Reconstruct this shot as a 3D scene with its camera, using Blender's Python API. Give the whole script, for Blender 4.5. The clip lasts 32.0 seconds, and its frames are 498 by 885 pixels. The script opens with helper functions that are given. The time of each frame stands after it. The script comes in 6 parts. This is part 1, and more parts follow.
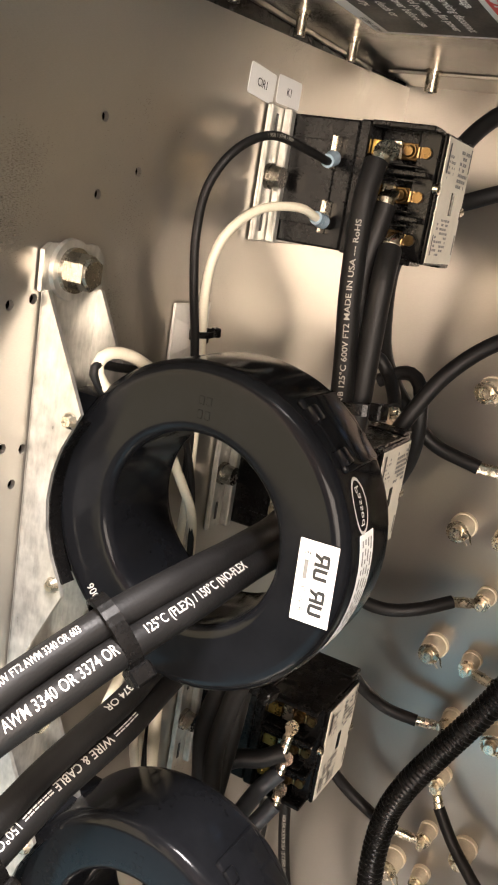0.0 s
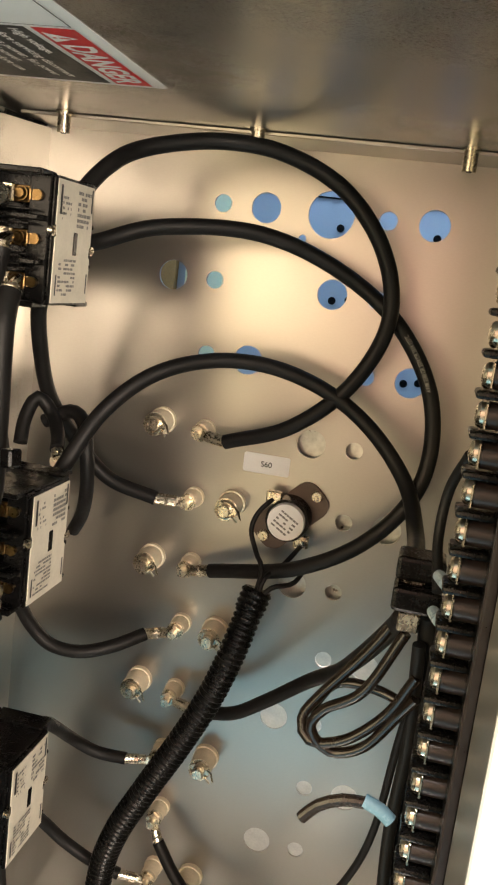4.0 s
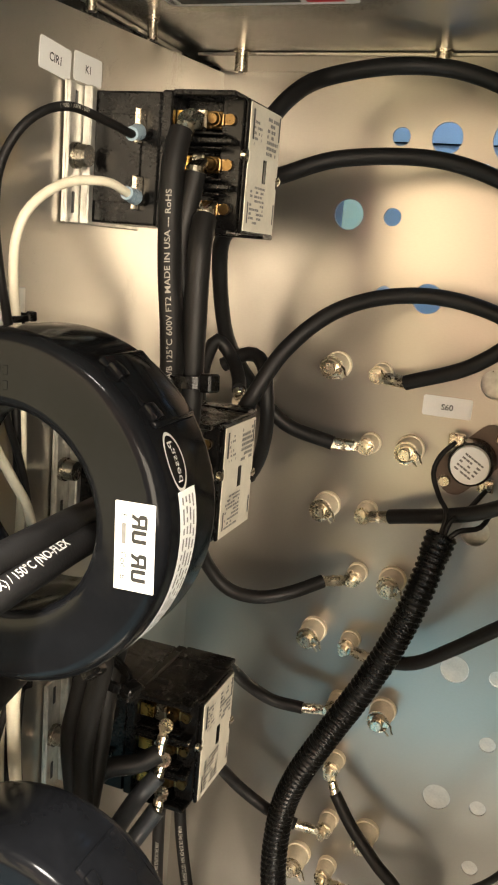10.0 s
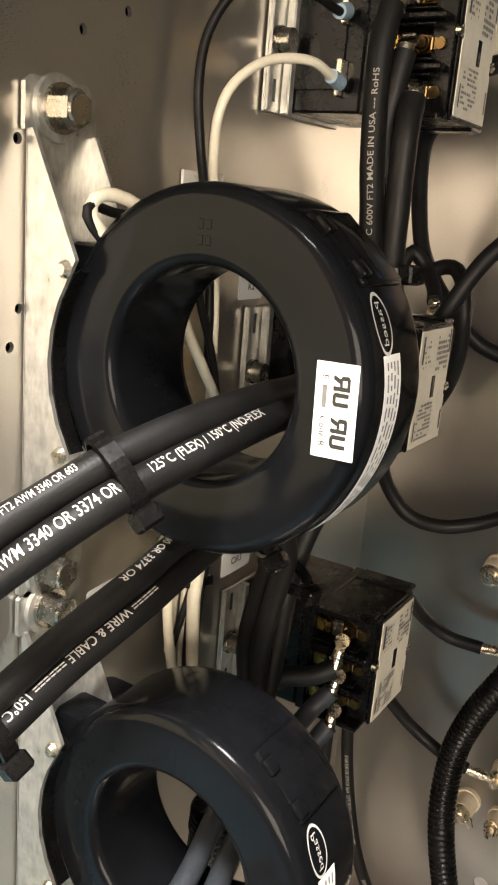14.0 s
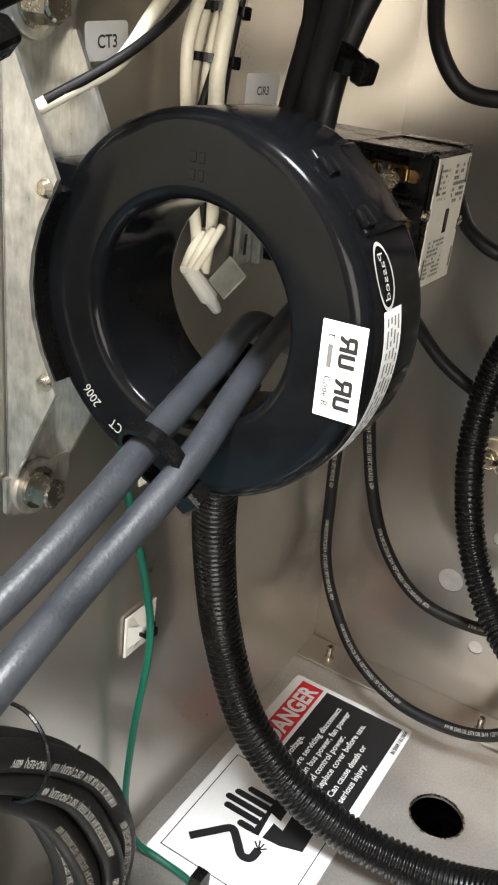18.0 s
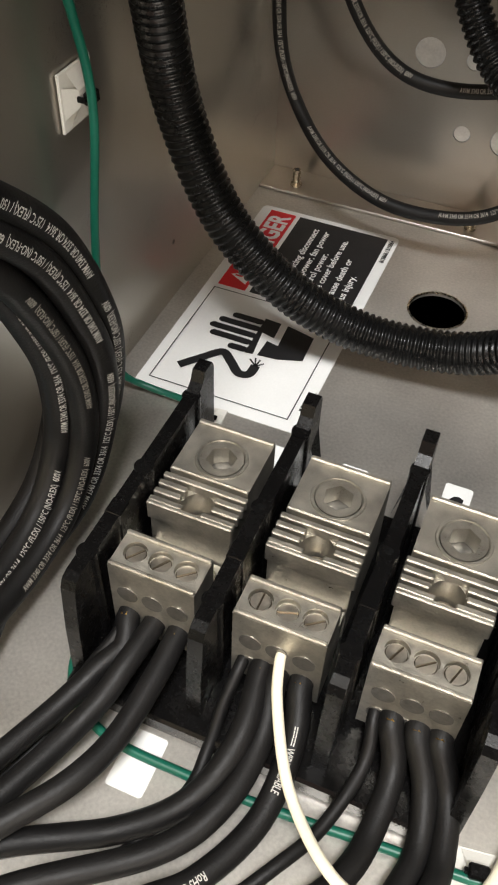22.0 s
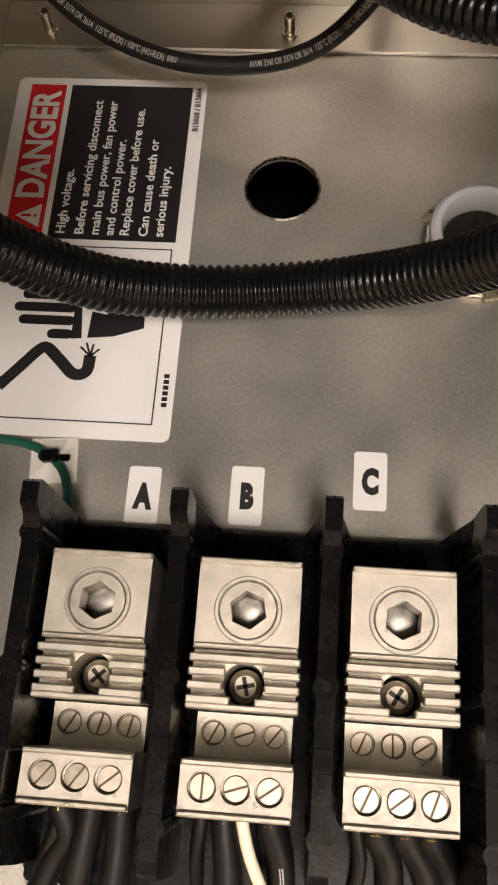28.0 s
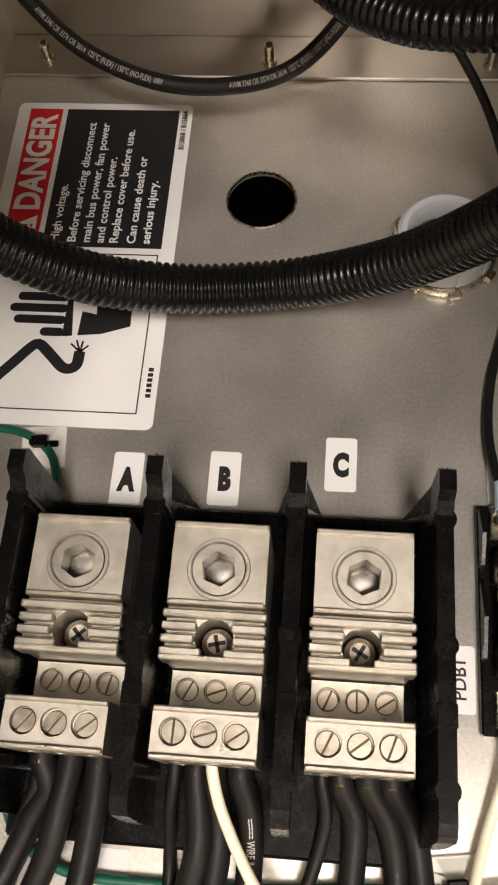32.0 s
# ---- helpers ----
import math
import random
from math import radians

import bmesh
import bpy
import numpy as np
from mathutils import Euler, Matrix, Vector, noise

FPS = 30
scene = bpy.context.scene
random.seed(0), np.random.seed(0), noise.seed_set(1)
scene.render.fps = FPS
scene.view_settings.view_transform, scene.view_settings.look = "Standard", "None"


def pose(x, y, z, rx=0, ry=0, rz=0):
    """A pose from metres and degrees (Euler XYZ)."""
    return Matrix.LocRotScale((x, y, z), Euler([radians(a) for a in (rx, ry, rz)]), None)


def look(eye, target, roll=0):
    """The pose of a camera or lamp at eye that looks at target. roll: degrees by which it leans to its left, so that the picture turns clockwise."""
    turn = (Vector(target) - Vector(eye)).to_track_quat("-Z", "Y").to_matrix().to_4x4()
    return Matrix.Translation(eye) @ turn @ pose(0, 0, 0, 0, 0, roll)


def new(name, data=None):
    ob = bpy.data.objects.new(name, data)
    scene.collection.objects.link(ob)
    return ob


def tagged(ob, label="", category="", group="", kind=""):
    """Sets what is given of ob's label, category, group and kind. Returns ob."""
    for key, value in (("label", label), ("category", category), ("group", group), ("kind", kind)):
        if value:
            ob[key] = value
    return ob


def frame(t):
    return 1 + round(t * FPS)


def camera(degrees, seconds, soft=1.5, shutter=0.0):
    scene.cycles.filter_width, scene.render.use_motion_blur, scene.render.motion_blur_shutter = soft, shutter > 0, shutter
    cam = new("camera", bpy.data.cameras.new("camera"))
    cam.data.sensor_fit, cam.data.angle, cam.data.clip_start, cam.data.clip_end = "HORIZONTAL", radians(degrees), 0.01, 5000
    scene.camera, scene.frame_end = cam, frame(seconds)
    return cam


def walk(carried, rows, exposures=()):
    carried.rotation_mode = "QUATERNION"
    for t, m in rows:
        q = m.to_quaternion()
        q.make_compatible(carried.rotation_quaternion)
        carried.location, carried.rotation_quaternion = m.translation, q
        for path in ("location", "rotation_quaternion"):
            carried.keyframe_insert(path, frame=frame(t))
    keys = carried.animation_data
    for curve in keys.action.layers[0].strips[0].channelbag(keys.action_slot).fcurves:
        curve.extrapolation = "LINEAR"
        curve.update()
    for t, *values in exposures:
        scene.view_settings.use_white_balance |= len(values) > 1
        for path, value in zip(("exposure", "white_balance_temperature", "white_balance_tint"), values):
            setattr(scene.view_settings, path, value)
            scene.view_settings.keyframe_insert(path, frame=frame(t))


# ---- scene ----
cam = camera(32.11, 32.0, 2.1)
PATH = [
    (0, (0.1713, -0.4623, 0.5358), (-0.2602, 0.4017, 0.2765), 9.29),
    (0.5, (0.1783, -0.4595, 0.5418), (-0.2369, 0.4213, 0.3140), 9.09),
    (1, (0.1839, -0.4572, 0.5450), (-0.2105, 0.4376, 0.3357), 8.86),
    (1.5, (0.1859, -0.4561, 0.5482), (-0.1904, 0.4486, 0.3490), 8.84),
    (2, (0.1893, -0.4502, 0.5494), (-0.1644, 0.4650, 0.3561), 8.80),
    (2.5, (0.1963, -0.4503, 0.5519), (-0.1321, 0.4748, 0.3615), 8.57),
    (3, (0.1990, -0.4533, 0.5502), (-0.0864, 0.4868, 0.3639), 8.02),
    (3.5, (0.2092, -0.4504, 0.5494), (-0.0231, 0.5037, 0.3604), 7.36),
    (4, (0.2147, -0.4422, 0.5459), (0.0218, 0.5207, 0.3571), 7.13),
    (4.5, (0.2254, -0.4421, 0.5454), (0.0580, 0.5255, 0.3561), 6.88),
    (5, (0.2178, -0.4431, 0.5466), (0.0960, 0.5306, 0.3538), 6.90),
    (5.5, (0.2175, -0.4400, 0.5458), (0.1149, 0.5359, 0.3532), 6.69),
    (6, (0.2168, -0.4361, 0.5446), (0.1253, 0.5409, 0.3522), 6.52),
    (6.5, (0.2199, -0.4310, 0.5418), (0.1208, 0.5457, 0.3519), 6.31),
    (7, (0.2126, -0.4295, 0.5395), (0.1135, 0.5474, 0.3502), 6.24),
    (7.5, (0.2140, -0.4257, 0.5360), (0.1162, 0.5516, 0.3481), 5.73),
    (8, (0.2170, -0.4222, 0.5276), (0.1253, 0.5555, 0.3387), 5.12),
    (8.5, (0.2148, -0.4231, 0.5191), (0.0920, 0.5493, 0.3206), 5.21),
    (9, (0.2028, -0.4298, 0.5135), (-0.0003, 0.5258, 0.3001), 5.58),
    (9.5, (0.2013, -0.4385, 0.5163), (-0.0594, 0.5053, 0.3132), 5.21),
    (10, (0.1913, -0.4467, 0.5177), (-0.1386, 0.4729, 0.3044), 4.83),
    (10.5, (0.1824, -0.4518, 0.5172), (-0.1926, 0.4500, 0.3025), 4.70),
    (11, (0.1697, -0.4563, 0.5166), (-0.2659, 0.4160, 0.2946), 4.38),
    (11.5, (0.1678, -0.4559, 0.5125), (-0.2926, 0.4014, 0.2822), 4.57),
    (12, (0.1710, -0.4522, 0.5095), (-0.3006, 0.3970, 0.2720), 4.56),
    (12.5, (0.1725, -0.4476, 0.5044), (-0.3061, 0.3964, 0.2623), 4.69),
    (13, (0.1781, -0.4473, 0.5051), (-0.2997, 0.3965, 0.2609), 4.62),
    (13.5, (0.1802, -0.4432, 0.4967), (-0.3097, 0.3895, 0.2387), 4.62),
    (14, (0.1828, -0.4438, 0.4885), (-0.3123, 0.3846, 0.2263), 4.86),
    (14.5, (0.1841, -0.4445, 0.4726), (-0.3157, 0.3752, 0.1930), 4.69),
    (15, (0.1793, -0.4464, 0.4537), (-0.3131, 0.3732, 0.1608), 4.95),
    (15.5, (0.1767, -0.4434, 0.4375), (-0.3159, 0.3711, 0.1310), 5.41),
    (16, (0.1741, -0.4389, 0.4244), (-0.3160, 0.3721, 0.1048), 5.92),
    (16.5, (0.1758, -0.4339, 0.4120), (-0.3145, 0.3738, 0.0844), 6.38),
    (17, (0.1761, -0.4299, 0.4043), (-0.3014, 0.3757, 0.0536), 6.53),
    (17.5, (0.1722, -0.4315, 0.3867), (-0.2869, 0.3636, -0.0096), 6.79),
    (18, (0.1715, -0.4325, 0.3630), (-0.2598, 0.3551, -0.0771), 6.79),
    (18.5, (0.1708, -0.4244, 0.3388), (-0.2326, 0.3536, -0.1429), 6.70),
    (19, (0.1726, -0.4220, 0.3199), (-0.2174, 0.3420, -0.1940), 6.05),
    (19.5, (0.1802, -0.4226, 0.3059), (-0.1939, 0.3258, -0.2418), 5.39),
    (20, (0.1782, -0.4218, 0.2951), (-0.1889, 0.3125, -0.2759), 5.06),
    (20.5, (0.1815, -0.4204, 0.2825), (-0.1770, 0.3011, -0.3100), 4.40),
    (21, (0.1842, -0.4195, 0.2662), (-0.1584, 0.2794, -0.3616), 3.96),
    (21.5, (0.1805, -0.4247, 0.2623), (-0.1193, 0.2396, -0.4224), 3.17),
    (22, (0.1577, -0.4310, 0.2653), (-0.0845, 0.1965, -0.4748), 2.37),
    (22.5, (0.1536, -0.4300, 0.2685), (-0.0479, 0.1964, -0.4845), 1.25),
    (23, (0.1570, -0.4322, 0.2828), (-0.0022, 0.2087, -0.4681), 0.76),
    (23.5, (0.1569, -0.4403, 0.2937), (0.0352, 0.1954, -0.4686), 0.57),
    (24, (0.1508, -0.4408, 0.3039), (0.0145, 0.1996, -0.4520), -0.73),
    (24.5, (0.1601, -0.4247, 0.3081), (0.0118, 0.2062, -0.4535), -0.58),
    (25, (0.1728, -0.4269, 0.3079), (0.0085, 0.1828, -0.4675), -2.72),
    (25.5, (0.1788, -0.4202, 0.3135), (0.0162, 0.1725, -0.4754), -2.22),
    (26, (0.1732, -0.3957, 0.3118), (0.0321, 0.1581, -0.5088), -2.83),
    (26.5, (0.1656, -0.3585, 0.3057), (0.0457, 0.1328, -0.5570), -5.78),
    (27, (0.1561, -0.3213, 0.2974), (0.0534, 0.0978, -0.6047), -9.29),
    (27.5, (0.1417, -0.2958, 0.2895), (0.0675, 0.0619, -0.6414), -8.41),
    (28, (0.1365, -0.2891, 0.2817), (0.0653, 0.0353, -0.6616), -8.70),
    (28.5, (0.1370, -0.2921, 0.2800), (0.0594, 0.0243, -0.6654), -10.38),
    (29, (0.1410, -0.2941, 0.2811), (0.0793, 0.0392, -0.6597), -7.64),
    (29.5, (0.1399, -0.2959, 0.2802), (0.0803, 0.0356, -0.6614), -7.25),
    (30, (0.1407, -0.2958, 0.2797), (0.0762, 0.0333, -0.6623), -8.28),
    (30.5, (0.1442, -0.2978, 0.2787), (0.0780, 0.0317, -0.6631), -8.78),
    (31, (0.1471, -0.3036, 0.2828), (0.0797, 0.0335, -0.6562), -8.47),
    (31.5, (0.1487, -0.3100, 0.2882), (0.0925, 0.0659, -0.6368), -5.05),
    (32, (0.1496, -0.3169, 0.2897), (0.0669, 0.0646, -0.6309), -8.59),
]
EXPOSURES = ((0.0, 0.90, 6400, 16), (1.0, 1.04, 6350, 14), (2.0, 1.10, 6300, 12), (3.0, 1.12, 6300, 12), (4.0, 0.85, 6650, 12), (6.5, -0.12, 6400, 11), (8.0, -0.30, 6350, 10), (9.0, 0.52, 6600, 8), (10.0, 0.90, 6750, 9), (11.0, 0.84, 6650, 10), (12.0, 0.56, 6500, 11), (13.0, 0.52, 6450, 11), (14.0, 0.48, 6400, 11), (17.0, 0.14, 5900, 8), (18.0, 0.28, 5800, 8), (19.0, 0.32, 5800, 8), (20.0, 0.06, 5950, 8), (21.0, -0.18, 6050, 9), (22.0, -0.40, 6100, 9), (25.0, -0.52, 6200, 10), (28.0, -0.84, 7050, 17), (30.0, -0.86, 7050, 18), (32.0, -0.76, 6800, 15))
walk(cam, [(t, look(eye, target, roll)) for t, eye, target, roll in PATH], EXPOSURES)
# ---- world and room light ----
world = bpy.data.worlds.new("room_air")
world.use_nodes = True
world.node_tree.nodes["Background"].inputs[0].default_value = (0.55, 0.6, 0.7, 1)
world.node_tree.nodes["Background"].inputs[1].default_value = 0.1
scene.world = world


def area(name, m, sx, sy, watts, colour):
    data = bpy.data.lights.new(name, "AREA")
    data.shape, data.size, data.size_y, data.energy, data.color = "RECTANGLE", sx, sy, watts, colour
    ob = new(name, data)
    ob.matrix_world = m
    return ob


# broad unseen room lamps before the cabinet, lamps added in the duct behind
area("room_light", look((1.0, -1.7, 0.55), (0.05, -0.1, 0.38)), 0.8, 0.8, 27, (1.0, 0.88, 0.72))
area("room_light", look((-0.98, -1.60, 0.55), (0.1, -0.05, 0.5)), 1.9, 1.5, 23, (1.0, 0.86, 0.52))
# added blue fill, for the teal reflection low on the steel
area("low_blue_fill", look((0.20, -0.92, -0.53), (0.14, 0.0, -0.20)), 1.4, 0.70, 2.3, (0.22, 0.63, 0.86))
area("duct_light", look((0.17, 0.15, 0.78), (0.17, 0.2, 0.0)), 0.4, 0.2, 0.54, (0.38, 0.62, 0.96))
# warm fill added below the duct divider to brighten the lower part
area("duct_light", look((0.17, 0.15, 0.385), (0.17, 0.17, -0.1)), 0.4, 0.2, 1.3, (1.0, 0.94, 0.88))
bulb = bpy.data.lights.new("ceiling_lamp", "POINT")
bulb.energy, bulb.shadow_soft_size, bulb.color = 235, 0.2, (1.0, 0.95, 0.89)
new("ceiling_lamp", bulb).matrix_world = Matrix.Translation((0.32, -1.00, 1.75))


# ---- materials ----
def material(name, colour, rough=0.5, metal=0.0, vary=0.15, scale=60.0, bump=0.0, fine=900.0, stretch=(1, 1, 1), stain=None, per_piece=0.0, coat=0.0, rough_vary=0.1):
    """A surface with two scales of variation: broad stains and fine grain, in metres."""
    m = bpy.data.materials.new(name)
    m.use_nodes = True
    nt = m.node_tree
    b = nt.nodes["Principled BSDF"]
    geo = nt.nodes.new("ShaderNodeTexCoord")
    mp = nt.nodes.new("ShaderNodeMapping")
    mp.inputs["Scale"].default_value = stretch
    nt.links.new(geo.outputs["Object"], mp.inputs[0])
    big, small = nt.nodes.new("ShaderNodeTexNoise"), nt.nodes.new("ShaderNodeTexNoise")
    big.inputs["Scale"].default_value, big.inputs["Detail"].default_value = scale, 5
    small.inputs["Scale"].default_value, small.inputs["Detail"].default_value = fine, 3
    nt.links.new(geo.outputs["Object"], big.inputs["Vector"])
    nt.links.new(mp.outputs[0], small.inputs["Vector"])
    mixed = nt.nodes.new("ShaderNodeMath")
    mixed.operation = "MULTIPLY_ADD"
    mixed.inputs[1].default_value = 0.6
    nt.links.new(big.outputs["Fac"], mixed.inputs[0])
    half = nt.nodes.new("ShaderNodeMath")
    half.operation = "MULTIPLY"
    half.inputs[1].default_value = 0.4
    nt.links.new(small.outputs["Fac"], half.inputs[0])
    nt.links.new(half.outputs[0], mixed.inputs[2])
    fac = mixed.outputs[0]
    if per_piece:
        info = nt.nodes.new("ShaderNodeObjectInfo")
        add = nt.nodes.new("ShaderNodeMath")
        add.operation = "MULTIPLY_ADD"
        add.inputs[1].default_value = per_piece
        nt.links.new(info.outputs["Random"], add.inputs[0])
        nt.links.new(fac, add.inputs[2])
        fac = add.outputs[0]
    ramp = nt.nodes.new("ShaderNodeValToRGB")
    c = np.array(colour)
    low = np.array(stain) if stain else c * (1 - vary)
    ramp.color_ramp.elements[0].position, ramp.color_ramp.elements[1].position = 0.3, 0.7
    ramp.color_ramp.elements[0].color = (*low, 1)
    ramp.color_ramp.elements[1].color = (*np.clip(c * (1 + vary), 0, 1), 1)
    nt.links.new(fac, ramp.inputs[0])
    nt.links.new(ramp.outputs[0], b.inputs["Base Color"])
    rr = nt.nodes.new("ShaderNodeMapRange")
    rr.inputs["From Min"].default_value, rr.inputs["From Max"].default_value = 0.3, 0.7
    rr.inputs["To Min"].default_value, rr.inputs["To Max"].default_value = max(rough - rough_vary, 0.03), min(rough + rough_vary, 1)
    nt.links.new(fac, rr.inputs["Value"])
    nt.links.new(rr.outputs[0], b.inputs["Roughness"])
    b.inputs["Metallic"].default_value = metal
    if coat:
        b.inputs["Coat Weight"].default_value, b.inputs["Coat Roughness"].default_value = coat, 0.12
    if bump:
        bp = nt.nodes.new("ShaderNodeBump")
        bp.inputs["Strength"].default_value, bp.inputs["Distance"].default_value = bump, 0.0004
        nt.links.new(small.outputs["Fac"], bp.inputs["Height"])
        nt.links.new(bp.outputs[0], b.inputs["Normal"])
    return m


steel_left = material("brushed_steel_sheet", (0.44, 0.415, 0.37), 0.30, 0.89, 0.12, 14, 0.0, 700, (1, 1, 14), rough_vary=0.05)
steel_back = material("galvanized_back_sheet", (0.42, 0.395, 0.352), 0.29, 0.97, 0.045, 12, 0.0, 500, (1, 1, 3), rough_vary=0.01)
steel_top = material("steel_top_sheet", (0.36, 0.345, 0.32), 0.28, 0.96, 0.1, 10, 0.0, 700, (1, 12, 1), rough_vary=0.05)
steel_floor = material("galvanized_floor_sheet", (0.54, 0.515, 0.47), 0.37, 0.74, 0.26, 24, 0.10, 800, rough_vary=0.08)
galvanized = material("galvanized_bracket", (0.50, 0.49, 0.45), 0.36, 0.78, 0.35, 170, 0.15, 700, (1, 1, 0.3))
panel_steel = material("galvanized_front_panel", (0.62, 0.60, 0.55), 0.45, 0.6, 0.06, 40, 0.05, 900)
disc_zinc = material("bright_zinc_disc", (0.66, 0.65, 0.62), 0.38, 0.70, 0.15, 120, 0.05)
zinc = material("zinc_hardware", (0.60, 0.54, 0.43), 0.27, 1.0, 0.2, 200, 0.03)
bolt_steel = material("zinc_bolt_steel", (0.34, 0.31, 0.26), 0.24, 0.95, 0.3, 250, 0.05)
bronze = material("dark_bronze_spring", (0.14, 0.088, 0.036), 0.32, 1.0, 0.3, 300, 0.1)
brass = material("brass_terminal", (0.42, 0.27, 0.075), 0.3, 1.0, 0.25, 250, 0.1)
aluminium = material("tinned_lug_metal", (0.41, 0.385, 0.33), 0.34, 0.86, 0.3, 160, 0.3, 1100, (1, 10, 1), per_piece=0.1)
black_gloss = material("black_moulded_resin", (0.005, 0.0053, 0.0062), 0.13, 0.0, 0.3, 60, 0.02, 500, rough_vary=0.04)
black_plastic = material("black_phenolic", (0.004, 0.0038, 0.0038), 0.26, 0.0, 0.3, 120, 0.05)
black_cable = material("black_cable_jacket", (0.0065, 0.0062, 0.0062), 0.52, 0.0, 0.3, 80, 0.25, 1200)
loom_black = material("black_loom_plastic", (0.005, 0.005, 0.005), 0.27, 0.0, 0.2, 80, 0.05)
# duller blacks
for m, v in ((black_gloss, 0.08), (black_plastic, 0.17), (black_cable, 0.26), (loom_black, 0.2)):
    m.node_tree.nodes["Principled BSDF"].inputs["Specular IOR Level"].default_value = v
grey_cable = material("grey_cable_jacket", (0.030, 0.034, 0.040), 0.45, 0.0, 0.35, 90, 0.3, 1200)
white_wire = material("cream_wire_jacket", (0.78, 0.73, 0.58), 0.4, 0.0, 0.08, 60)
green_wire = material("green_wire_jacket", (0.006, 0.10, 0.062), 0.4, 0.0, 0.15, 60)
ceramic = material("cream_ceramic", (0.82, 0.74, 0.58), 0.55, 0.0, 0.14, 150, 0.2)
card = material("aged_printed_card", (0.60, 0.56, 0.47), 0.5, 0.0, 0.12, 120)
white_vinyl = material("white_vinyl", (0.82, 0.82, 0.80), 0.38, 0.0, 0.04, 40)
nylon = material("natural_nylon", (0.74, 0.72, 0.66), 0.45, 0.0, 0.06, 60)
black_print = material("black_print", (0.012, 0.012, 0.013), 0.45, 0.0, 0.1, 60)
red_print = material("red_print", (0.66, 0.016, 0.022), 0.42, 0.0, 0.06, 60)
# darker copy of the white print, for lettering that lies in shade
dim_print = material("dim_white_print", (0.26, 0.245, 0.215), 0.5, 0.0, 0.2, 300)
white_print = material("white_print", (0.45, 0.44, 0.41), 0.5, 0.0, 0.1, 300)
plaster = material("room_plaster", (0.34, 0.31, 0.27), 0.8, 0.0, 0.08, 3, 0.1)
# unseen rear wall and floor: brown, pink and blue chosen to tint reflections
dado_tint = material("unseen_rear_lower_tint", (0.055, 0.030, 0.023), 0.7, 0.0, 0.1, 3, 0.1)
rear_tint = material("unseen_rear_upper_tint", (0.60, 0.38, 0.32), 0.7, 0.0, 0.08, 3, 0.1)
blue_floor = material("unseen_floor_blue_tint", (0.14, 0.24, 0.29), 0.5, 0.0, 0.1, 3, 0.1)
dark_print = material("grey_small_print", (0.16, 0.155, 0.15), 0.5, 0.0, 0.3, 300)
screw_metal = material("worn_clamp_screw", (0.54, 0.49, 0.41), 0.36, 0.95, 0.2, 300, 0.06, per_piece=0.15)
# dark brown that paints the shade down the screw slots
slot_shade = material("shaded_slot_floor", (0.11, 0.088, 0.06), 0.38, 0.9, 0.35, 400, 0.2)
# grey with the shade inside holes put into its colour
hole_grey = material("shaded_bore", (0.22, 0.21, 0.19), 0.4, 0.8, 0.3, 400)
red_brown = material("red_brown_insulator", (0.11, 0.075, 0.055), 0.5, 0.0, 0.15, 150, 0.1)
blue_sleeve = material("pale_blue_crimp_sleeve", (0.30, 0.40, 0.48), 0.3, 0.0, 0.1, 100)
blue_splice = material("blue_splice_sleeve", (0.16, 0.30, 0.40), 0.25, 0.0, 0.15, 100)
yellow_print = material("yellow_fuse_band", (0.75, 0.68, 0.02), 0.4, 0.0, 0.05, 60)
grey_pvc = material("grey_pvc", (0.42, 0.44, 0.45), 0.45, 0.0, 0.08, 80)
glass_tan = material("fuse_glass_end", (0.55, 0.50, 0.38), 0.2, 0.7, 0.15, 100)
brown_wire = material("dark_wire_jacket", (0.016, 0.011, 0.008), 0.22, 0.0, 0.2, 100)
foil = material("crumpled_foil", (0.55, 0.56, 0.50), 0.35, 0.75, 0.35, 90, 0.35, 300)
strip_brown = material("dark_brown_phenolic", (0.016, 0.011, 0.010), 0.35, 0.0, 0.25, 200, 0.1)
dark_duct = material("duct_sheet", (0.62, 0.64, 0.66), 0.5, 0.6, 0.1, 8)
pale_board = material("pale_green_board", (0.90, 0.86, 0.52), 0.6, 0.0, 0.06, 40)
brown_board = material("brown_board", (0.45, 0.22, 0.06), 0.6, 0.0, 0.3, 30)


# ---- building helpers ----
def part(name, bm, mat, parent=None, label=""):
    me = bpy.data.meshes.new(name)
    bm.to_mesh(me)
    bm.free()
    mats = mat if isinstance(mat, (list, tuple)) else [mat]
    for one in mats:
        me.materials.append(one)
    ob = new(name, me)
    if parent:
        ob.parent = parent
    if label:
        ob["label"] = label
    return ob


def thing(name, m, label, category, group="", kind=""):
    ob = new(name)
    ob.matrix_world = m
    ob.empty_display_size = 0.01
    return tagged(ob, label, category, group, kind)


def box(bm, lo, hi, bevel=0.0, seg=2):
    """A box from corner to corner, with bevelled edges."""
    lo, hi = Vector(lo), Vector(hi)
    r = bmesh.ops.create_cube(bm, size=1.0, matrix=Matrix.Translation((lo + hi) / 2) @ Matrix.Diagonal((*(hi - lo), 1)))
    if bevel:
        edges = list({e for v in r["verts"] for e in v.link_edges})
        bmesh.ops.bevel(bm, geom=edges, offset=bevel, segments=seg, affect="EDGES", profile=0.5)
    return bm


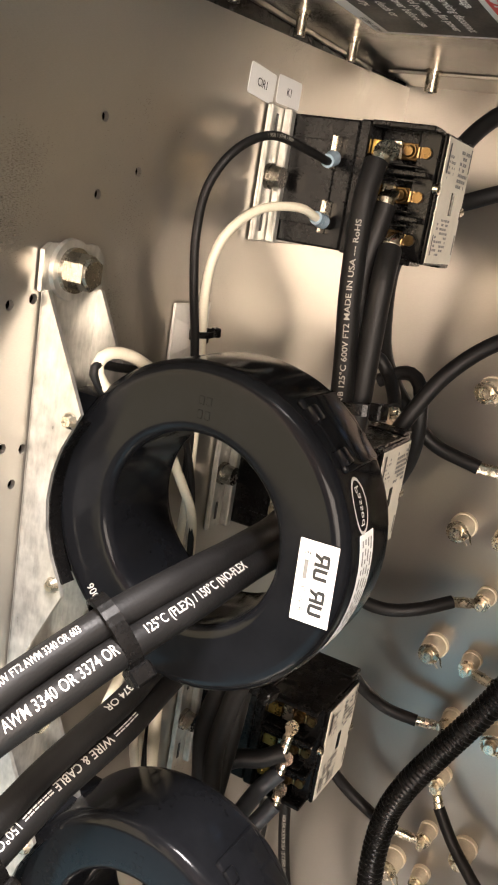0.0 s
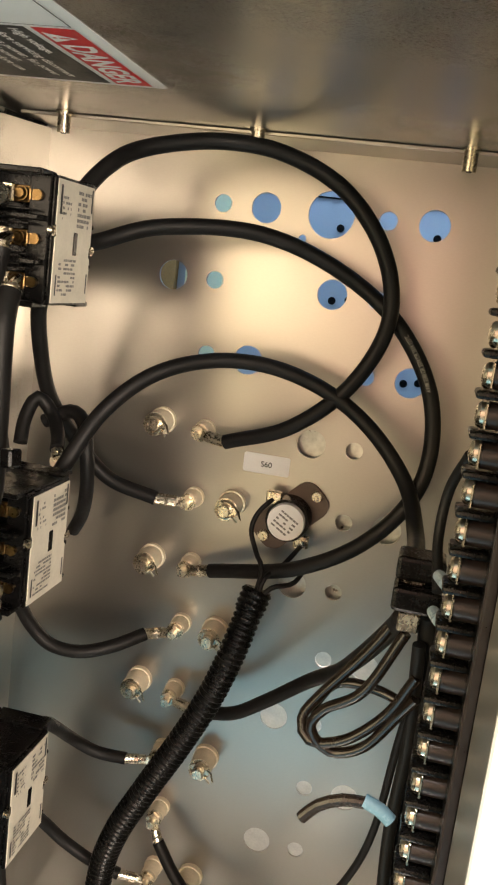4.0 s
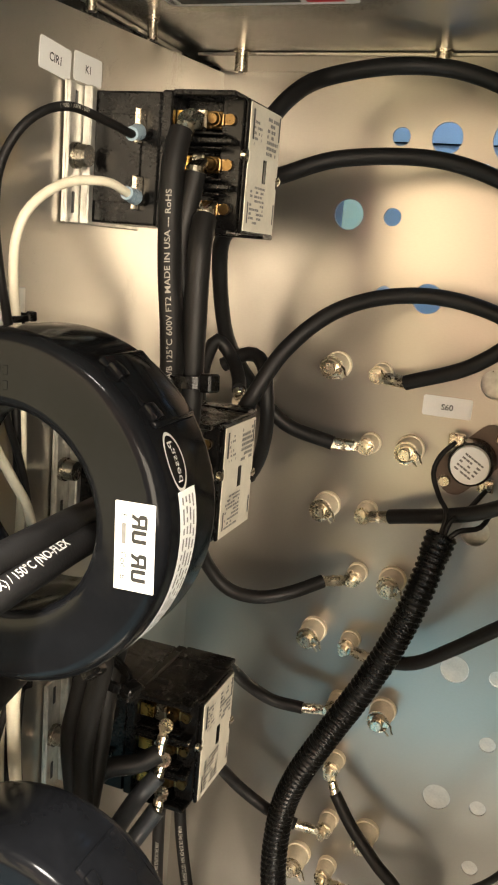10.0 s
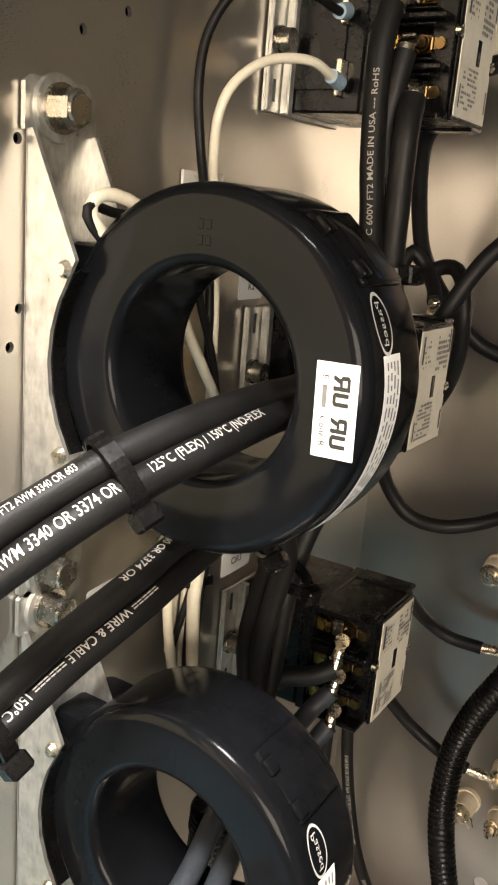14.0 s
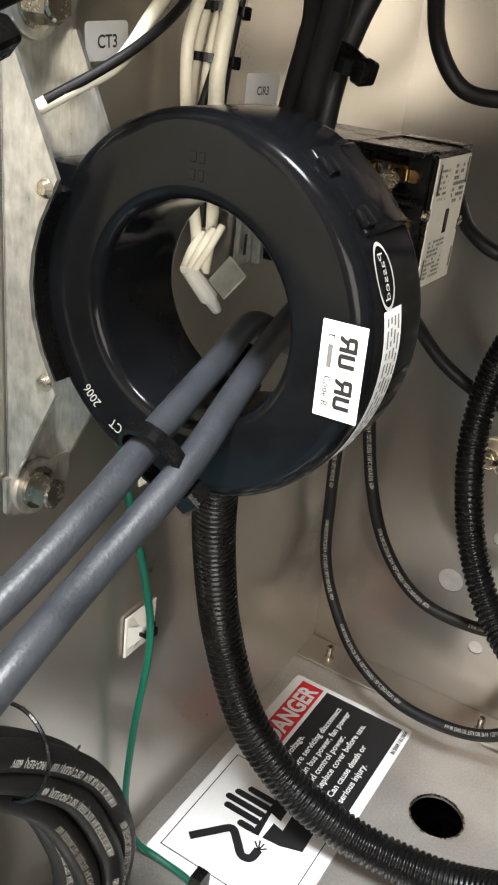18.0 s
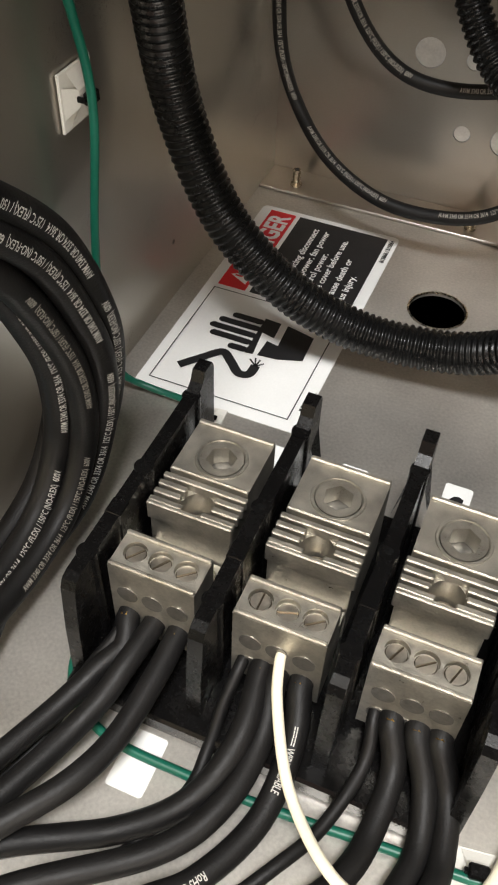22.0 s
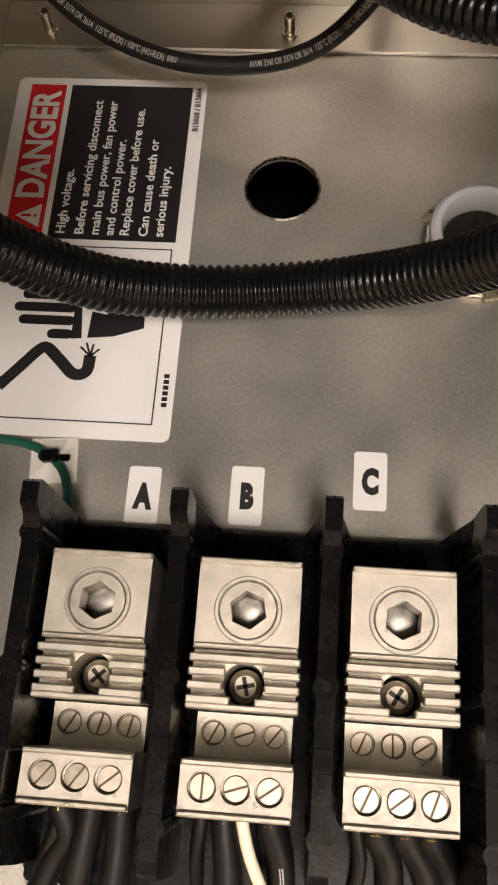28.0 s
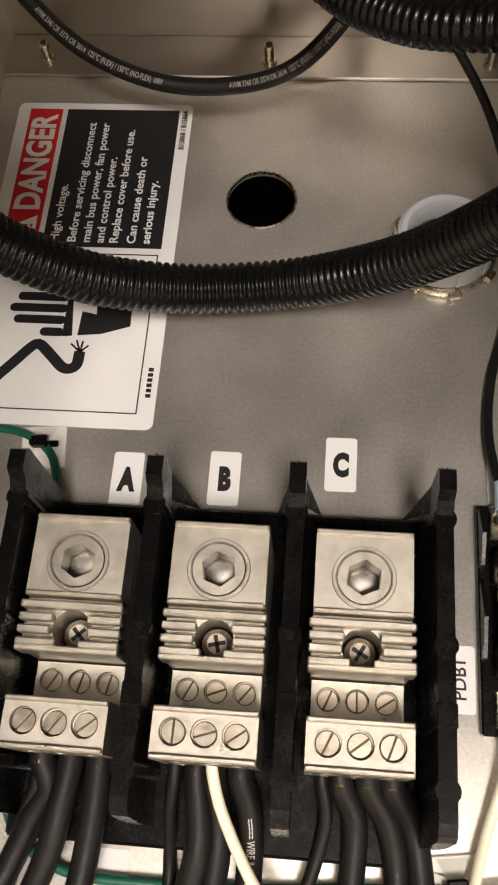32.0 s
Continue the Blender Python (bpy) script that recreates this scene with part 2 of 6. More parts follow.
def rod(bm, a, b, r1, r2=None, n=16, caps=True):
    a, b = Vector(a), Vector(b)
    d = b - a
    m = Matrix.Translation((a + b) / 2) @ d.to_track_quat("Z", "Y").to_matrix().to_4x4()
    bmesh.ops.create_cone(bm, cap_ends=caps, segments=n, radius1=r1, radius2=r1 if r2 is None else r2, depth=d.length, matrix=m)
    return bm


def smooth(ob, angle=40):
    for p in ob.data.polygons:
        p.use_smooth = True
    ob.data.set_sharp_from_angle(angle=radians(angle))
    return ob


def spline(points, step=0.003):
    """Points along a smooth curve through the given ones, about step apart."""
    p = [Vector(q) for q in points]
    p = [2 * p[0] - p[1]] + p + [2 * p[-1] - p[-2]]
    out = []
    for a, b, c, d in zip(p, p[1:], p[2:], p[3:]):
        n = max(2, int((c - b).length / step))
        for i in range(n):
            u = i / n
            out.append(0.5 * (2 * b + (c - a) * u + (2 * a - 5 * b + 4 * c - d) * u * u + (3 * b - a - 3 * c + d) * u ** 3))
    out.append(p[-2])
    return out


def rings(path, radii, n=12, close=False):
    """A bmesh tube along the path with a radius at each of its points."""
    bm = bmesh.new()
    side = None
    loops = []
    for i, q in enumerate(path):
        d = (path[min(i + 1, len(path) - 1)] - path[max(i - 1, 0)]).normalized()
        if side is None:
            side = d.orthogonal().normalized()
        side = (side - d * side.dot(d)).normalized()
        up = d.cross(side)
        loops.append([bm.verts.new(q + radii[i] * (math.cos(2 * math.pi * k / n) * side + math.sin(2 * math.pi * k / n) * up)) for k in range(n)])
    for a, b in zip(loops, loops[1:]):
        for k in range(n):
            bm.faces.new((a[k], a[(k + 1) % n], b[(k + 1) % n], b[k]))
    bm.faces.new(loops[0][::-1])
    bm.faces.new(loops[-1])
    return bm


def tube(points, r, n=12, step=0.003):
    path = spline(points, step)
    return rings(path, [r] * len(path), n)


def corrugated(points, r, pitch=0.0032, depth=0.0011, n=24):
    fine = spline(points, pitch / 4)
    run = np.concatenate(([0.0], np.cumsum([(b - a).length for a, b in zip(fine, fine[1:])])))
    at = np.arange(0.0, run[-1], pitch / 6)
    path = [Vector(q) for q in zip(*(np.interp(at, run, [v[k] for v in fine]) for k in range(3)))]
    path2, radii = [], []
    for i, q in enumerate(path):
        path2.append(q)
        radii.append(r - depth * (1.0, 0.95, 0.3, 0.0, 0.0, 0.3)[i % 6])
    return rings(path2, radii, n)


def sheet(outline, holes, thick, place, n=28):
    """A metal sheet with round holes through it. outline: corners (u, v); holes: (u, v, r); place turns (u, v, w) into the world."""
    bm = bmesh.new()
    loops = [list(outline)] + [[(u + r * math.cos(2 * math.pi * k / n), v + r * math.sin(2 * math.pi * k / n)) for k in range(n)] for u, v, r in holes]
    edges = []
    for loop in loops:
        vs = [bm.verts.new((u, v, 0)) for u, v in loop]
        edges += [bm.edges.new((a, b)) for a, b in zip(vs, vs[1:] + vs[:1])]
    bmesh.ops.triangle_fill(bm, use_beauty=True, use_dissolve=False, edges=edges)
    r = bmesh.ops.extrude_face_region(bm, geom=list(bm.faces))
    bmesh.ops.translate(bm, verts=[g for g in r["geom"] if isinstance(g, bmesh.types.BMVert)], vec=(0, 0, thick))
    bmesh.ops.recalc_face_normals(bm, faces=list(bm.faces))
    bmesh.ops.transform(bm, matrix=place, verts=list(bm.verts))
    return bm


# ---- lettering ----
GLYPHS = {}


def text_verts(string, size, align="LEFT", bold=0.0):
    key = (string, align, bold)
    if key not in GLYPHS:
        cu = bpy.data.curves.new("lettering", "FONT")
        cu.body, cu.align_x, cu.resolution_u, cu.offset = string, align, 3, bold
        ob = new("lettering", cu)
        dg = bpy.context.evaluated_depsgraph_get()
        me = bpy.data.meshes.new_from_object(ob.evaluated_get(dg))
        GLYPHS[key] = ([tuple(v.co) for v in me.vertices], [tuple(p.vertices) for p in me.polygons])
        bpy.data.objects.remove(ob)
        bpy.data.curves.remove(cu)
        bpy.data.meshes.remove(me)
    verts, faces = GLYPHS[key]
    return [(x * size, y * size) for x, y, _ in verts], faces


def lettering(string, size, m, mat, parent, align="LEFT", stretch=1.0, bold=0.0):
    """Flat letters in the plane of m."""
    verts, faces = text_verts(string, size, align, bold)
    me = bpy.data.meshes.new("lettering")
    me.from_pydata([m @ Vector((x * stretch, y, 0)) for x, y in verts], [], faces)
    me.materials.append(mat)
    ob = new("lettering", me)
    ob.parent = parent
    return ob


def flat(bm, m, outline):
    bm.faces.new([bm.verts.new(m @ Vector((u, v, 0))) for u, v in outline])


def rect(u0, v0, u1, v1, r=0.0, n=4):
    if not r:
        return [(u0, v0), (u1, v0), (u1, v1), (u0, v1)]
    out = []
    for (cu, cv), a0 in (((u1 - r, v0 + r), -90), ((u1 - r, v1 - r), 0), ((u0 + r, v1 - r), 90), ((u0 + r, v0 + r), 180)):
        out += [(cu + r * math.cos(radians(a0 + 90 * i / n)), cv + r * math.sin(radians(a0 + 90 * i / n))) for i in range(n + 1)]
    return out


def slab(m, outline, z0, z1):
    """A thin plate of the outline, between two heights over m."""
    bm = bmesh.new()
    f = bm.faces.new([bm.verts.new((u, v, z0)) for u, v in outline])
    e = bmesh.ops.extrude_face_region(bm, geom=[f])
    bmesh.ops.translate(bm, verts=[g for g in e["geom"] if isinstance(g, bmesh.types.BMVert)], vec=(0, 0, z1 - z0))
    bmesh.ops.recalc_face_normals(bm, faces=list(bm.faces))
    bmesh.ops.transform(bm, matrix=m, verts=list(bm.verts))
    return bm


def print_part(name, m, outlines, mat, parent):
    bm = bmesh.new()
    for o in outlines:
        flat(bm, m, o)
    return part(name, bm, mat, parent)


def bars(rng, u0, v0, u1, v1, rows, gap=0.45, break_up=0.18):
    """Rows of short bars, for print that is too small to read."""
    out = []
    h = (v1 - v0) / rows
    for k in range(rows):
        u = u0
        while u < u1:
            w = min(rng.uniform(0.06, 0.22) * (u1 - u0), u1 - u)
            if rng.random() > break_up:
                out.append(rect(u, v0 + k * h, u + w, v0 + (k + 1 - gap) * h))
            u += w + 0.025 * (u1 - u0)
    return out


def frame_of(origin, u, v):
    u, v = Vector(u).normalized(), Vector(v).normalized()
    n = u.cross(v)
    m = Matrix((u, v, n)).transposed().to_4x4()
    m.translation = origin
    return m


def lift(m, h):
    return m @ Matrix.Translation((0, 0, h))


def sticker(name, m, w, h, label, group="", words="", size=0.004, r=0.0012, mat=None, category="label", bold=1.0, turn=0):
    """A small printed sticker lying in the plane of m, its corner at m."""
    st = thing(name, m, label, category, group)
    bm = slab(Matrix(), rect(0, 0, w, h, r), 0.00005, 0.00025)
    part("backing", bm, mat or white_vinyl, st)
    if words:
        t = Matrix.Translation((w / 2, h / 2, 0.0004)) @ Matrix.Rotation(radians(turn), 4, "Z") @ Matrix.Translation((0, -size * 0.36, 0))
        lettering(words, size, t, black_print, st, "CENTER", 0.66 if bold > 1 else 1.0, 0.070 if bold > 1 else 0.014)
    return st


def wrapped(string, size, path, start, radius, facing, mat, parent, flip=False, length=0.0):
    """Letters bent round a cable, running along its path from start metres, on the side that faces the given way."""
    verts, faces = text_verts(string, size, bold=0.010)
    cut = bmesh.new()
    vs = [cut.verts.new((x, y, 0)) for x, y in verts]
    for f in faces:
        if len(set(f)) > 2:
            cut.faces.new([vs[i] for i in f])
    for k in range(8):
        bmesh.ops.bisect_plane(cut, geom=list(cut.verts) + list(cut.edges) + list(cut.faces), plane_co=(0, size * (-0.15 + 0.13 * k), 0), plane_no=(0, 1, 0))
    cut.verts.index_update()
    verts, faces = [(v.co.x, v.co.y) for v in cut.verts], [tuple(v.index for v in f.verts) for f in cut.faces]
    cut.free()
    wide = length / max(x for x, y in verts) if length else 0.62
    verts = [(x * wide, y) for x, y in verts]
    d = [0.0]
    for a, b in zip(path, path[1:]):
        d.append(d[-1] + (b - a).length)
    out = []
    arr, pos = np.array(d), np.array([tuple(q) for q in path])
    for x, y in verts:
        s = start + (-x if flip else x)
        q = Vector([np.interp(s, arr, pos[:, k]) for k in range(3)])
        q2 = Vector([np.interp(s + 0.002, arr, pos[:, k]) for k in range(3)])
        q1 = Vector([np.interp(s - 0.002, arr, pos[:, k]) for k in range(3)])
        tan = (q2 - q1).normalized() if (q2 - q1).length > 1e-7 else Vector((1, 0, 0))
        n = Vector(facing)
        n = (n - tan * n.dot(tan)).normalized()
        side = n.cross(tan) * (-1 if flip else 1)
        a = (y - 0.35 * size) / radius
        out.append(q + (radius + 0.00016) * (math.cos(a) * n + math.sin(a) * side))
    me = bpy.data.meshes.new("lettering")
    me.from_pydata(out, [], faces)
    me.materials.append(mat)
    ob = new("lettering", me)
    ob.parent = parent
    return ob


# ---- the cabinet shell ----
W, D, H = 0.252, 0.352, 0.6115
DF, DL, DP = 0.43, 0.30, 0.2835  # the floor reaches further out than the sides
ROW, PAIR = 0.0388, 0.0226


def back_hole_list():
    """Rows of element holes in the back sheet: large and small ones in turn, in a staggered pattern."""
    holes = []
    for k in range(15):
        low = max(0, k - 9)
        z = 0.580 - ROW * k + 0.0015 * low
        even = k % 2 == 0
        for x0 in (0.0985 + 0.0009 * low, 0.1828 + 0.0006 * low):
            big = x0 + (PAIR if even else -PAIR)
            if not (x0 < 0.15 and 3 <= k <= 11):
                if not (k == 0 and x0 > 0.15 and not even) and not (x0 > 0.15 and k == 4 and not even):
                    holes.append((x0 - 0.001, z, 0.0045))
                    holes.append((big - 0.001, z, 0.0076))
    holes += [(0.1534, 0.580, 0.0116), (0.1404, 0.567, 0.0019)]
    return holes


BACK_HOLES = back_hole_list()
XZ = Matrix(((1, 0, 0, 0), (0, 0, 1, 0), (0, 1, 0, 0), (0, 0, 0, 1)))
YZ = Matrix(((0, 0, 1, 0), (1, 0, 0, 0), (0, 1, 0, 0), (0, 0, 0, 1)))
tagged(part("wall_back", sheet([(-0.002, -0.001), (W, -0.001), (W, H), (-0.002, H)], BACK_HOLES, 0.0016, XZ, 26), steel_back), "galvanized steel back sheet punched with rows of round holes", "wall", kind="structure")

rng = random.Random(5)
for x, z, r in BACK_HOLES:
    if z < 0.36:
        slug = rod(bmesh.new(), (0, 0.0006, 0), (0, 0.0016, 0), r - 0.0003, n=26)
        ob = part("knockout_disc", slug, disc_zinc, bpy.data.objects["wall_back"])
        ob.matrix_local = Matrix.Translation((x, 0, z)) @ Matrix.Rotation(radians(rng.uniform(-1.5, 2.5)), 4, "X") @ Matrix.Rotation(radians(rng.uniform(-2, 2)), 4, "Z")

LEFT_HOLES = [(-0.2473, 0.5547, 0.0016), (-0.2470, 0.5324, 0.0016), (-0.228, 0.541, 0.0016), (-0.2802, 0.4994, 0.0016), (-0.2710, 0.5010, 0.0016), (-0.2784, 0.4570, 0.0016), (-0.2699, 0.4556, 0.0015), (-0.2731, 0.4449, 0.0016), (-0.285, 0.386, 0.0016), (-0.16, 0.17, 0.0013), (-0.19, 0.155, 0.0013), (-0.11, 0.06, 0.0013), (-0.13, 0.03, 0.0013), (-0.13, 0.215, 0.0013), (-0.10, 0.20, 0.0013), (-0.235, 0.165, 0.0013), (-0.232, 0.09, 0.0013)]
tagged(part("wall_left", sheet([(-DL, -0.001), (0, -0.001), (0, 0.6085), (-DL, 0.5930)], LEFT_HOLES, -0.0016, YZ, 12), steel_left), "brushed steel side wall with small screw holes", "wall", kind="structure")
tagged(part("floor", sheet([(-0.002, -DF), (W, -DF), (W, 0.0), (-0.002, 0.0)], [(0.1206, -0.0885, 0.0138), (0.1937, -0.1066, 0.0135)], -0.002, Matrix(), 40), steel_floor), "dull galvanized steel cabinet floor with a round knockout hole", "floor", kind="structure")
rim = bmesh.new()
loops = [[rim.verts.new((0.1206 + r * math.cos(math.tau * k / 40), -0.0885 + r * math.sin(math.tau * k / 40), z)) for k in range(40)] for r, z in ((0.0136, -0.0005), (0.0139, 0.0004), (0.0147, 0.0001))]
for la, lb in zip(loops, loops[1:]):
    for k in range(40):
        rim.faces.new((la[k], lb[k], lb[(k + 1) % 40], la[(k + 1) % 40]))
smooth(part("knockout_rim", rim, zinc, bpy.data.objects["floor"], "bright burr round the knockout hole"), 60)
bm = bmesh.new()
box(bm, (-0.014, -D, H), (W, 0.002, H + 0.0016))
tagged(part("ceiling", bm, steel_top), "brushed steel cabinet top sheet", "ceiling", kind="structure")
bm = bmesh.new()
box(bm, (W, -DP, -0.002), (W + 0.0016, 0.002, H))
tagged(part("wall_right", bm, steel_left), "bare steel side wall of the cabinet", "wall", kind="structure")
# the front edge of the right side, turned across the opening
bm = bmesh.new()
box(bm, (0.2366, -DP - 0.0016, -0.02), (0.40, -DP, H), 0.0005, 1)
tagged(part("front_panel", bm, panel_steel), "bright galvanized front panel beside the opening", "panel", kind="structure")
bm = bmesh.new()
box(bm, (0.2366, -DP, -0.002), (0.2380, -DP + 0.034, H - 0.0005), 0.0003, 1)
tagged(part("trim_front_return", bm, steel_left), "steel edge of the front panel folded back into the cabinet", "flange", kind="structure")

# folded flanges of the back and left sheets, with their rivet nuts
FL = 0.024
for name, lo, hi in (("back_bottom", (0.0, -FL, 0.0003), (W, 0, 0.002)), ("back_top", (0.0, -0.0345, H - 0.002), (W, 0, H - 0.0003)), ("left_top", (-0.0098, -DL, H - 0.0024), (-0.0084, -0.0348, H - 0.0003))):
    bm = bmesh.new()
    box(bm, lo, hi, 0.0003, 1)
    tagged(part("trim_" + name, bm, steel_back), "folded steel flange along the edge of the sheet", "flange", kind="structure")


def rivet_nut(x, y, z, down, long=0.0095, r=0.0022):
    s = -1 if down else 1
    ob = thing("rivet_nut", Matrix.Translation((x, y, z)), "short zinc-plated rivet nut standing on a sheet flange", "rivet nut", "flange rivet nuts")
    bm = bmesh.new()
    rod(bm, (0, 0, 0), (0, 0, s * long), r, n=14)
    rod(bm, (0, 0, 0), (0, 0, s * 0.0012), r + 0.0010, n=14)
    smooth(part("sleeve", bm, zinc, ob))
    # black disc on the tip, for the shade in the bore
    bm = bmesh.new()
    rod(bm, (0, 0, s * long), (0, 0, s * (long + 0.0003)), 0.0013, n=12)
    part("bore", bm, black_print, ob)


for x in (0.0193, 0.1192, 0.215):
    rivet_nut(x, -0.0154, 0.002, False)
for x in (0.0245, 0.1200, 0.2160):
    rivet_nut(x, -0.0375, H, True, 0.0100, 0.0032)
for x, y in ((-0.001, -0.184), (0.002, -0.137), (0.006, -0.094)):
    rivet_nut(x, y, H, True, 0.0092)

# black sheets that stand in for the shade outside the left sheet
bm = bmesh.new()
box(bm, (-0.012, -DL, 0.0), (-0.010, 0.0, H))
box(bm, (-0.010, -0.0022, 0.0), (-0.0021, -0.0002, H))
box(bm, (-0.010, -DL, 0.0), (-0.0017, -DL + 0.002, H))
tagged(part("backdrop_left", bm, black_plastic), "black sheets standing in for the shade outside the side sheet", "cavity", kind="structure")

# unseen black box, for the shade below the holes in the cabinet floor
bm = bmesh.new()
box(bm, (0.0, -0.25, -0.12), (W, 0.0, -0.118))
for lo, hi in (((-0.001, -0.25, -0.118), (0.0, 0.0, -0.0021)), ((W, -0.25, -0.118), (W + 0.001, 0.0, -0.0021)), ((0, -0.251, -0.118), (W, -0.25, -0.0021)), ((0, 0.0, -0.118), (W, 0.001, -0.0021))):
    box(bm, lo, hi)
tagged(part("backdrop_base", bm, black_plastic), "black box put under the cabinet floor for the shade below", "base", kind="structure")

# insulation foil behind the lower rows of holes
bm = bmesh.new()
box(bm, (0.0, 0.0070, 0.3660), (W, 0.0085, 0.4840))
tagged(part("backdrop_foil", bm, foil), "crumpled foil insulation behind the punched holes", "insulation", kind="structure")

# the duct behind the back sheet
bm = bmesh.new()
box(bm, (-0.1, 0.30, -0.1), (0.45, 0.302, 0.8))
box(bm, (-0.1, 0.003, -0.1), (-0.098, 0.30, 0.8))
box(bm, (0.448, 0.003, -0.1), (0.45, 0.30, 0.8))
box(bm, (-0.1, 0.003, -0.1), (0.45, 0.30, -0.098))
box(bm, (-0.1, 0.003, 0.798), (0.45, 0.30, 0.8))
# unseen divider, added to keep the blue lamp out of the lower duct
box(bm, (-0.1, 0.0100, 0.392), (0.45, 0.30, 0.394))
# faces added to stop room light leaking into the duct
box(bm, (-0.1, 0.0018, H), (0.45, 0.003, 0.8))
box(bm, (-0.1, 0.0018, -0.1), (0.45, 0.003, -0.0015))
box(bm, (W, 0.0018, -0.0015), (0.45, 0.003, H))
box(bm, (-0.1, 0.0018, -0.0015), (-0.0025, 0.003, H))
tagged(part("backdrop_duct", bm, dark_duct), "pale sheet-metal duct seen through the holes", "duct", kind="structure")

for name, mat, x0, x1, words in (("backdrop_board", pale_board, -0.006, 0.0275, "pale green board far back in the duct"), ("backdrop_panel", brown_board, -0.095, -0.015, "brown board at the side of the duct")):
    tagged(part(name, box(bmesh.new(), (x0, 0.288, 0.40), (x1, 0.298, 0.79), 0.001, 1), mat), words, "board", kind="structure")
# black discs laid on the sheet for the shade in bolt holes
for x, z in ((0.121, 0.593), (0.122, 0.533), (0.136, 0.535), (0.201, 0.593), (0.192, 0.472), (0.204, 0.474)):
    part("bolt_hole", rod(bmesh.new(), (x, 0.2985, z), (x, 0.2996, z), 0.0033, n=18), loom_black, bpy.data.objects["backdrop_duct"])
tagged(part("backdrop_rail", box(bmesh.new(), (0.022, 0.2975, 0.6160), (0.44, 0.2995, 0.6174), 0.0002, 1), loom_black), "dark seam across the back of the duct", "seam", kind="structure")

# the unseen room in front: plain walls, floor and ceiling, coloured to tint reflections
for name, mat, lo, hi in (("floor_room", blue_floor, (-2.5, -3.0, -0.92), (2.5, 0.5, -0.9)), ("ceiling_room", plaster, (-2.5, -3.0, 2.2), (2.5, 0.5, 2.22)), ("wall_room_west", plaster, (-2.52, -3.0, -0.9), (-2.5, 0.5, 2.2)), ("wall_room_east", plaster, (2.5, -3.0, -0.9), (2.52, 0.5, 2.2)), ("wall_room_rear", rear_tint, (-2.5, -3.02, 0.15), (2.5, -3.0, 2.2)), ("wall_room_rear_low", dado_tint, (-2.5, -3.02, -0.9), (2.5, -2.99, 0.15)), ("wall_room_front", plaster, (-2.5, 0.5, -0.9), (2.5, 0.52, 2.2))):
    bm = bmesh.new()
    box(bm, lo, hi)
    tagged(part(name, bm, mat), "unseen plain surface closing the room, coloured for reflections", "wall", kind="structure")


# ---- current transformers and their brackets ----
CT_X, CT_R, CT_H, CT_Y0, CT_Y1 = 0.0562, 0.0490, 0.0283, -0.262, -0.226
CT_Z = (0.4450, 0.2945)
BRACKET_Z = (0.4420, 0.2930)


def lathe(profile, n=64):
    """Turns (r, y) round the y axis."""
    bm = bmesh.new()
    loops = [[bm.verts.new((r * math.cos(2 * math.pi * k / n), y, r * math.sin(2 * math.pi * k / n))) for k in range(n)] for r, y in profile]
    for a, b in zip(loops, loops[1:] + loops[:1]):
        for k in range(n):
            bm.faces.new((a[k], a[(k + 1) % n], b[(k + 1) % n], b[k]))
    bmesh.ops.recalc_face_normals(bm, faces=list(bm.faces))
    return bm


def arc(c, r, a0, a1, n=6):
    return [(c[0] + r * math.cos(radians(a0 + (a1 - a0) * i / n)), c[1] + r * math.sin(radians(a0 + (a1 - a0) * i / n))) for i in range(n + 1)]


def current_transformer(z):
    ct = thing("current_transformer", Matrix.Translation((CT_X, CT_Y0, z)), "glossy black ring current transformer on a galvanized bracket", "current transformer", "current transformers")
    d = CT_Y1 - CT_Y0
    prof = arc((CT_H + 0.0035, 0.0035), 0.0035, 180, 270) + arc((CT_R - 0.0045, 0.0045), 0.0045, 270, 360) + arc((CT_R - 0.005, d - 0.005), 0.005, 0, 90) + arc((CT_H + 0.004, d - 0.004), 0.004, 90, 180)
    smooth(part("ring", lathe(prof), black_gloss, ct), 60)
    bm = bmesh.new()
    box(bm, (-0.052, 0.0045, -0.030), (-0.030, d - 0.002, 0.030), 0.003, 2)
    smooth(part("foot", bm, black_gloss, ct), 40)
    bm = bmesh.new()
    m = Matrix.Rotation(radians(-48), 4, "Y")
    box(bm, (CT_R - 0.006, 0.0080, -0.0120), (CT_R + 0.0002, d - 0.005, 0.0120), 0.0012, 2)
    bmesh.ops.transform(bm, matrix=m, verts=list(bm.verts))
    boss = smooth(part("terminal_boss", bm, black_gloss, ct), 50)
    for z0 in (-0.0078, 0.0062):
        bm = box(bmesh.new(), (CT_R - 0.0010, 0.0075, z0 - 0.0026), (CT_R + 0.0016, 0.0120, z0 + 0.0026), 0.0008, 2)
        bmesh.ops.transform(bm, matrix=m, verts=list(bm.verts))
        smooth(part("terminal_lug", bm, black_gloss, boss), 40)
    for u, v in ((-0.0012, 0.0385), (-0.0012, 0.0345), (0.0012, 0.0385), (0.0012, 0.0345)):
        part("moulded_mark", box(bmesh.new(), (u - 0.0008, -0.00014, v - 0.0012), (u + 0.0008, 0.0002, v + 0.0012), 0.0001, 1), black_gloss, ct)
    return ct


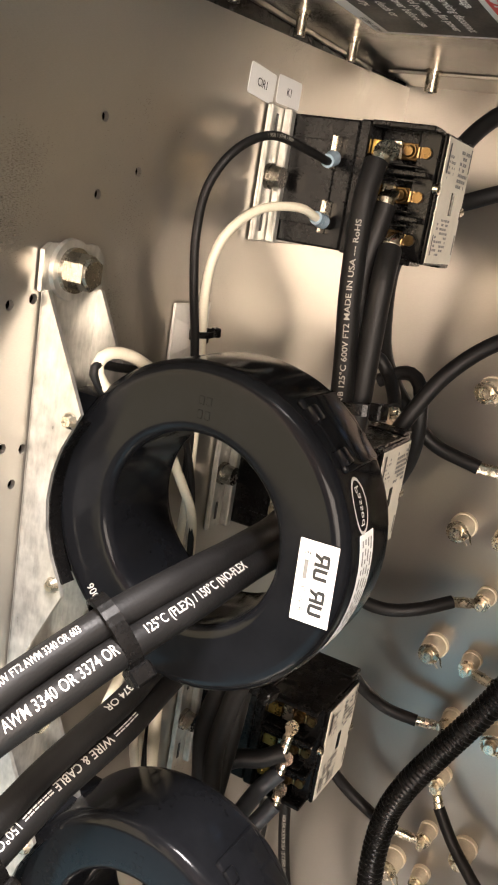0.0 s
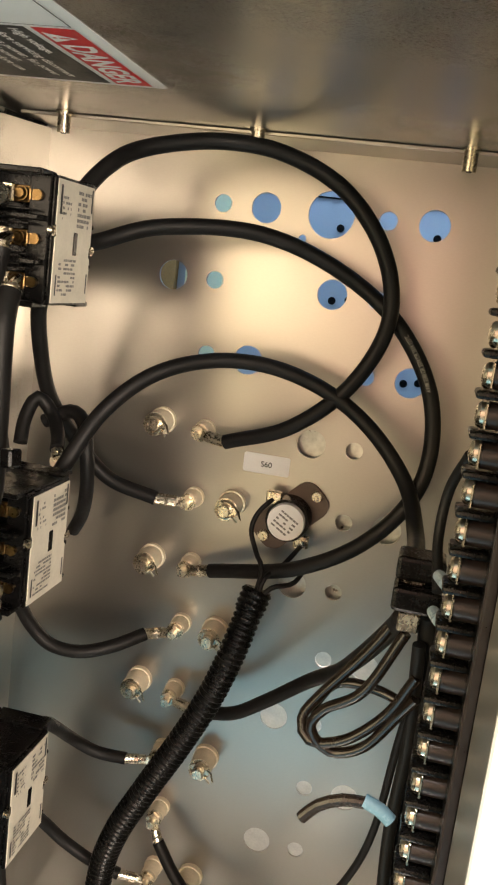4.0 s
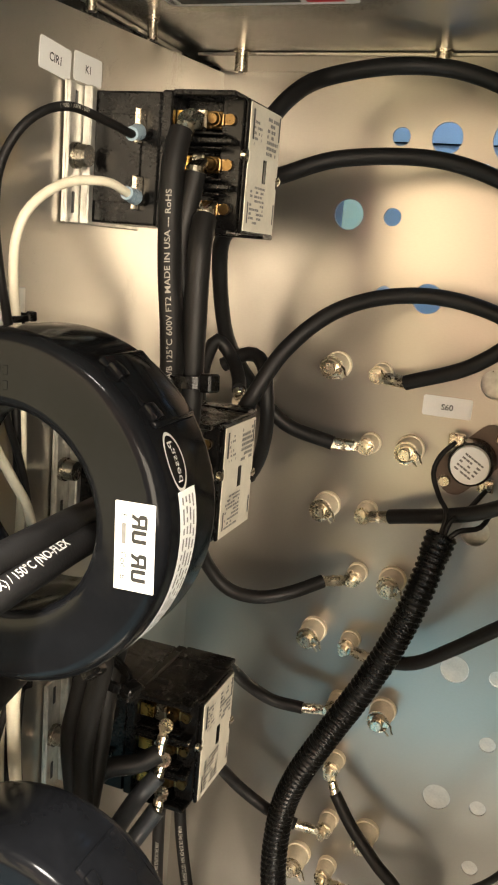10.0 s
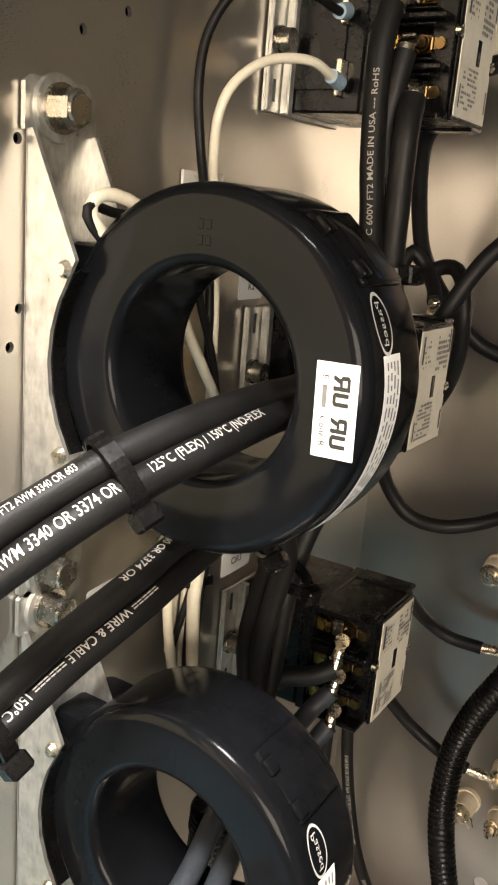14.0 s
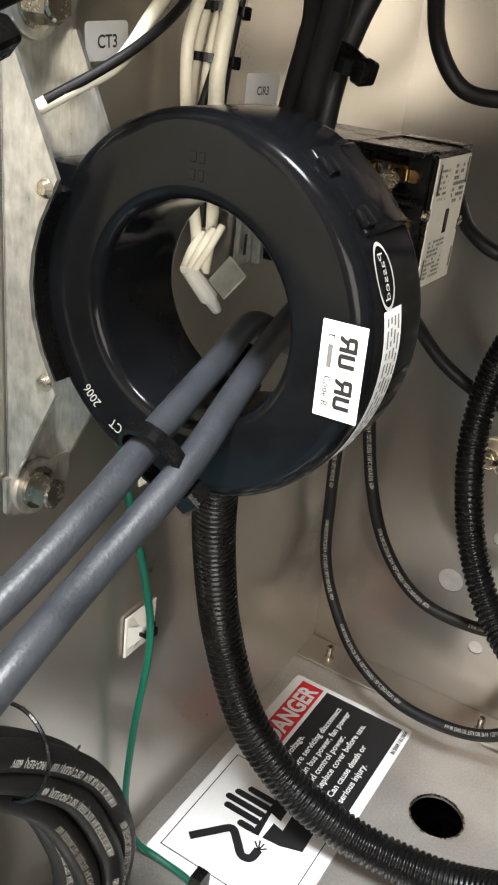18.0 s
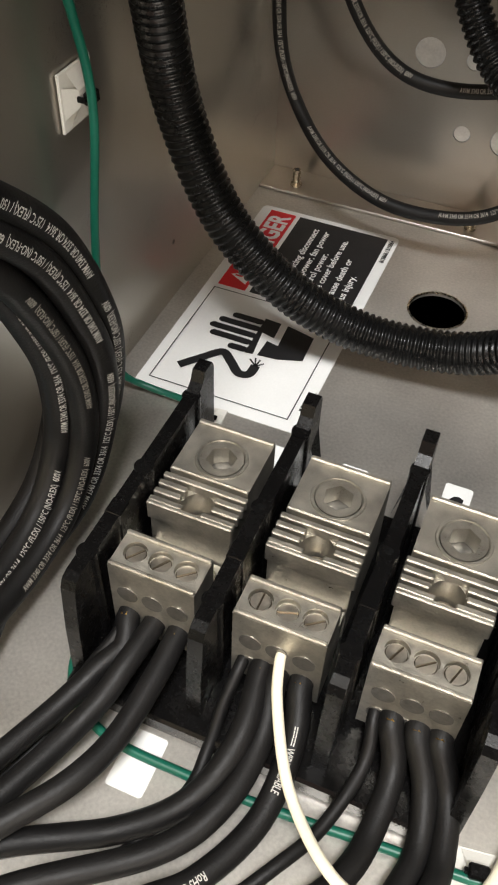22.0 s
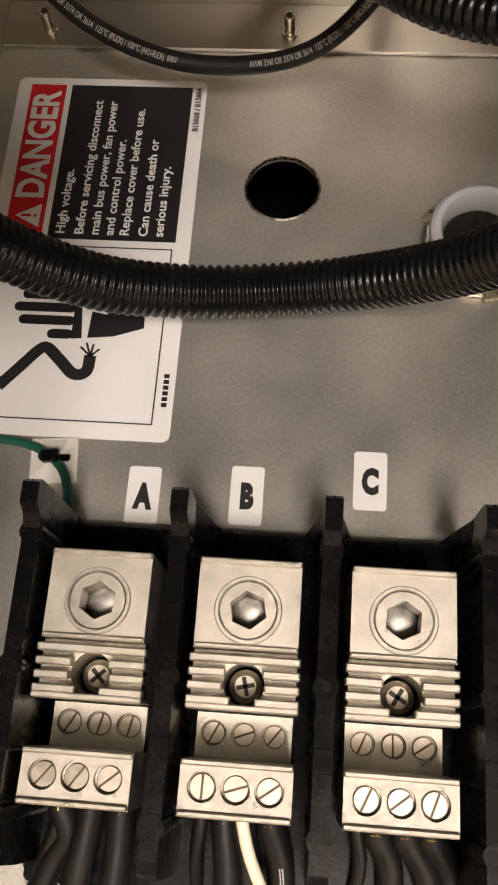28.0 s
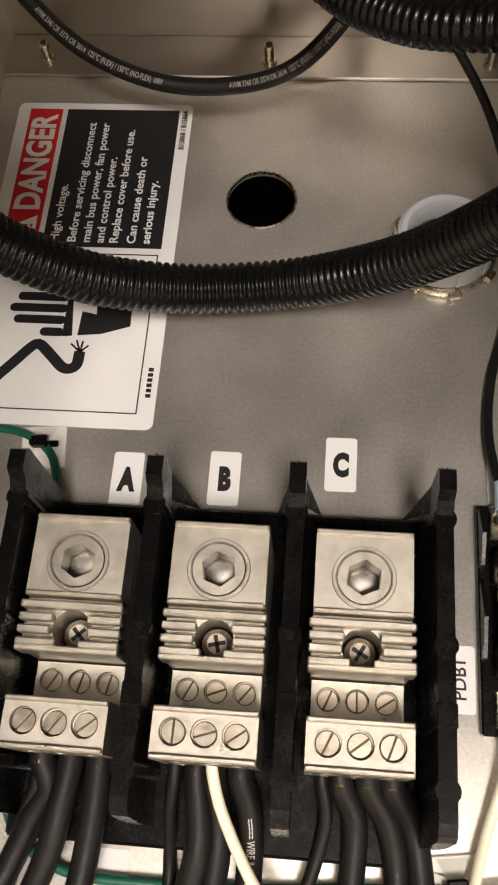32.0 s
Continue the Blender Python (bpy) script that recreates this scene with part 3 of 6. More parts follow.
def hex_bolt(parent, at, axis, r=0.0062, h=0.0045):
    at, axis = Vector(at), Vector(axis)
    bm = bmesh.new()
    rod(bm, at + axis * 0.0028, at + axis * (0.0028 + h), r, n=6)
    rod(bm, at + axis * (0.0028 + h), at + axis * (0.0034 + h), r * 0.86, r * 0.74, n=24)
    bolt = part("bolt", bm, bolt_steel, parent, "zinc-plated hex bolt with washers")
    smooth(part("washer", rod(bmesh.new(), at, at + axis * 0.0014, r * 1.70, r * 1.66, n=28), galvanized, bolt))
    smooth(part("spring_washer", rod(bmesh.new(), at + axis * 0.0014, at + axis * 0.0028, r * 1.25, n=24), bolt_steel, bolt))
    return bolt


def ct_bracket(z):
    br = thing("transformer_bracket", Matrix.Translation((0, CT_Y0, z)), "galvanized sheet-metal bracket bolted to the steel side wall", "bracket", "transformer brackets")
    # the scalloped front cheek, and one behind
    for name, y in (("front_cheek", -0.0065), ("rear_cheek", 0.0180)):
        out = [(0.001, -0.062), (0.003, -0.062), (0.0195, -0.0290)]
        out += [(0.0545 - 0.0445 * math.cos(a), 0.0445 * math.sin(a)) for a in (-0.56, -0.4, -0.2, 0.0, 0.2, 0.4, 0.56)]
        out += [(0.0195, 0.0290), (0.003, 0.062), (0.001, 0.062)]
        bm = sheet(out, [], 0.0014, Matrix.Translation((0, y, 0)) @ XZ)
        part(name, bm, galvanized, br)
        if name == "front_cheek":
            # black filler added so the ring does not mirror the cheek
            part("gap_filler", sheet([(0.006, -0.0290)] + [(0.0545 - 0.0440 * math.cos(a), 0.0440 * math.sin(a)) for a in np.linspace(-0.62, 0.62, 17)] + [(0.006, 0.0290)], [], 0.0052, Matrix.Translation((0, -0.0050, 0)) @ XZ), black_plastic, br, "black filler added behind the front cheek to block its reflection")
    bm = bmesh.new()
    box(bm, (0.0004, -0.0065, -0.064), (0.0016, 0.0190, 0.064), 0.0003, 1)
    part("base", bm, galvanized, br)
    for s in (-1, 1):
        ear = [(-0.0085, 0.0615), (0.0190, 0.0615), (0.0190, 0.0715), (0.0150, 0.0755), (-0.0055, 0.0755), (-0.0085, 0.0735)]
        bm = sheet([(u, s * v) for u, v in ear], [], 0.0016, Matrix.Translation((0.0006, 0, 0)) @ YZ)
        part("ear", bm, galvanized, br)
        hex_bolt(br, (0.0022, 0.0030, s * 0.0680), (1, 0, 0), 0.0054, 0.0056)
        bm = bmesh.new()
        rod(bm, (0.0158, -0.0067, s * 0.0262), (0.0158, -0.0085, s * 0.0262), 0.0026, 0.0016, n=16)
        part("rivet", bm, zinc, br)
    return br


for z in CT_Z:
    current_transformer(z)
for z in BRACKET_Z:
    ct_bracket(z)


# ---- contactors on the left wall ----
def contactor(zc, rng):
    k = thing("contactor", Matrix.Translation((0, 0, zc)), "black three-pole contactor with brass terminals and a printed white cover", "contactor", "contactors on the side wall")
    # mounting strip with folded edges
    bm = bmesh.new()
    box(bm, (0.0006, -0.1515, -0.026), (0.0022, -0.090, 0.026), 0.0004, 1)
    strip = part("mounting_strip", bm, galvanized, k, "galvanized mounting strip with folded edges")
    for y0, y1, x1 in ((-0.1515, -0.1502, 0.0030), (-0.1405, -0.1364, 0.0060)):
        bm = bmesh.new()
        box(bm, (0.0022, y0, -0.026), (x1, y1, 0.026), 0.0006, 1)
        part("folded_edge", bm, galvanized, strip)
    # black strips laid on for the shade in the slots
    for z in (-0.018, 0.019):
        bm = bmesh.new()
        box(bm, (0.0022, -0.1462, z - 0.0040), (0.0026, -0.1446, z + 0.0040), 0.0001, 1)
        part("slot", bm, black_print, k)
    bm = bmesh.new()
    rod(bm, (0.0022, -0.1452, -0.0005), (0.0040, -0.1452, -0.0005), 0.0050, n=24)
    rod(bm, (0.0040, -0.1452, -0.0005), (0.0088, -0.1452, -0.0005), 0.0044, 0.0041, n=16)
    part("mounting_screw", bm, bolt_steel, k, "zinc hex mounting screw")
    # lower coil housing, waist and terminal housing
    bm = bmesh.new()
    box(bm, (0.0024, -0.136, -0.0245), (0.0335, -0.086, 0.0250), 0.0008, 1)
    part("coil_housing", bm, black_plastic, k)
    bm = bmesh.new()
    box(bm, (0.0025, -0.1368, -0.0165), (0.026, -0.1361, 0.0165), 0.0003, 1)
    part("coil_plate", bm, black_plastic, k)
    bm = bmesh.new()
    box(bm, (0.0337, -0.1366, -0.0250), (0.0385, -0.085, 0.0255), 0.0007, 1)
    part("waist", bm, black_plastic, k)
    bm = bmesh.new()
    box(bm, (0.0386, -0.1235, -0.0245), (0.0650, -0.0965, 0.0250), 0.0006, 1)
    box(bm, (0.0560, -0.1300, -0.0240), (0.0650, -0.0900, 0.0245), 0.0006, 1)
    part("terminal_housing", bm, black_plastic, k)
    for z in (0.0246, 0.0080, -0.0085, -0.0245):
        for y0, y1 in ((-0.1375, -0.1236), (-0.0964, -0.0845)):
            bm = bmesh.new()
            box(bm, (0.0386, y0, z - 0.0011), (0.0640, y1, z + 0.0011), 0.0005, 1)
            if abs(z) < 0.02:
                box(bm, (0.0386, y0 + 0.001, z - 0.0030), (0.0600, y1, z - 0.0021), 0.0003, 1)
                box(bm, (0.0386, y0 + 0.001, z + 0.0021), (0.0600, y1, z + 0.0030), 0.0003, 1)
            part("barrier", bm, black_plastic, k)
    # brass poles with screws on both sides
    for z in (0.0163, 0.0, -0.0163):
        for s, y in ((-1, -0.1290), (1, -0.0910)):
            bm = bmesh.new()
            box(bm, (0.0395, y - 0.0004, z - 0.0032), (0.0560, y + 0.0012, z + 0.0032), 0.0003, 1)
            part("pole_strap", bm, bronze, k)
            bm = box(bmesh.new(), (0.0386, y + s * 0.0035 - 0.0006, z - 0.0028), (0.0450, y + s * 0.0035 + 0.0006, z + 0.0028), 0.0003, 1)
            part("pole_tab", bm, brass, k, "yellow brass push-on tab")
            bm = box(bmesh.new(), (0.0455, y + s * 0.0022 - 0.0010, z - 0.0038), (0.0505, y + s * 0.0022 + 0.0010, z + 0.0036), 0.0006, 1)
            part("pole_clamp", bm, zinc, k, "tinned clamp plate")
            bm = bmesh.new()
            rod(bm, (0.0535, y, z), (0.0535, y + s * 0.0030, z), 0.0028, n=16)
            rod(bm, (0.0535, y + s * 0.0030, z), (0.0535, y + s * 0.0042, z), 0.0024, 0.0018, n=16)
            rod(bm, (0.0600, y, z), (0.0600, y + s * 0.0026, z), 0.0021, n=14)
            part("pole_screw", bm, bronze, k)
            bm = bmesh.new()
            for i in range(3):
                rod(bm, (0.0565 + 0.0013 * i, y + s * 0.001, z - 0.002), (0.0565 + 0.0013 * i, y + s * 0.001, z + 0.002), 0.0007, n=8)
            part("contact_spring", bm, bronze, k)
    # coil tabs
    for z in (0.0120, -0.0125):
        bm = bmesh.new()
        box(bm, (0.0245, -0.1400, z - 0.0065), (0.0262, -0.1362, z + 0.0065), 0.0004, 1)
        box(bm, (0.0262, -0.1410, z - 0.0035), (0.0275, -0.1362, z + 0.0060), 0.0003, 1)
        part("coil_tab", bm, zinc, k, "tinned coil tab")
    # printed cover
    bm = bmesh.new()
    box(bm, (0.0651, -0.1295, -0.0245), (0.0668, -0.0935, 0.0245), 0.0006, 1)
    part("cover", bm, black_plastic, k)
    m = frame_of(Vector((0.0670, -0.1285, -0.0235)), (0, 1, 0), (0, 0, 1))
    notch = [(0.0, 0.0), (0.0340, 0.0), (0.0340, 0.018), (0.0328, 0.0185), (0.0328, 0.0225), (0.0340, 0.023), (0.0340, 0.047), (0.0, 0.047), (0.0, 0.030), (0.0012, 0.0295), (0.0012, 0.0255), (0.0, 0.025)]
    bm = slab(m, notch, -0.0001, 0.0003)
    sheet_part = part("cover_print", bm, card, k, "off-white printed cover card")
    m = lift(m, 0.0006)
    lines = bars(rng, 0.004, 0.003, 0.020, 0.018, 9, 0.45, 0.3) + bars(rng, 0.018, 0.030, 0.031, 0.045, 7, 0.4, 0.35) + bars(rng, 0.004, 0.032, 0.012, 0.044, 6, 0.5, 0.5)
    print_part("small_print", m, lines, dark_print, sheet_part)
    for corners in ((0.0018, 0.034, 0.0035, 0.045), (0.031, 0.0365, 0.0325, 0.046), (0.0018, 0.003, 0.003, 0.011), (0.031, 0.004, 0.0322, 0.012)):
        print_part("edge_mark", m, [rect(*corners)], black_print, sheet_part)
    bm = bmesh.new()
    box(bm, (0.0668, -0.1120, -0.0045), (0.0676, -0.1085, 0.0045), 0.0002, 1)
    part("window", bm, black_plastic, k)
    for y, z in ((-0.1305, 0.004), (-0.0925, -0.002)):
        bm = bmesh.new()
        rod(bm, (0.0655, y, z), (0.0674, y, z), 0.0019, n=14)
        rod(bm, (0.0674, y, z), (0.0680, y, z), 0.0014, 0.0008, n=14)
        part("cover_rivet", bm, zinc, k)
    return k


KZ = (0.5493, 0.4245, 0.3020)
for n, z in enumerate(KZ):
    contactor(z, random.Random(4 + n))


def ring_lug(parent, post, barrel, end, r=0.0030, face=(0, -1, 0)):
    """A crimped ring terminal from a post to the end of a cable."""
    post, barrel, end = Vector(post), Vector(barrel), Vector(end)
    d = (barrel - post).normalized()
    n = Vector(face)
    n = (n - d * n.dot(d)).normalized()
    s = n.cross(d)
    bm = bmesh.new()
    rod(bm, post - n * 0.0006, post + n * 0.0006, r * 1.35, n=18)
    vs = [bm.verts.new(q + s * w + n * h) for q, w0 in ((post, r * 1.1), (barrel, r * 0.75)) for w, h in ((-w0, -0.0006), (w0, -0.0006), (w0, 0.0006), (-w0, 0.0006))]
    for a, b, c, e in ((0, 1, 5, 4), (1, 2, 6, 5), (2, 3, 7, 6), (3, 0, 4, 7)):
        bm.faces.new((vs[a], vs[b], vs[c], vs[e]))
    rod(bm, barrel, end, r, n=14)
    rod(bm, barrel.lerp(end, 0.35), barrel.lerp(end, 0.6), r * 1.12, r * 0.9, n=14)
    return part("ring_lug", bm, zinc, parent, "tinned crimped ring lug")


# ---- ceramic posts on the back sheet ----
def post(x, z, big):
    p = thing("terminal_post", Matrix.Translation((x, 0, z)), "cream ceramic insulator post with a zinc stud" + (" and spring clip" if big else " and hex nut"), "insulator", "terminal posts on the back sheet")
    r = 0.0066 if big else 0.0050
    bm = bmesh.new()
    rod(bm, (0, 0, 0), (0, -0.0150 if big else -0.0120, 0), r, r * 0.94, n=24)
    rod(bm, (0, 0, 0), (0, -0.0030, 0), r * 1.12, n=24)
    smooth(part("ceramic", bm, ceramic, p))
    bm = bmesh.new()
    y = -0.0150 if big else -0.0120
    rod(bm, (0, y, 0), (0, y - 0.0010, 0), r * 0.92, n=22)
    part("washer", bm, zinc, p)
    bm = bmesh.new()
    if big:
        rod(bm, (0, y - 0.001, 0), (0, y - 0.0055, 0), 0.0034, n=16)
        rod(bm, (0, y - 0.0055, 0), (0, y - 0.0061, 0), 0.0034, 0.0028, n=16)
    else:
        rod(bm, (0, y - 0.001, 0), (0, y - 0.0042, 0), 0.0040, n=6)
        rod(bm, (0, y - 0.0042, 0), (0, y - 0.0090, 0), 0.0022, n=12)
    part("stud", bm, zinc, p)
    bm = bmesh.new()
    if big:
        ring = [Vector((0.0052 * math.cos(a), y - 0.0022, 0.0045 * math.sin(a))) for a in np.linspace(0.5, 5.6, 14)]
        path = [Vector((0.0088, y - 0.0032, -0.0038)), Vector((0.0074, y - 0.0028, 0.0006))] + ring + [Vector((0.0070, y - 0.0030, -0.0052))]
        bm.free()
        bm = rings(path, [0.0006] * len(path), 6)
        part("spring_clip", bm, zinc, p, "thin wire spring clip")
    else:
        rod(bm, (0, y - 0.0002, 0), (0, y - 0.0018, 0), 0.0046, n=20)
        part("lock_washer", bm, zinc, p)
    return p


SMALL = [(0.1020, 0.4625), (0.1000, 0.4248), (0.1025, 0.3878), (0.1010, 0.3520), (0.1015, 0.3125), (0.0985, 0.2745), (0.1010, 0.2375), (0.1010, 0.1985), (0.1030, 0.1680)]
BIG = [(0.0780, 0.4638), (0.1213, 0.4250), (0.0800, 0.3872), (0.1205, 0.3520), (0.0800, 0.3135), (0.1242, 0.2752), (0.1235, 0.1980), (0.0850, 0.1700)]
for x, z in SMALL:
    post(x, z, False)
for x, z in BIG:
    post(x, z, True)


# ---- power distribution block on the floor ----
STEP_Y = -0.2878
POLES = (0.0806, 0.1220, 0.1637)


def slotted_screw(parent, x, y, z, r, turn, name="clamp_screw"):
    """A screw sunk in its hole, its head cut by a slot."""
    bm = bmesh.new()
    for side in (-1, 1):
        a0 = 0.11
        arc_pts = [(r * math.cos(a), side * r * math.sin(a)) for a in np.linspace(a0, math.pi - a0, 12)]
        top = [bm.verts.new((0.9 * u, 0.9 * v, z - 0.0010 + side * 0.00008)) for u, v in arc_pts]
        low = [bm.verts.new((0.9 * u, 0.9 * v, z - 0.0019)) for u, v in arc_pts]
        bm.faces.new(top if side > 0 else top[::-1])
        for i in range(12):
            bm.faces.new((low[i], low[(i + 1) % 12], top[(i + 1) % 12], top[i])[::side])
    bmesh.ops.transform(bm, matrix=Matrix.Translation((x, y, 0)) @ Matrix.Rotation(turn, 4, "Z"), verts=list(bm.verts))
    ob = part(name, bm, screw_metal, parent, "slotted clamp screw")
    # dark disc under the head, for the shade in slot and gap
    part("slot_floor", rod(bmesh.new(), (x, y, z - 0.0030), (x, y, z - 0.0016), r, n=16), slot_shade, ob)
    return ob


def plate(x0, x1, y0, y1, z, holes, n=24, thick=0.0026):
    """A top plate with round holes, its face at height z."""
    return sheet([(x0, y0), (x1, y0), (x1, y1), (x0, y1)], holes, thick, Matrix.Translation((0, 0, z - thick)), n)


pdb = thing("power_distribution_block", Matrix(), "black three-pole power distribution block with tinned lugs", "terminal block")
bm = bmesh.new()
box(bm, (0.0600, -0.3320, 0.0004), (0.1868, -0.2255, 0.0085), 0.0010, 1)
part("base", bm, black_plastic, pdb)
for i, x in enumerate((0.0616, 0.1024, 0.1436, 0.1855)):
    bm = bmesh.new()
    side = [(-0.2258, 0.008), (-0.2258, 0.0575), (-0.2272, 0.0600), (-0.2330, 0.0600), (-0.2350, 0.0560), (-0.2390, 0.0535), (-0.3185, 0.0535), (-0.3215, 0.0525), (-0.3230, 0.0495), (-0.3250, 0.0300), (-0.3265, 0.0006)]
    side += [(-0.2258, 0.0006)]
    bm = sheet(side, [], 0.0048, Matrix.Translation((x - 0.0024, 0, 0)) @ YZ)
    wall_part = part("barrier", bm, black_plastic, pdb)
    for y in (-0.2395, -0.2748, -0.3110):
        smooth(part("boss", rod(bmesh.new(), (x, y, 0.008), (x, y, 0.0538), 0.0033, n=16), black_plastic, wall_part))
    bm = bmesh.new()
    box(bm, (x - 0.0028, -0.2960, 0.008), (x + 0.0028, -0.2895, 0.0537), 0.0004, 1)
    part("latch", bm, black_plastic, wall_part)
    # black disc on the boss, for the shade in its hole
    bm = bmesh.new()
    rod(bm, (x, -0.2748, 0.0538), (x, -0.2748, 0.05385), 0.0014, n=14)
    part("boss_hole", bm, loom_black, wall_part)
    # web that widens to the rear tab
    bm = bmesh.new()
    s = -1 if i == 0 else 1
    for t in ((-1, 1) if 0 < i < 3 else (s if i == 3 else 1,)):
        t = -t if i in (0, 3) else t
        vs = [bm.verts.new(q) for q in ((x, -0.2262, 0.060), (x, -0.2372, 0.054), (x + t * 0.0075, -0.2262, 0.009))]
        bm.faces.new(vs)
    bmesh.ops.solidify(bm, geom=list(bm.faces), thickness=0.0012)
    part("rear_web", bm, black_plastic, wall_part)
rng = random.Random(11)
for x in POLES:
    lug = bmesh.new()
    box(lug, (x - 0.0140, -0.2665, 0.0086), (x + 0.0140, -0.2422, 0.0362))
    lug_ob = part("line_lug", lug, aluminium, pdb, "tinned aluminium line lug with a hex socket screw")
    part("top_plate", plate(x - 0.0140, x + 0.0140, -0.2665, -0.2422, 0.0463, [(x, -0.2560, 0.0079)], 32, 0.0100), aluminium, lug_ob)
    for y0, y1, h in ((-0.2440, -0.2422, 0.0474), (-0.2665, -0.2652, 0.0470)):
        part("lip", box(bmesh.new(), (x - 0.0140, y0, 0.0462), (x + 0.0140, y1, h), 0.0004, 1), aluminium, lug_ob)
    # collar and hex socket screw sunk in the plate
    bm = bmesh.new()
    prof = ((0.0079, 0.0461), (0.0082, 0.0467), (0.0090, 0.0467), (0.0093, 0.0462))
    loops = [[bm.verts.new((x + q * math.cos(math.tau * k / 36), -0.2560 + q * math.sin(math.tau * k / 36), z)) for k in range(36)] for q, z in prof]
    for la, lb in zip(loops, loops[1:]):
        for k in range(36):
            bm.faces.new((la[k], la[(k + 1) % 36], lb[(k + 1) % 36], lb[k]))
    bmesh.ops.recalc_face_normals(bm, faces=list(bm.faces))
    smooth(part("screw_collar", bm, aluminium, lug_ob), 50)
    turn = rng.uniform(0, 1)
    rim = [(0.0076 * math.cos(math.tau * k / 30), 0.0076 * math.sin(math.tau * k / 30)) for k in range(30)]
    bm = sheet(rim, [(0, 0, 0.0053)], 0.0080, Matrix.Translation((x, -0.2560, 0.0386)) @ Matrix.Rotation(turn, 4, "Z"), 6)
    part("socket_screw", bm, aluminium, lug_ob, "hex socket clamp screw")
    # darker grey for the shade on the socket floor
    bm = bmesh.new()
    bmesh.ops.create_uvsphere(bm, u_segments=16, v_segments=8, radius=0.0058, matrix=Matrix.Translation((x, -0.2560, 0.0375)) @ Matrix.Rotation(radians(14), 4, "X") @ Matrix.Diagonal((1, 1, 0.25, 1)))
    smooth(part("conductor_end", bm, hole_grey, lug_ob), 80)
    # ribbed middle with a round screw well
    bm = sheet(rect(x - 0.0140, -0.2818, x + 0.0140, -0.2667), [(x, -0.2752, 0.0056)], 0.0339, Matrix.Translation((0, 0, 0.0086)), 32)
    bridge = smooth(part("ribbed_bridge", bm, aluminium, pdb, "ribbed aluminium bridge with a round screw well"), 30)
    for k in range(4):
        y = -0.2690 - 0.0036 * k
        gap = math.sqrt(max(0.0, 0.0056 ** 2 - (y + 0.2752) ** 2))
        for x0, x1 in (((x - 0.0150, x - gap), (x + gap, x + 0.0150)) if gap else ((x - 0.0150, x + 0.0150),)):
            part("rib", box(bmesh.new(), (x0, y - 0.0011, 0.0420), (x1, y + 0.0011, 0.0462), 0.0004, 1), aluminium, bridge)
    part("rib", box(bmesh.new(), (x - 0.0150, -0.2823, 0.0380), (x + 0.0150, -0.2806, 0.0462), 0.0004, 1), aluminium, bridge)
    bm = bmesh.new()
    rod(bm, (x, -0.2752, 0.0250), (x, -0.2752, 0.0325), 0.0046, n=24)
    rod(bm, (x, -0.2752, 0.0325), (x, -0.2752, 0.0338), 0.0046, 0.0030, n=24)
    head = smooth(part("bridge_screw", bm, screw_metal, pdb, "worn cross-head screw down a round well"), 30)
    turn = Matrix.Translation((x, -0.2752, 0.0338)) @ Matrix.Rotation(rng.uniform(0.2, 1.2), 4, "Z")
    # black cross laid on the head for the shade in its slots
    for a, b in ((0.0026, 0.0006), (0.0006, 0.0026)):
        bm = box(bmesh.new(), (-a, -b, 0.0), (a, b, 0.0002))
        bmesh.ops.transform(bm, matrix=turn, verts=list(bm.verts))
        part("cross_slot", bm, black_print, head)
    # load side: a low step and a high front block, three screws each
    step = part("load_step", box(bmesh.new(), (x - 0.0135, -0.2945, 0.0086), (x + 0.0135, -0.2824, 0.0224)), aluminium, pdb)
    part("top_plate", plate(x - 0.0135, x + 0.0135, -0.2945, -0.2824, 0.0250, [(x + dx, STEP_Y, 0.0036) for dx in (-0.0086, 0.0, 0.0086)]), aluminium, step)
    front = part("load_block", box(bmesh.new(), (x - 0.0145, -0.3085, 0.0120), (x + 0.0145, -0.2946, 0.0436)), aluminium, pdb, "tinned load block with two rows of wire holes")
    part("top_plate", plate(x - 0.0145, x + 0.0145, -0.3085, -0.2946, 0.0462, [(x + dx, -0.3012, 0.0038) for dx in (-0.0086, 0.0, 0.0086)]), aluminium, front)
    for y0, y1 in ((-0.2962, -0.2946), (-0.3085, -0.3070)):
        part("lip", box(bmesh.new(), (x - 0.0145, y0, 0.0461), (x + 0.0145, y1, 0.0474), 0.0004, 1), aluminium, front)
    for dx in (-0.0086, 0.0, 0.0086):
        slotted_screw(front, x + dx, -0.3012, 0.0458 + rng.uniform(-0.0005, 0.0004), 0.0034, rng.uniform(0.3, 1.6))
        slotted_screw(step, x + dx, STEP_Y, 0.0247 + rng.uniform(-0.0005, 0.0004), 0.0032, rng.uniform(0.3, 1.6))
        # grey discs drawn as the shaded wire holes
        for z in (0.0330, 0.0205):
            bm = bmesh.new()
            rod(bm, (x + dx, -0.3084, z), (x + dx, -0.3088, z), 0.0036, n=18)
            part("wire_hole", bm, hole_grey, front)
    bm = bmesh.new()
    rod(bm, (x, -0.2330, 0.0085), (x, -0.2330, 0.0125), 0.0042, 0.0034, n=18)
    part("base_screw", bm, loom_black, pdb)


# ---- cables ----
FT = "AWM 3340 OR 3374 OR 3614  125°C (FLEX) / 150°C (NO-FLEX)  600V"


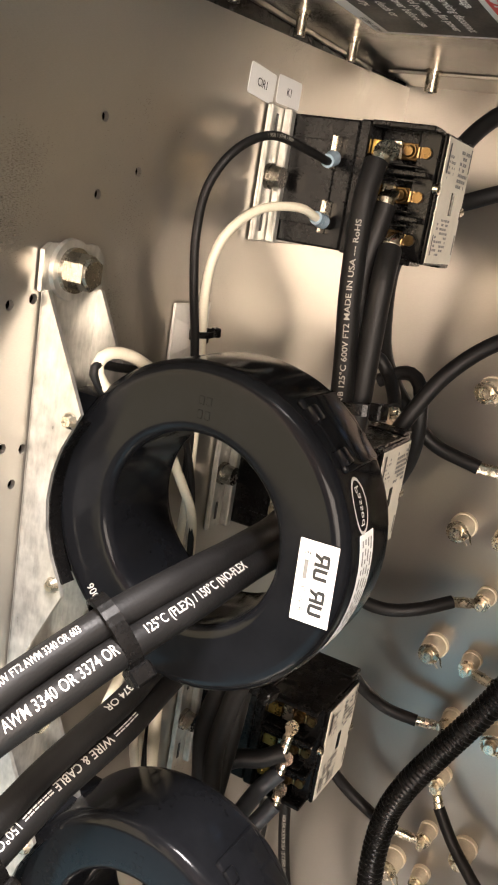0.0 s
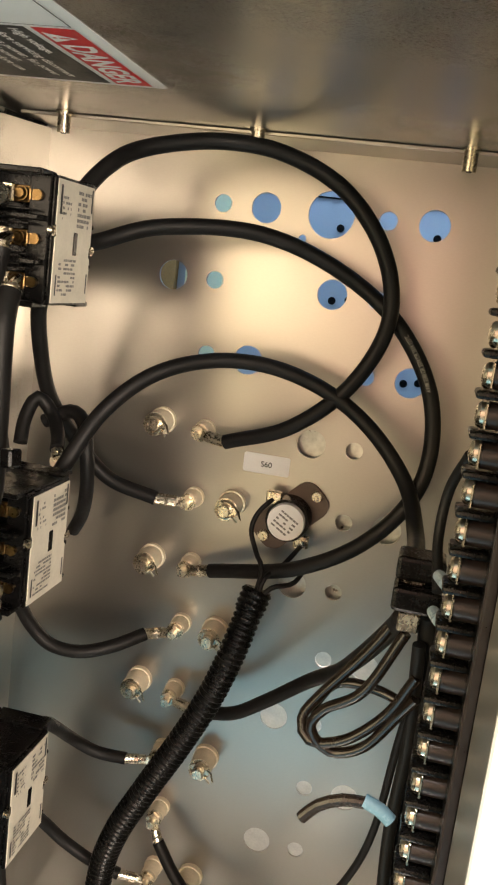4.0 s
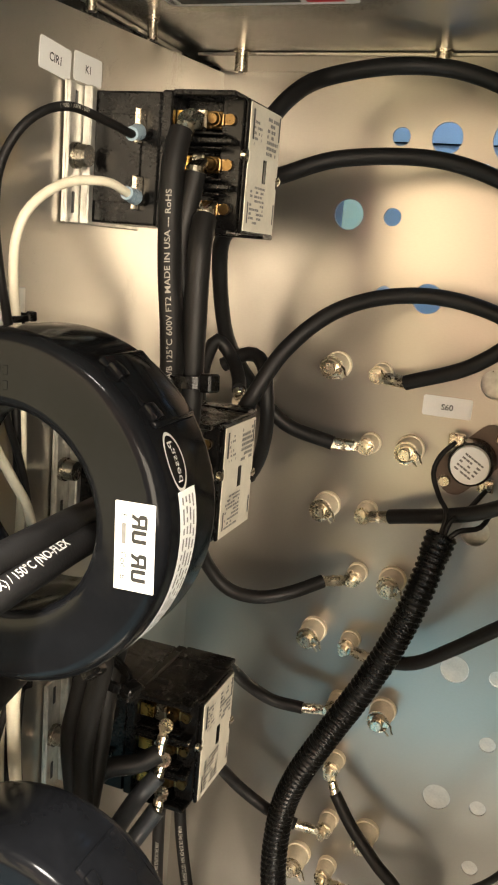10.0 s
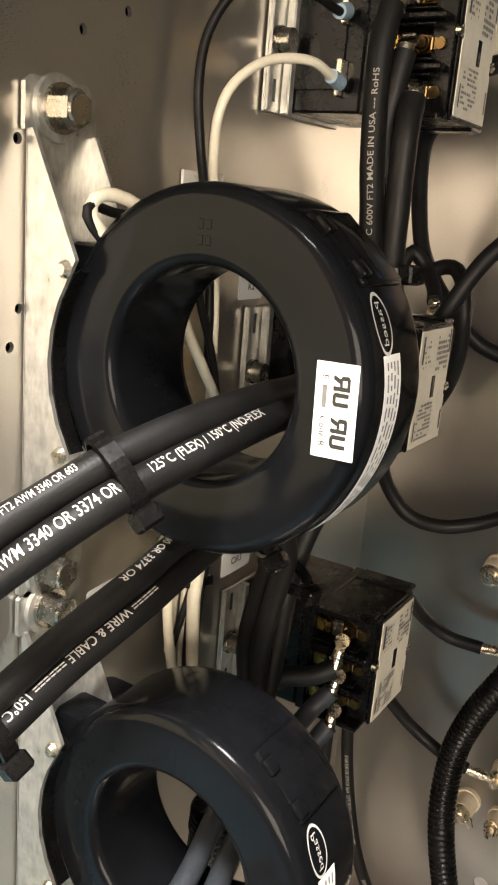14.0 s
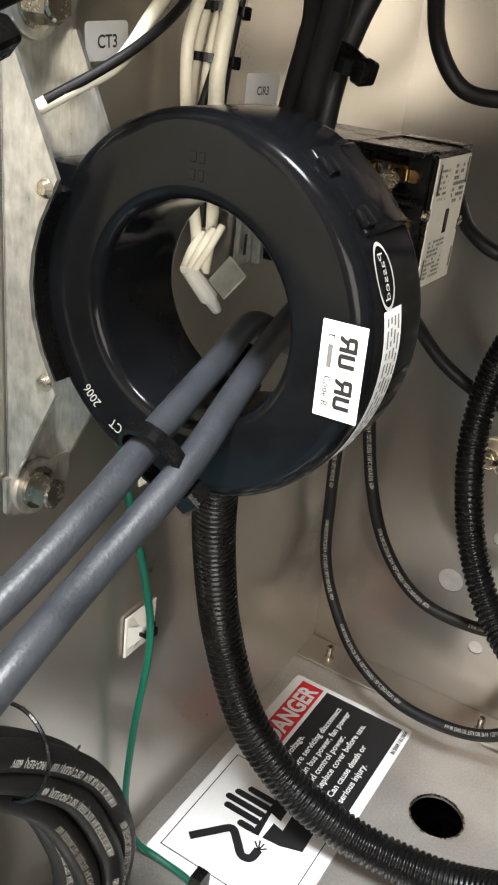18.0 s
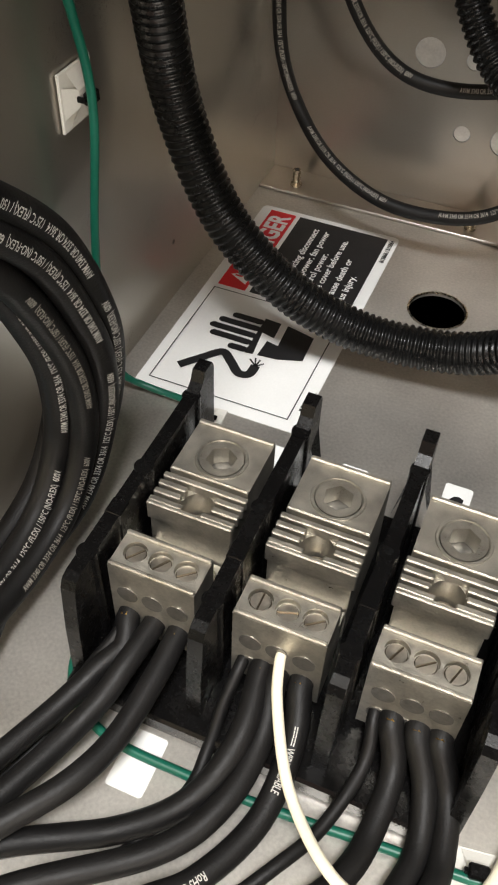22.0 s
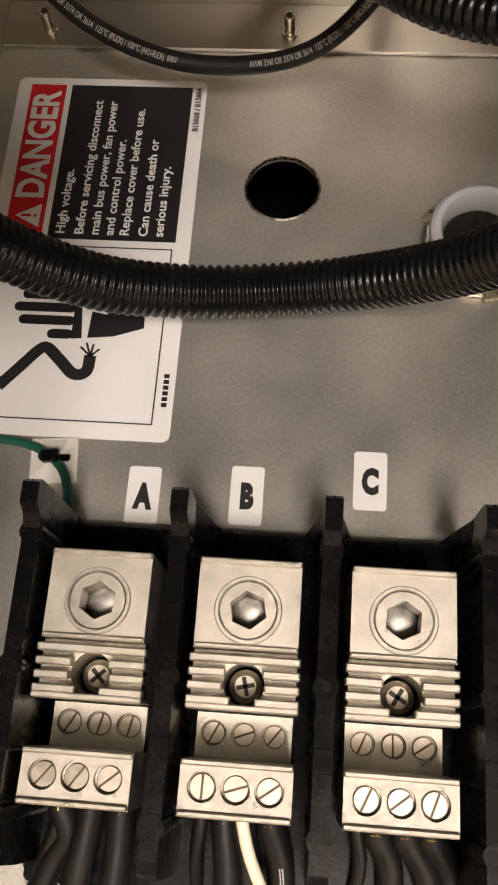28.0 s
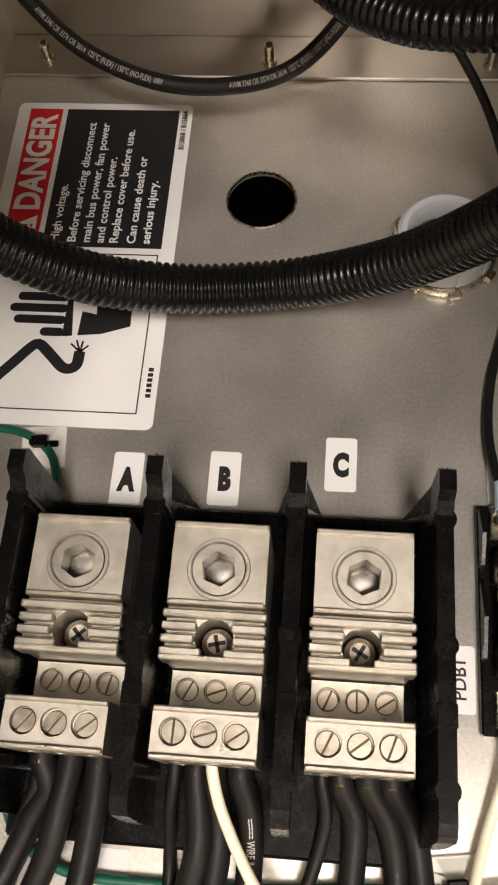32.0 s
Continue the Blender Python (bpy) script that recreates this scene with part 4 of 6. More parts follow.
def cable(name, points, r, label, mat=None, category="cable", group="", n=14, words=(), lugs=()):
    """A cable along points. words: (text, size, start, facing, flip); lugs: (post, barrel, end)."""
    ob = thing(name, Matrix(), label, category, group)
    smooth(part("jacket", tube(points, r, n), mat or black_cable, ob), 60)
    path = spline(points)
    for text, size, start, facing, flip, *length in words:
        wrapped(text, size, path, start, r, facing, dim_print if size < 0.0031 else white_print, ob, flip, *length)
    for a, b, c in lugs:
        ring_lug(ob, a, b, c, r * 0.8)
    return ob


def post_lug(points, post_xz, y=-0.0150, back=0.0105):
    """Ends the cable short of a post and gives the lug between them."""
    p = Vector((post_xz[0], y, post_xz[1]))
    d = (Vector(points[-1]) - p).normalized()
    end = p + d * (back + 0.006)
    return points[:-1] + [tuple(end)], [(p, p + d * 0.0055, end + d * 0.002)]


BACK = "black high-temperature power cable looping over the steel back sheet"
A = [(0.0554, -0.0930, 0.5640), (0.0640, -0.0760, 0.5840), (0.0751, -0.0598, 0.5955), (0.1028, -0.0436, 0.6035), (0.1331, -0.0366, 0.6020), (0.1635, -0.0346, 0.5882), (0.1849, -0.0335, 0.5623), (0.1911, -0.0313, 0.5319), (0.1778, -0.0300, 0.5004), (0.1511, -0.0280, 0.4754), (0.1181, -0.0200, 0.4613)]
pts, lug = post_lug(A, SMALL[0])
cable("power_cable", pts, 0.0038, BACK, group="back sheet cables", lugs=lug)
B = [(0.0540, -0.0900, 0.5475), (0.0600, -0.0700, 0.5520), (0.0839, -0.0536, 0.5624), (0.1243, -0.0353, 0.5654), (0.1610, -0.0234, 0.5544), (0.1941, -0.0227, 0.5324), (0.2158, -0.0285, 0.4994), (0.2179, -0.0357, 0.4616), (0.1983, -0.0387, 0.4301), (0.1640, -0.0351, 0.4070), (0.1198, -0.0200, 0.3923)]
pts, lug = post_lug(B, SMALL[2])
cable("power_cable", pts, 0.0038, BACK, group="back sheet cables", lugs=lug, words=(("AWM 3340 OR 3374 OR 3614 125°C", 0.0030, 0.215, (-0.3, -1, 0.6), True),))
C = [(0.0540, -0.0900, 0.4380), (0.0570, -0.0752, 0.4519), (0.0692, -0.0677, 0.4758), (0.0875, -0.0556, 0.4946), (0.1113, -0.0408, 0.5036), (0.1383, -0.0320, 0.5040), (0.1666, -0.0300, 0.4959), (0.1912, -0.0320, 0.4805), (0.2108, -0.0400, 0.4592), (0.2190, -0.0700, 0.4430), (0.2190, -0.1150, 0.4470)]
cable("power_cable", C, 0.0038, "black power cable arching from a contactor to a wire connector", group="back sheet cables")
Dp = [(0.0520, -0.0900, 0.5320), (0.0347, -0.0701, 0.5214), (0.0297, -0.0532, 0.4944), (0.0299, -0.0380, 0.4714), (0.0404, -0.0260, 0.4500), (0.0578, -0.0210, 0.4321), (0.0806, -0.0190, 0.4252)]
pts, lug = post_lug(Dp, SMALL[1])
cable("power_cable", pts, 0.0038, BACK, group="back sheet cables", lugs=lug)
E_ = [(0.0500, -0.0900, 0.4080), (0.0330, -0.0700, 0.3900), (0.0286, -0.0552, 0.3692), (0.0333, -0.0478, 0.3539), (0.0430, -0.0443, 0.3441), (0.0583, -0.0420, 0.3425), (0.0734, -0.0360, 0.3462), (0.0890, -0.0240, 0.3520)]
pts, lug = post_lug(E_, SMALL[3])
cable("power_cable", pts, 0.0036, BACK, group="back sheet cables", lugs=lug)
F_ = [(0.0560, -0.0880, 0.3150), (0.0519, -0.0656, 0.3120), (0.0513, -0.0463, 0.2990), (0.0535, -0.0310, 0.2860), (0.0658, -0.0230, 0.2761), (0.0851, -0.0200, 0.2748)]
pts, lug = post_lug(F_, SMALL[5])
cable("power_cable", pts, 0.0034, BACK, group="back sheet cables", lugs=lug, words=(("AWM 3340 OR 3374 OR", 0.0028, 0.022, (0.2, -0.8, 0.7), False),))
G_ = [(0.0500, -0.0850, 0.2850), (0.0384, -0.0612, 0.2575), (0.0400, -0.0360, 0.2366), (0.0529, -0.0260, 0.2185), (0.0700, -0.0230, 0.2080), (0.0860, -0.0200, 0.2020)]
pts, lug = post_lug(G_, SMALL[7])
cable("power_cable", pts, 0.0034, BACK, group="back sheet cables", lugs=lug, words=(("AWM 3340 OR 3374 OR", 0.0028, 0.03, (0.2, -0.8, 0.7), False),))
LOW1 = [(0.0480, -0.0950, 0.2800), (0.0300, -0.0750, 0.2600), (0.0191, -0.0605, 0.2247), (0.0134, -0.0471, 0.1751), (0.0100, -0.0350, 0.1264), (0.0110, -0.0290, 0.0826), (0.0248, -0.0349, 0.0564), (0.0483, -0.0500, 0.0415), (0.0773, -0.0560, 0.0305), (0.1074, -0.0580, 0.0305), (0.1314, -0.0557, 0.0371), (0.1498, -0.0491, 0.0534), (0.1620, -0.0450, 0.0788), (0.1680, -0.0420, 0.1150), (0.1640, -0.0370, 0.1600), (0.1494, -0.0320, 0.1880), (0.1346, -0.0268, 0.1982), (0.1185, -0.0220, 0.2120), (0.1080, -0.0190, 0.2230)]
pts, lug = post_lug(LOW1, SMALL[6], back=0.006)
cable("power_cable", pts, 0.0034, "black printed cable hanging in a low loop over the floor", group="hanging cables", lugs=lug, words=[(FT, 0.0030, st, (0.3, -1.0, 0.5), False) for st in (0.03, 0.11, 0.19)] + [(FT, 0.0030, st, (0.15, -0.8, 1.0), False) for st in (0.262, 0.345)])
LOW2 = [(0.0500, -0.0950, 0.2850), (0.0330, -0.0700, 0.2600), (0.0269, -0.0540, 0.2275), (0.0295, -0.0500, 0.1879), (0.0382, -0.0480, 0.1461), (0.0500, -0.0418, 0.1120), (0.0699, -0.0391, 0.0897), (0.0951, -0.0363, 0.0826), (0.1277, -0.0368, 0.0898), (0.1496, -0.0356, 0.1090), (0.1631, -0.0326, 0.1367), (0.1600, -0.0280, 0.1620), (0.1330, -0.0230, 0.1720)]
pts, lug = post_lug(LOW2, SMALL[8])
cable("power_cable", pts, 0.0034, "black printed cable hanging in a loop along the back sheet", group="hanging cables", lugs=lug, words=[(FT, 0.0030, st, (0.3, -1.0, 0.6), False) for st in (0.02, 0.10, 0.18, 0.26)])
C8 = [(0.1180, -0.0210, 0.3125), (0.1400, -0.0270, 0.3190), (0.1580, -0.0355, 0.3342), (0.1800, -0.0479, 0.3564), (0.1949, -0.0758, 0.3774), (0.2043, -0.1091, 0.4004), (0.2149, -0.1417, 0.4275), (0.2180, -0.1600, 0.4400)]
cable("power_cable", C8, 0.0036, "black cable sagging from a post to a wire connector", group="back sheet cables", lugs=[(Vector((0.1015, -0.015, 0.3125)), Vector((0.107, -0.016, 0.3125)), Vector((0.119, -0.021, 0.3125)))])

# corrugated looms
LOOM1 = [(0.1468, -0.0360, 0.3920), (0.1397, -0.0433, 0.3606), (0.1306, -0.0455, 0.3333), (0.1184, -0.0466, 0.3062), (0.1041, -0.0469, 0.2780), (0.0901, -0.0457, 0.2482), (0.0826, -0.0430, 0.2198), (0.0834, -0.0470, 0.1848), (0.0940, -0.0506, 0.1430), (0.1141, -0.0600, 0.1114), (0.1390, -0.0780, 0.1000), (0.1580, -0.0980, 0.1020), (0.1790, -0.1150, 0.1110), (0.2060, -0.1270, 0.1250), (0.2350, -0.1360, 0.1500)]
LOOM2 = [(0.0330, -0.1950, 0.2600), (0.0280, -0.1900, 0.2250), (0.0200, -0.1780, 0.1900), (0.0165, -0.1660, 0.1500), (0.0200, -0.1582, 0.1096), (0.0370, -0.1580, 0.0712), (0.0629, -0.1554, 0.0434), (0.0895, -0.1493, 0.0266), (0.1178, -0.1451, 0.0217), (0.1483, -0.1444, 0.0280), (0.1800, -0.1525, 0.0560), (0.2062, -0.1636, 0.0996), (0.2250, -0.1720, 0.1450)]
for pts, rad in ((LOOM1, 0.0072), (LOOM2, 0.0092)):
    ob = thing("split_loom", Matrix(), "black corrugated split-loom tubing carrying wires", "conduit", "corrugated looms")
    smooth(part("corrugated_tube", corrugated(pts, rad, 0.0031, 0.0010), loom_black, ob), 180)
    p0, p1 = Vector(pts[0]), Vector(pts[1])
    smooth(part("flared_end", corrugated([p0 + (p0 - p1) * 0.03, p0.lerp(p1, 0.12), p0.lerp(p1, 0.3)], rad + 0.0007, 0.0031, 0.0010), loom_black, ob), 180)
# frayed upper end of the thinner loom and the wires that leave it
for k, pts in enumerate(([(0.1450, -0.0380, 0.3850), (0.1475, -0.0340, 0.4020), (0.1420, -0.0250, 0.4080), (0.1370, -0.0200, 0.4180), (0.1390, -0.0170, 0.4270), (0.1448, -0.0120, 0.4340)], [(0.1470, -0.0390, 0.3850), (0.1500, -0.0380, 0.4000), (0.1560, -0.0280, 0.4040), (0.1630, -0.0170, 0.4130)], [(0.1460, -0.0400, 0.3850), (0.1540, -0.0390, 0.3960), (0.1640, -0.0300, 0.3980), (0.1690, -0.0180, 0.4080)])):
    cable("control_wire", pts, 0.0013, "thin black control wire running into the loom", category="wire", group="thermostat wires", n=8)

# feeders through the transformers
P1 = [(0.0452, -0.1420, 0.5598), (0.0448, -0.1460, 0.5468), (0.0458, -0.1480, 0.5274), (0.0479, -0.1500, 0.5078), (0.0516, -0.1530, 0.4880), (0.0558, -0.1600, 0.4680), (0.0600, -0.1780, 0.4480), (0.0630, -0.2106, 0.4380), (0.0654, -0.2429, 0.4380), (0.0615, -0.2702, 0.4347), (0.0554, -0.2908, 0.4288), (0.0488, -0.3068, 0.4207), (0.0433, -0.3219, 0.4127), (0.0330, -0.3500, 0.3920), (0.0250, -0.3850, 0.3400)]
FEED = "thick black feeder cable with white lettering through a current transformer"
cable("feeder_cable", P1, 0.0045, FEED, group="feeder cables", words=(("I A/B 125°C 600V FT2 MADE IN USA --- RoHS", 0.0030, 0.097, (0.25, -1.0, 0.0), True, 0.074), ("I A/B 125°C 600V FT2 AWM 3340 OR 603", 0.0032, 0.285, (0.3, -0.4, 1.0), True)), lugs=[((0.0470, -0.1385, 0.5640), (0.0462, -0.1400, 0.5620), (0.0450, -0.1440, 0.5520))])
P2 = [(0.0575, -0.1430, 0.5290), (0.0591, -0.1492, 0.5180), (0.0594, -0.1501, 0.5039), (0.0597, -0.1502, 0.4789), (0.0608, -0.1530, 0.4533), (0.0640, -0.1720, 0.4380), (0.0690, -0.2087, 0.4320), (0.0697, -0.2413, 0.4335), (0.0667, -0.2719, 0.4289), (0.0603, -0.2960, 0.4213), (0.0546, -0.3114, 0.4136), (0.0441, -0.3280, 0.4000), (0.0330, -0.3560, 0.3800), (0.0260, -0.3900, 0.3300)]
cable("feeder_cable", P2, 0.0045, FEED, group="feeder cables", words=(("125°C (FLEX) / 150°C (NO-FLEX", 0.0038, 0.2224, (0.3, -0.9, 0.75), True, 0.0395), ("AWM 3340 OR 3374 OR", 0.0046, 0.2621, (0.3, -0.9, 0.75), True, 0.0312)), lugs=[((0.0560, -0.1385, 0.5320), (0.0568, -0.1410, 0.5310), (0.0580, -0.1450, 0.5260))])
cable("feeder_cable", [(0.0517, -0.1410, 0.5448), (0.0506, -0.1430, 0.5339), (0.0490, -0.1435, 0.5201), (0.0510, -0.1430, 0.5040), (0.0540, -0.1420, 0.4850), (0.0590, -0.1420, 0.4600)], 0.0040, "black feeder cable tied beside the others", group="feeder cables", lugs=[((0.0510, -0.1385, 0.5480), (0.0512, -0.1400, 0.5470), (0.0514, -0.1415, 0.5400))])
P3 = [(0.0330, -0.3500, 0.3400), (0.0420, -0.3190, 0.3590), (0.0440, -0.2940, 0.3690), (0.0490, -0.2680, 0.3800), (0.0475, -0.2450, 0.3840), (0.0460, -0.2200, 0.3865), (0.0455, -0.2000, 0.3800), (0.0425, -0.1870, 0.3660), (0.0340, -0.1780, 0.3450), (0.0260, -0.1700, 0.3200), (0.0260, -0.1650, 0.2900)]
P4 = [(x - 0.003, y + 0.001, z + 0.0075) for x, y, z in P3[:5]] + [(0.0500, -0.2200, 0.3935), (0.0530, -0.2030, 0.3870), (0.0530, -0.1950, 0.3725), (0.0445, -0.1860, 0.3481), (0.0379, -0.1800, 0.3202), (0.0400, -0.1800, 0.2900)]
cable("feeder_cable", P3, 0.0040, "black feeder cable bending down behind a transformer", group="feeder cables", words=(("===== WIRE & CABLE ====== 150°C", 0.0038, 0.0970, (0.3, -0.8, 0.75), True, 0.0530),))
cable("feeder_cable", P4, 0.0040, "black feeder cable bending down behind a transformer", group="feeder cables", words=(("AWM 3340 OR 3374 OR", 0.0032, 0.120, (0.2, -0.5, 1.0), True, 0.034),))
Wc = [(0.0602, -0.1420, 0.4022), (0.0514, -0.1460, 0.3907), (0.0440, -0.1500, 0.3781), (0.0398, -0.1550, 0.3638), (0.0373, -0.1600, 0.3455), (0.0368, -0.1650, 0.3165), (0.0380, -0.1750, 0.2900)]
cable("feeder_cable", Wc, 0.0042, "black feeder cable running down from a contactor", group="feeder cables", lugs=[((0.0570, -0.1385, 0.4085), (0.0580, -0.1400, 0.4065), (0.0590, -0.1420, 0.4035))])
Q1 = [(0.0538, -0.1420, 0.2787), (0.0470, -0.1500, 0.2658), (0.0440, -0.1700, 0.2600), (0.0459, -0.2082, 0.2780), (0.0544, -0.2421, 0.2766), (0.0597, -0.2727, 0.2708), (0.0638, -0.2995, 0.2640), (0.0640, -0.3218, 0.2550), (0.0600, -0.3450, 0.2420), (0.0480, -0.3700, 0.2150), (0.0350, -0.3950, 0.1700)]
Q2 = [(0.0533, -0.1420, 0.2951), (0.0467, -0.1500, 0.2850), (0.0480, -0.1800, 0.2800), (0.0579, -0.2178, 0.2780), (0.0669, -0.2519, 0.2740), (0.0715, -0.2800, 0.2650), (0.0700, -0.3115, 0.2500), (0.0720, -0.3412, 0.2403), (0.0650, -0.3650, 0.2150), (0.0480, -0.3900, 0.1700)]
for pts in (Q1, Q2):
    cable("feeder_cable", pts, 0.0040, "grey feeder cable through a current transformer", grey_cable, group="feeder cables")
for (a, b, c) in (((0.0540, -0.1385, 0.3170), (0.0536, -0.1400, 0.3130), (0.0533, -0.1425, 0.3060)), ((0.0540, -0.1385, 0.3005), (0.0535, -0.1400, 0.2985), (0.0530, -0.1425, 0.2930)), ((0.0540, -0.1385, 0.2842), (0.0538, -0.1400, 0.2820), (0.0535, -0.1425, 0.2760))):
    k = thing("cable_lug", Matrix(), "tinned crimp lug screwed to a contactor pole", "cable lug", "contactor lugs")
    ring_lug(k, a, b, c, 0.0024)
cable("feeder_cable", [(0.0533, -0.1425, 0.3060), (0.0461, -0.1480, 0.3021), (0.0338, -0.1550, 0.2991), (0.0250, -0.1600, 0.2850)], 0.0042, "black feeder cable crimped to a contactor lug", group="feeder cables")

# coil wires of the upper contactor
KB = [(0.0262, -0.1405, 0.5590), (0.0280, -0.1480, 0.5570), (0.0260, -0.1620, 0.5590), (0.0200, -0.1800, 0.5610), (0.0140, -0.1930, 0.5540), (0.0083, -0.1987, 0.5407), (0.0077, -0.2011, 0.5241), (0.0088, -0.1994, 0.5054), (0.0090, -0.1937, 0.4847), (0.0090, -0.1890, 0.4600), (0.0090, -0.1860, 0.4250)]
cable("control_wire", KB, 0.0016, "thin black coil wire with faint print tied to the side wall", category="wire", group="coil wires", n=10, words=(("/  9000  /  AWM  / 600V", 0.0020, 0.045, (1, -0.6, 0.2), True),))
KW = [(0.0262, -0.1405, 0.5350), (0.0270, -0.1480, 0.5360), (0.0260, -0.1620, 0.5385), (0.0195, -0.1784, 0.5360), (0.0150, -0.1912, 0.5273), (0.0122, -0.1953, 0.5167), (0.0099, -0.1932, 0.5033), (0.0083, -0.1886, 0.4880), (0.0083, -0.1850, 0.4650), (0.0083, -0.1830, 0.4400), (0.0086, -0.1835, 0.4150), (0.0090, -0.1870, 0.3850)]
cable("control_wire", KW, 0.0017, "cream coil wire tied to the side wall", white_wire, "wire", "coil wires", 10)
for a, b in (((0.0262, -0.1395, 0.5590), (0.0278, -0.1478, 0.5571)), ((0.0262, -0.1395, 0.5350), (0.0270, -0.1478, 0.5359))):
    t = thing("crimp_terminal", Matrix(), "pale blue insulated push-on crimp terminal", "terminal", "push-on terminals")
    bm = bmesh.new()
    rod(bm, a, b, 0.0031, 0.0026, n=14)
    part("sleeve", bm, blue_sleeve, t)
INNER = ([(0.0150, -0.2120, 0.4700), (0.0120, -0.2112, 0.4587), (0.0120, -0.2048, 0.4463), (0.0120, -0.1943, 0.4325), (0.0120, -0.1826, 0.4153), (0.0110, -0.1780, 0.3900), (0.0100, -0.1850, 0.3692), (0.0100, -0.1902, 0.3562), (0.0100, -0.1925, 0.3387), (0.0100, -0.1914, 0.3100), (0.0150, -0.1980, 0.2900)], [(0.0110, -0.2140, 0.4700), (0.0100, -0.2116, 0.4584), (0.0100, -0.2141, 0.4433), (0.0100, -0.2118, 0.4270), (0.0100, -0.1978, 0.4095), (0.0090, -0.1900, 0.3850), (0.0070, -0.1950, 0.3500), (0.0070, -0.1970, 0.3200)], [(0.0250, -0.2400, 0.4820), (0.0215, -0.2500, 0.4875), (0.0195, -0.2580, 0.4885), (0.0185, -0.2620, 0.4850), (0.0200, -0.2600, 0.4790), (0.0230, -0.2500, 0.4720)], [(0.0105, -0.1930, 0.3870), (0.0125, -0.2080, 0.3760), (0.0170, -0.2300, 0.3610), (0.0200, -0.2463, 0.3494), (0.0150, -0.2560, 0.3430), (0.0080, -0.2630, 0.3370)])
for pts in INNER:
    cable("control_wire", pts, 0.0019, "cream control wire along the steel side wall", white_wire, "wire", "wall wires", 10)
for pts in ([(0.0130, -0.2000, 0.4700), (0.0120, -0.1991, 0.4576), (0.0120, -0.1908, 0.4403), (0.0120, -0.1850, 0.4245), (0.0120, -0.1800, 0.3950), (0.0115, -0.1880, 0.3600), (0.0125, -0.1930, 0.3300), (0.0150, -0.1960, 0.3000)], [(0.0140, -0.1890, 0.3700), (0.0140, -0.1905, 0.3562), (0.0125, -0.1960, 0.3400), (0.0100, -0.2010, 0.3200)], [(0.0240, -0.2350, 0.4810), (0.0190, -0.2546, 0.4840), (0.0190, -0.2621, 0.4855), (0.0190, -0.2640, 0.4825), (0.0200, -0.2590, 0.4765), (0.0230, -0.2500, 0.4690)], [(0.0160, -0.1830, 0.3750), (0.0150, -0.1870, 0.3562), (0.0140, -0.1890, 0.3300), (0.0150, -0.1880, 0.3000)], [(0.0110, -0.1930, 0.3840), (0.0150, -0.2080, 0.3700), (0.0200, -0.2250, 0.3610), (0.0230, -0.2440, 0.3530), (0.0180, -0.2540, 0.3460), (0.0100, -0.2625, 0.3390)]):
    cable("control_wire", pts, 0.0014, "thin black control wire along the side wall", category="wire", group="wall wires", n=8)
cable("control_wire", [(0.0100, -0.2053, 0.4559), (0.0100, -0.2104, 0.4467), (0.0100, -0.2138, 0.4373), (0.0100, -0.2125, 0.4271), (0.0100, -0.2065, 0.4178), (0.0100, -0.1954, 0.4102)], 0.0019, "slack cream control wire bowed beside the steel wall", white_wire, "wire", "wall wires", 10)
for pts, r in (([(0.0150, -0.1860, 0.3850), (0.0160, -0.1945, 0.3520), (0.0160, -0.1952, 0.3400), (0.0160, -0.1934, 0.3170), (0.0160, -0.1924, 0.3010), (0.0160, -0.1950, 0.2850)], 0.0026), ([(0.0140, -0.1900, 0.3920), (0.0150, -0.2080, 0.3620), (0.0150, -0.2105, 0.3470), (0.0150, -0.2065, 0.3240), (0.0150, -0.2022, 0.3100), (0.0160, -0.1990, 0.2950)], 0.0019)):
    cable("control_wire", pts, r, "cream control wire hanging behind the lower ring", white_wire, "wire", "wall wires", 12)
# short jumpers arched over the rear of the middle contactor
cable("jumper_cable", [(0.0261, -0.0620, 0.4530), (0.0250, -0.0560, 0.4650), (0.0280, -0.0504, 0.4745), (0.0352, -0.0480, 0.4670), (0.0440, -0.0590, 0.4590), (0.0485, -0.0690, 0.4545)], 0.0034, "black jumper cable arched over the rear of a contactor", group="contactor jumpers", lugs=[((0.0503, -0.0716, 0.4500), (0.0500, -0.0710, 0.4515), (0.0485, -0.0690, 0.4545))])
cable("jumper_cable", [(0.0300, -0.0450, 0.4620), (0.0430, -0.0450, 0.4690), (0.0528, -0.0500, 0.4655), (0.0580, -0.0540, 0.4478), (0.0555, -0.0450, 0.4300), (0.0473, -0.0281, 0.4120), (0.0400, -0.0200, 0.4000)], 0.0036, "black jumper cable looped behind a contactor", group="contactor jumpers")
# loose white connector end behind the lower ring
w = thing("wire_connector", Matrix(), "translucent grey-white wire connector hanging behind the lower ring", "connector")
bm = bmesh.new()
rod(bm, (0.0200, -0.2098, 0.2904), (0.0200, -0.1961, 0.2780), 0.0026, 0.0032, n=12)
rod(bm, (0.0200, -0.1961, 0.2780), (0.0200, -0.1900, 0.2720), 0.0022, 0.0018, n=12)
part("shell", bm, nylon, w)
for k, (dx, r) in enumerate(((-0.0022, 0.0015), (0.0016, 0.0016), (0.0046, 0.0013))):
    smooth(part("wire", tube([(0.0200 + dx, -0.1985, 0.2985 + 0.002 * k), (0.0200 + dx * 0.8, -0.2050, 0.2950), (0.0200 + dx * 0.5, -0.2095, 0.2895)], r, 10), white_wire, w), 60)
bm = bmesh.new()
box(bm, (-0.0042, -0.0005, -0.0060), (0.0042, 0.0005, 0.0060), 0.0004, 1)
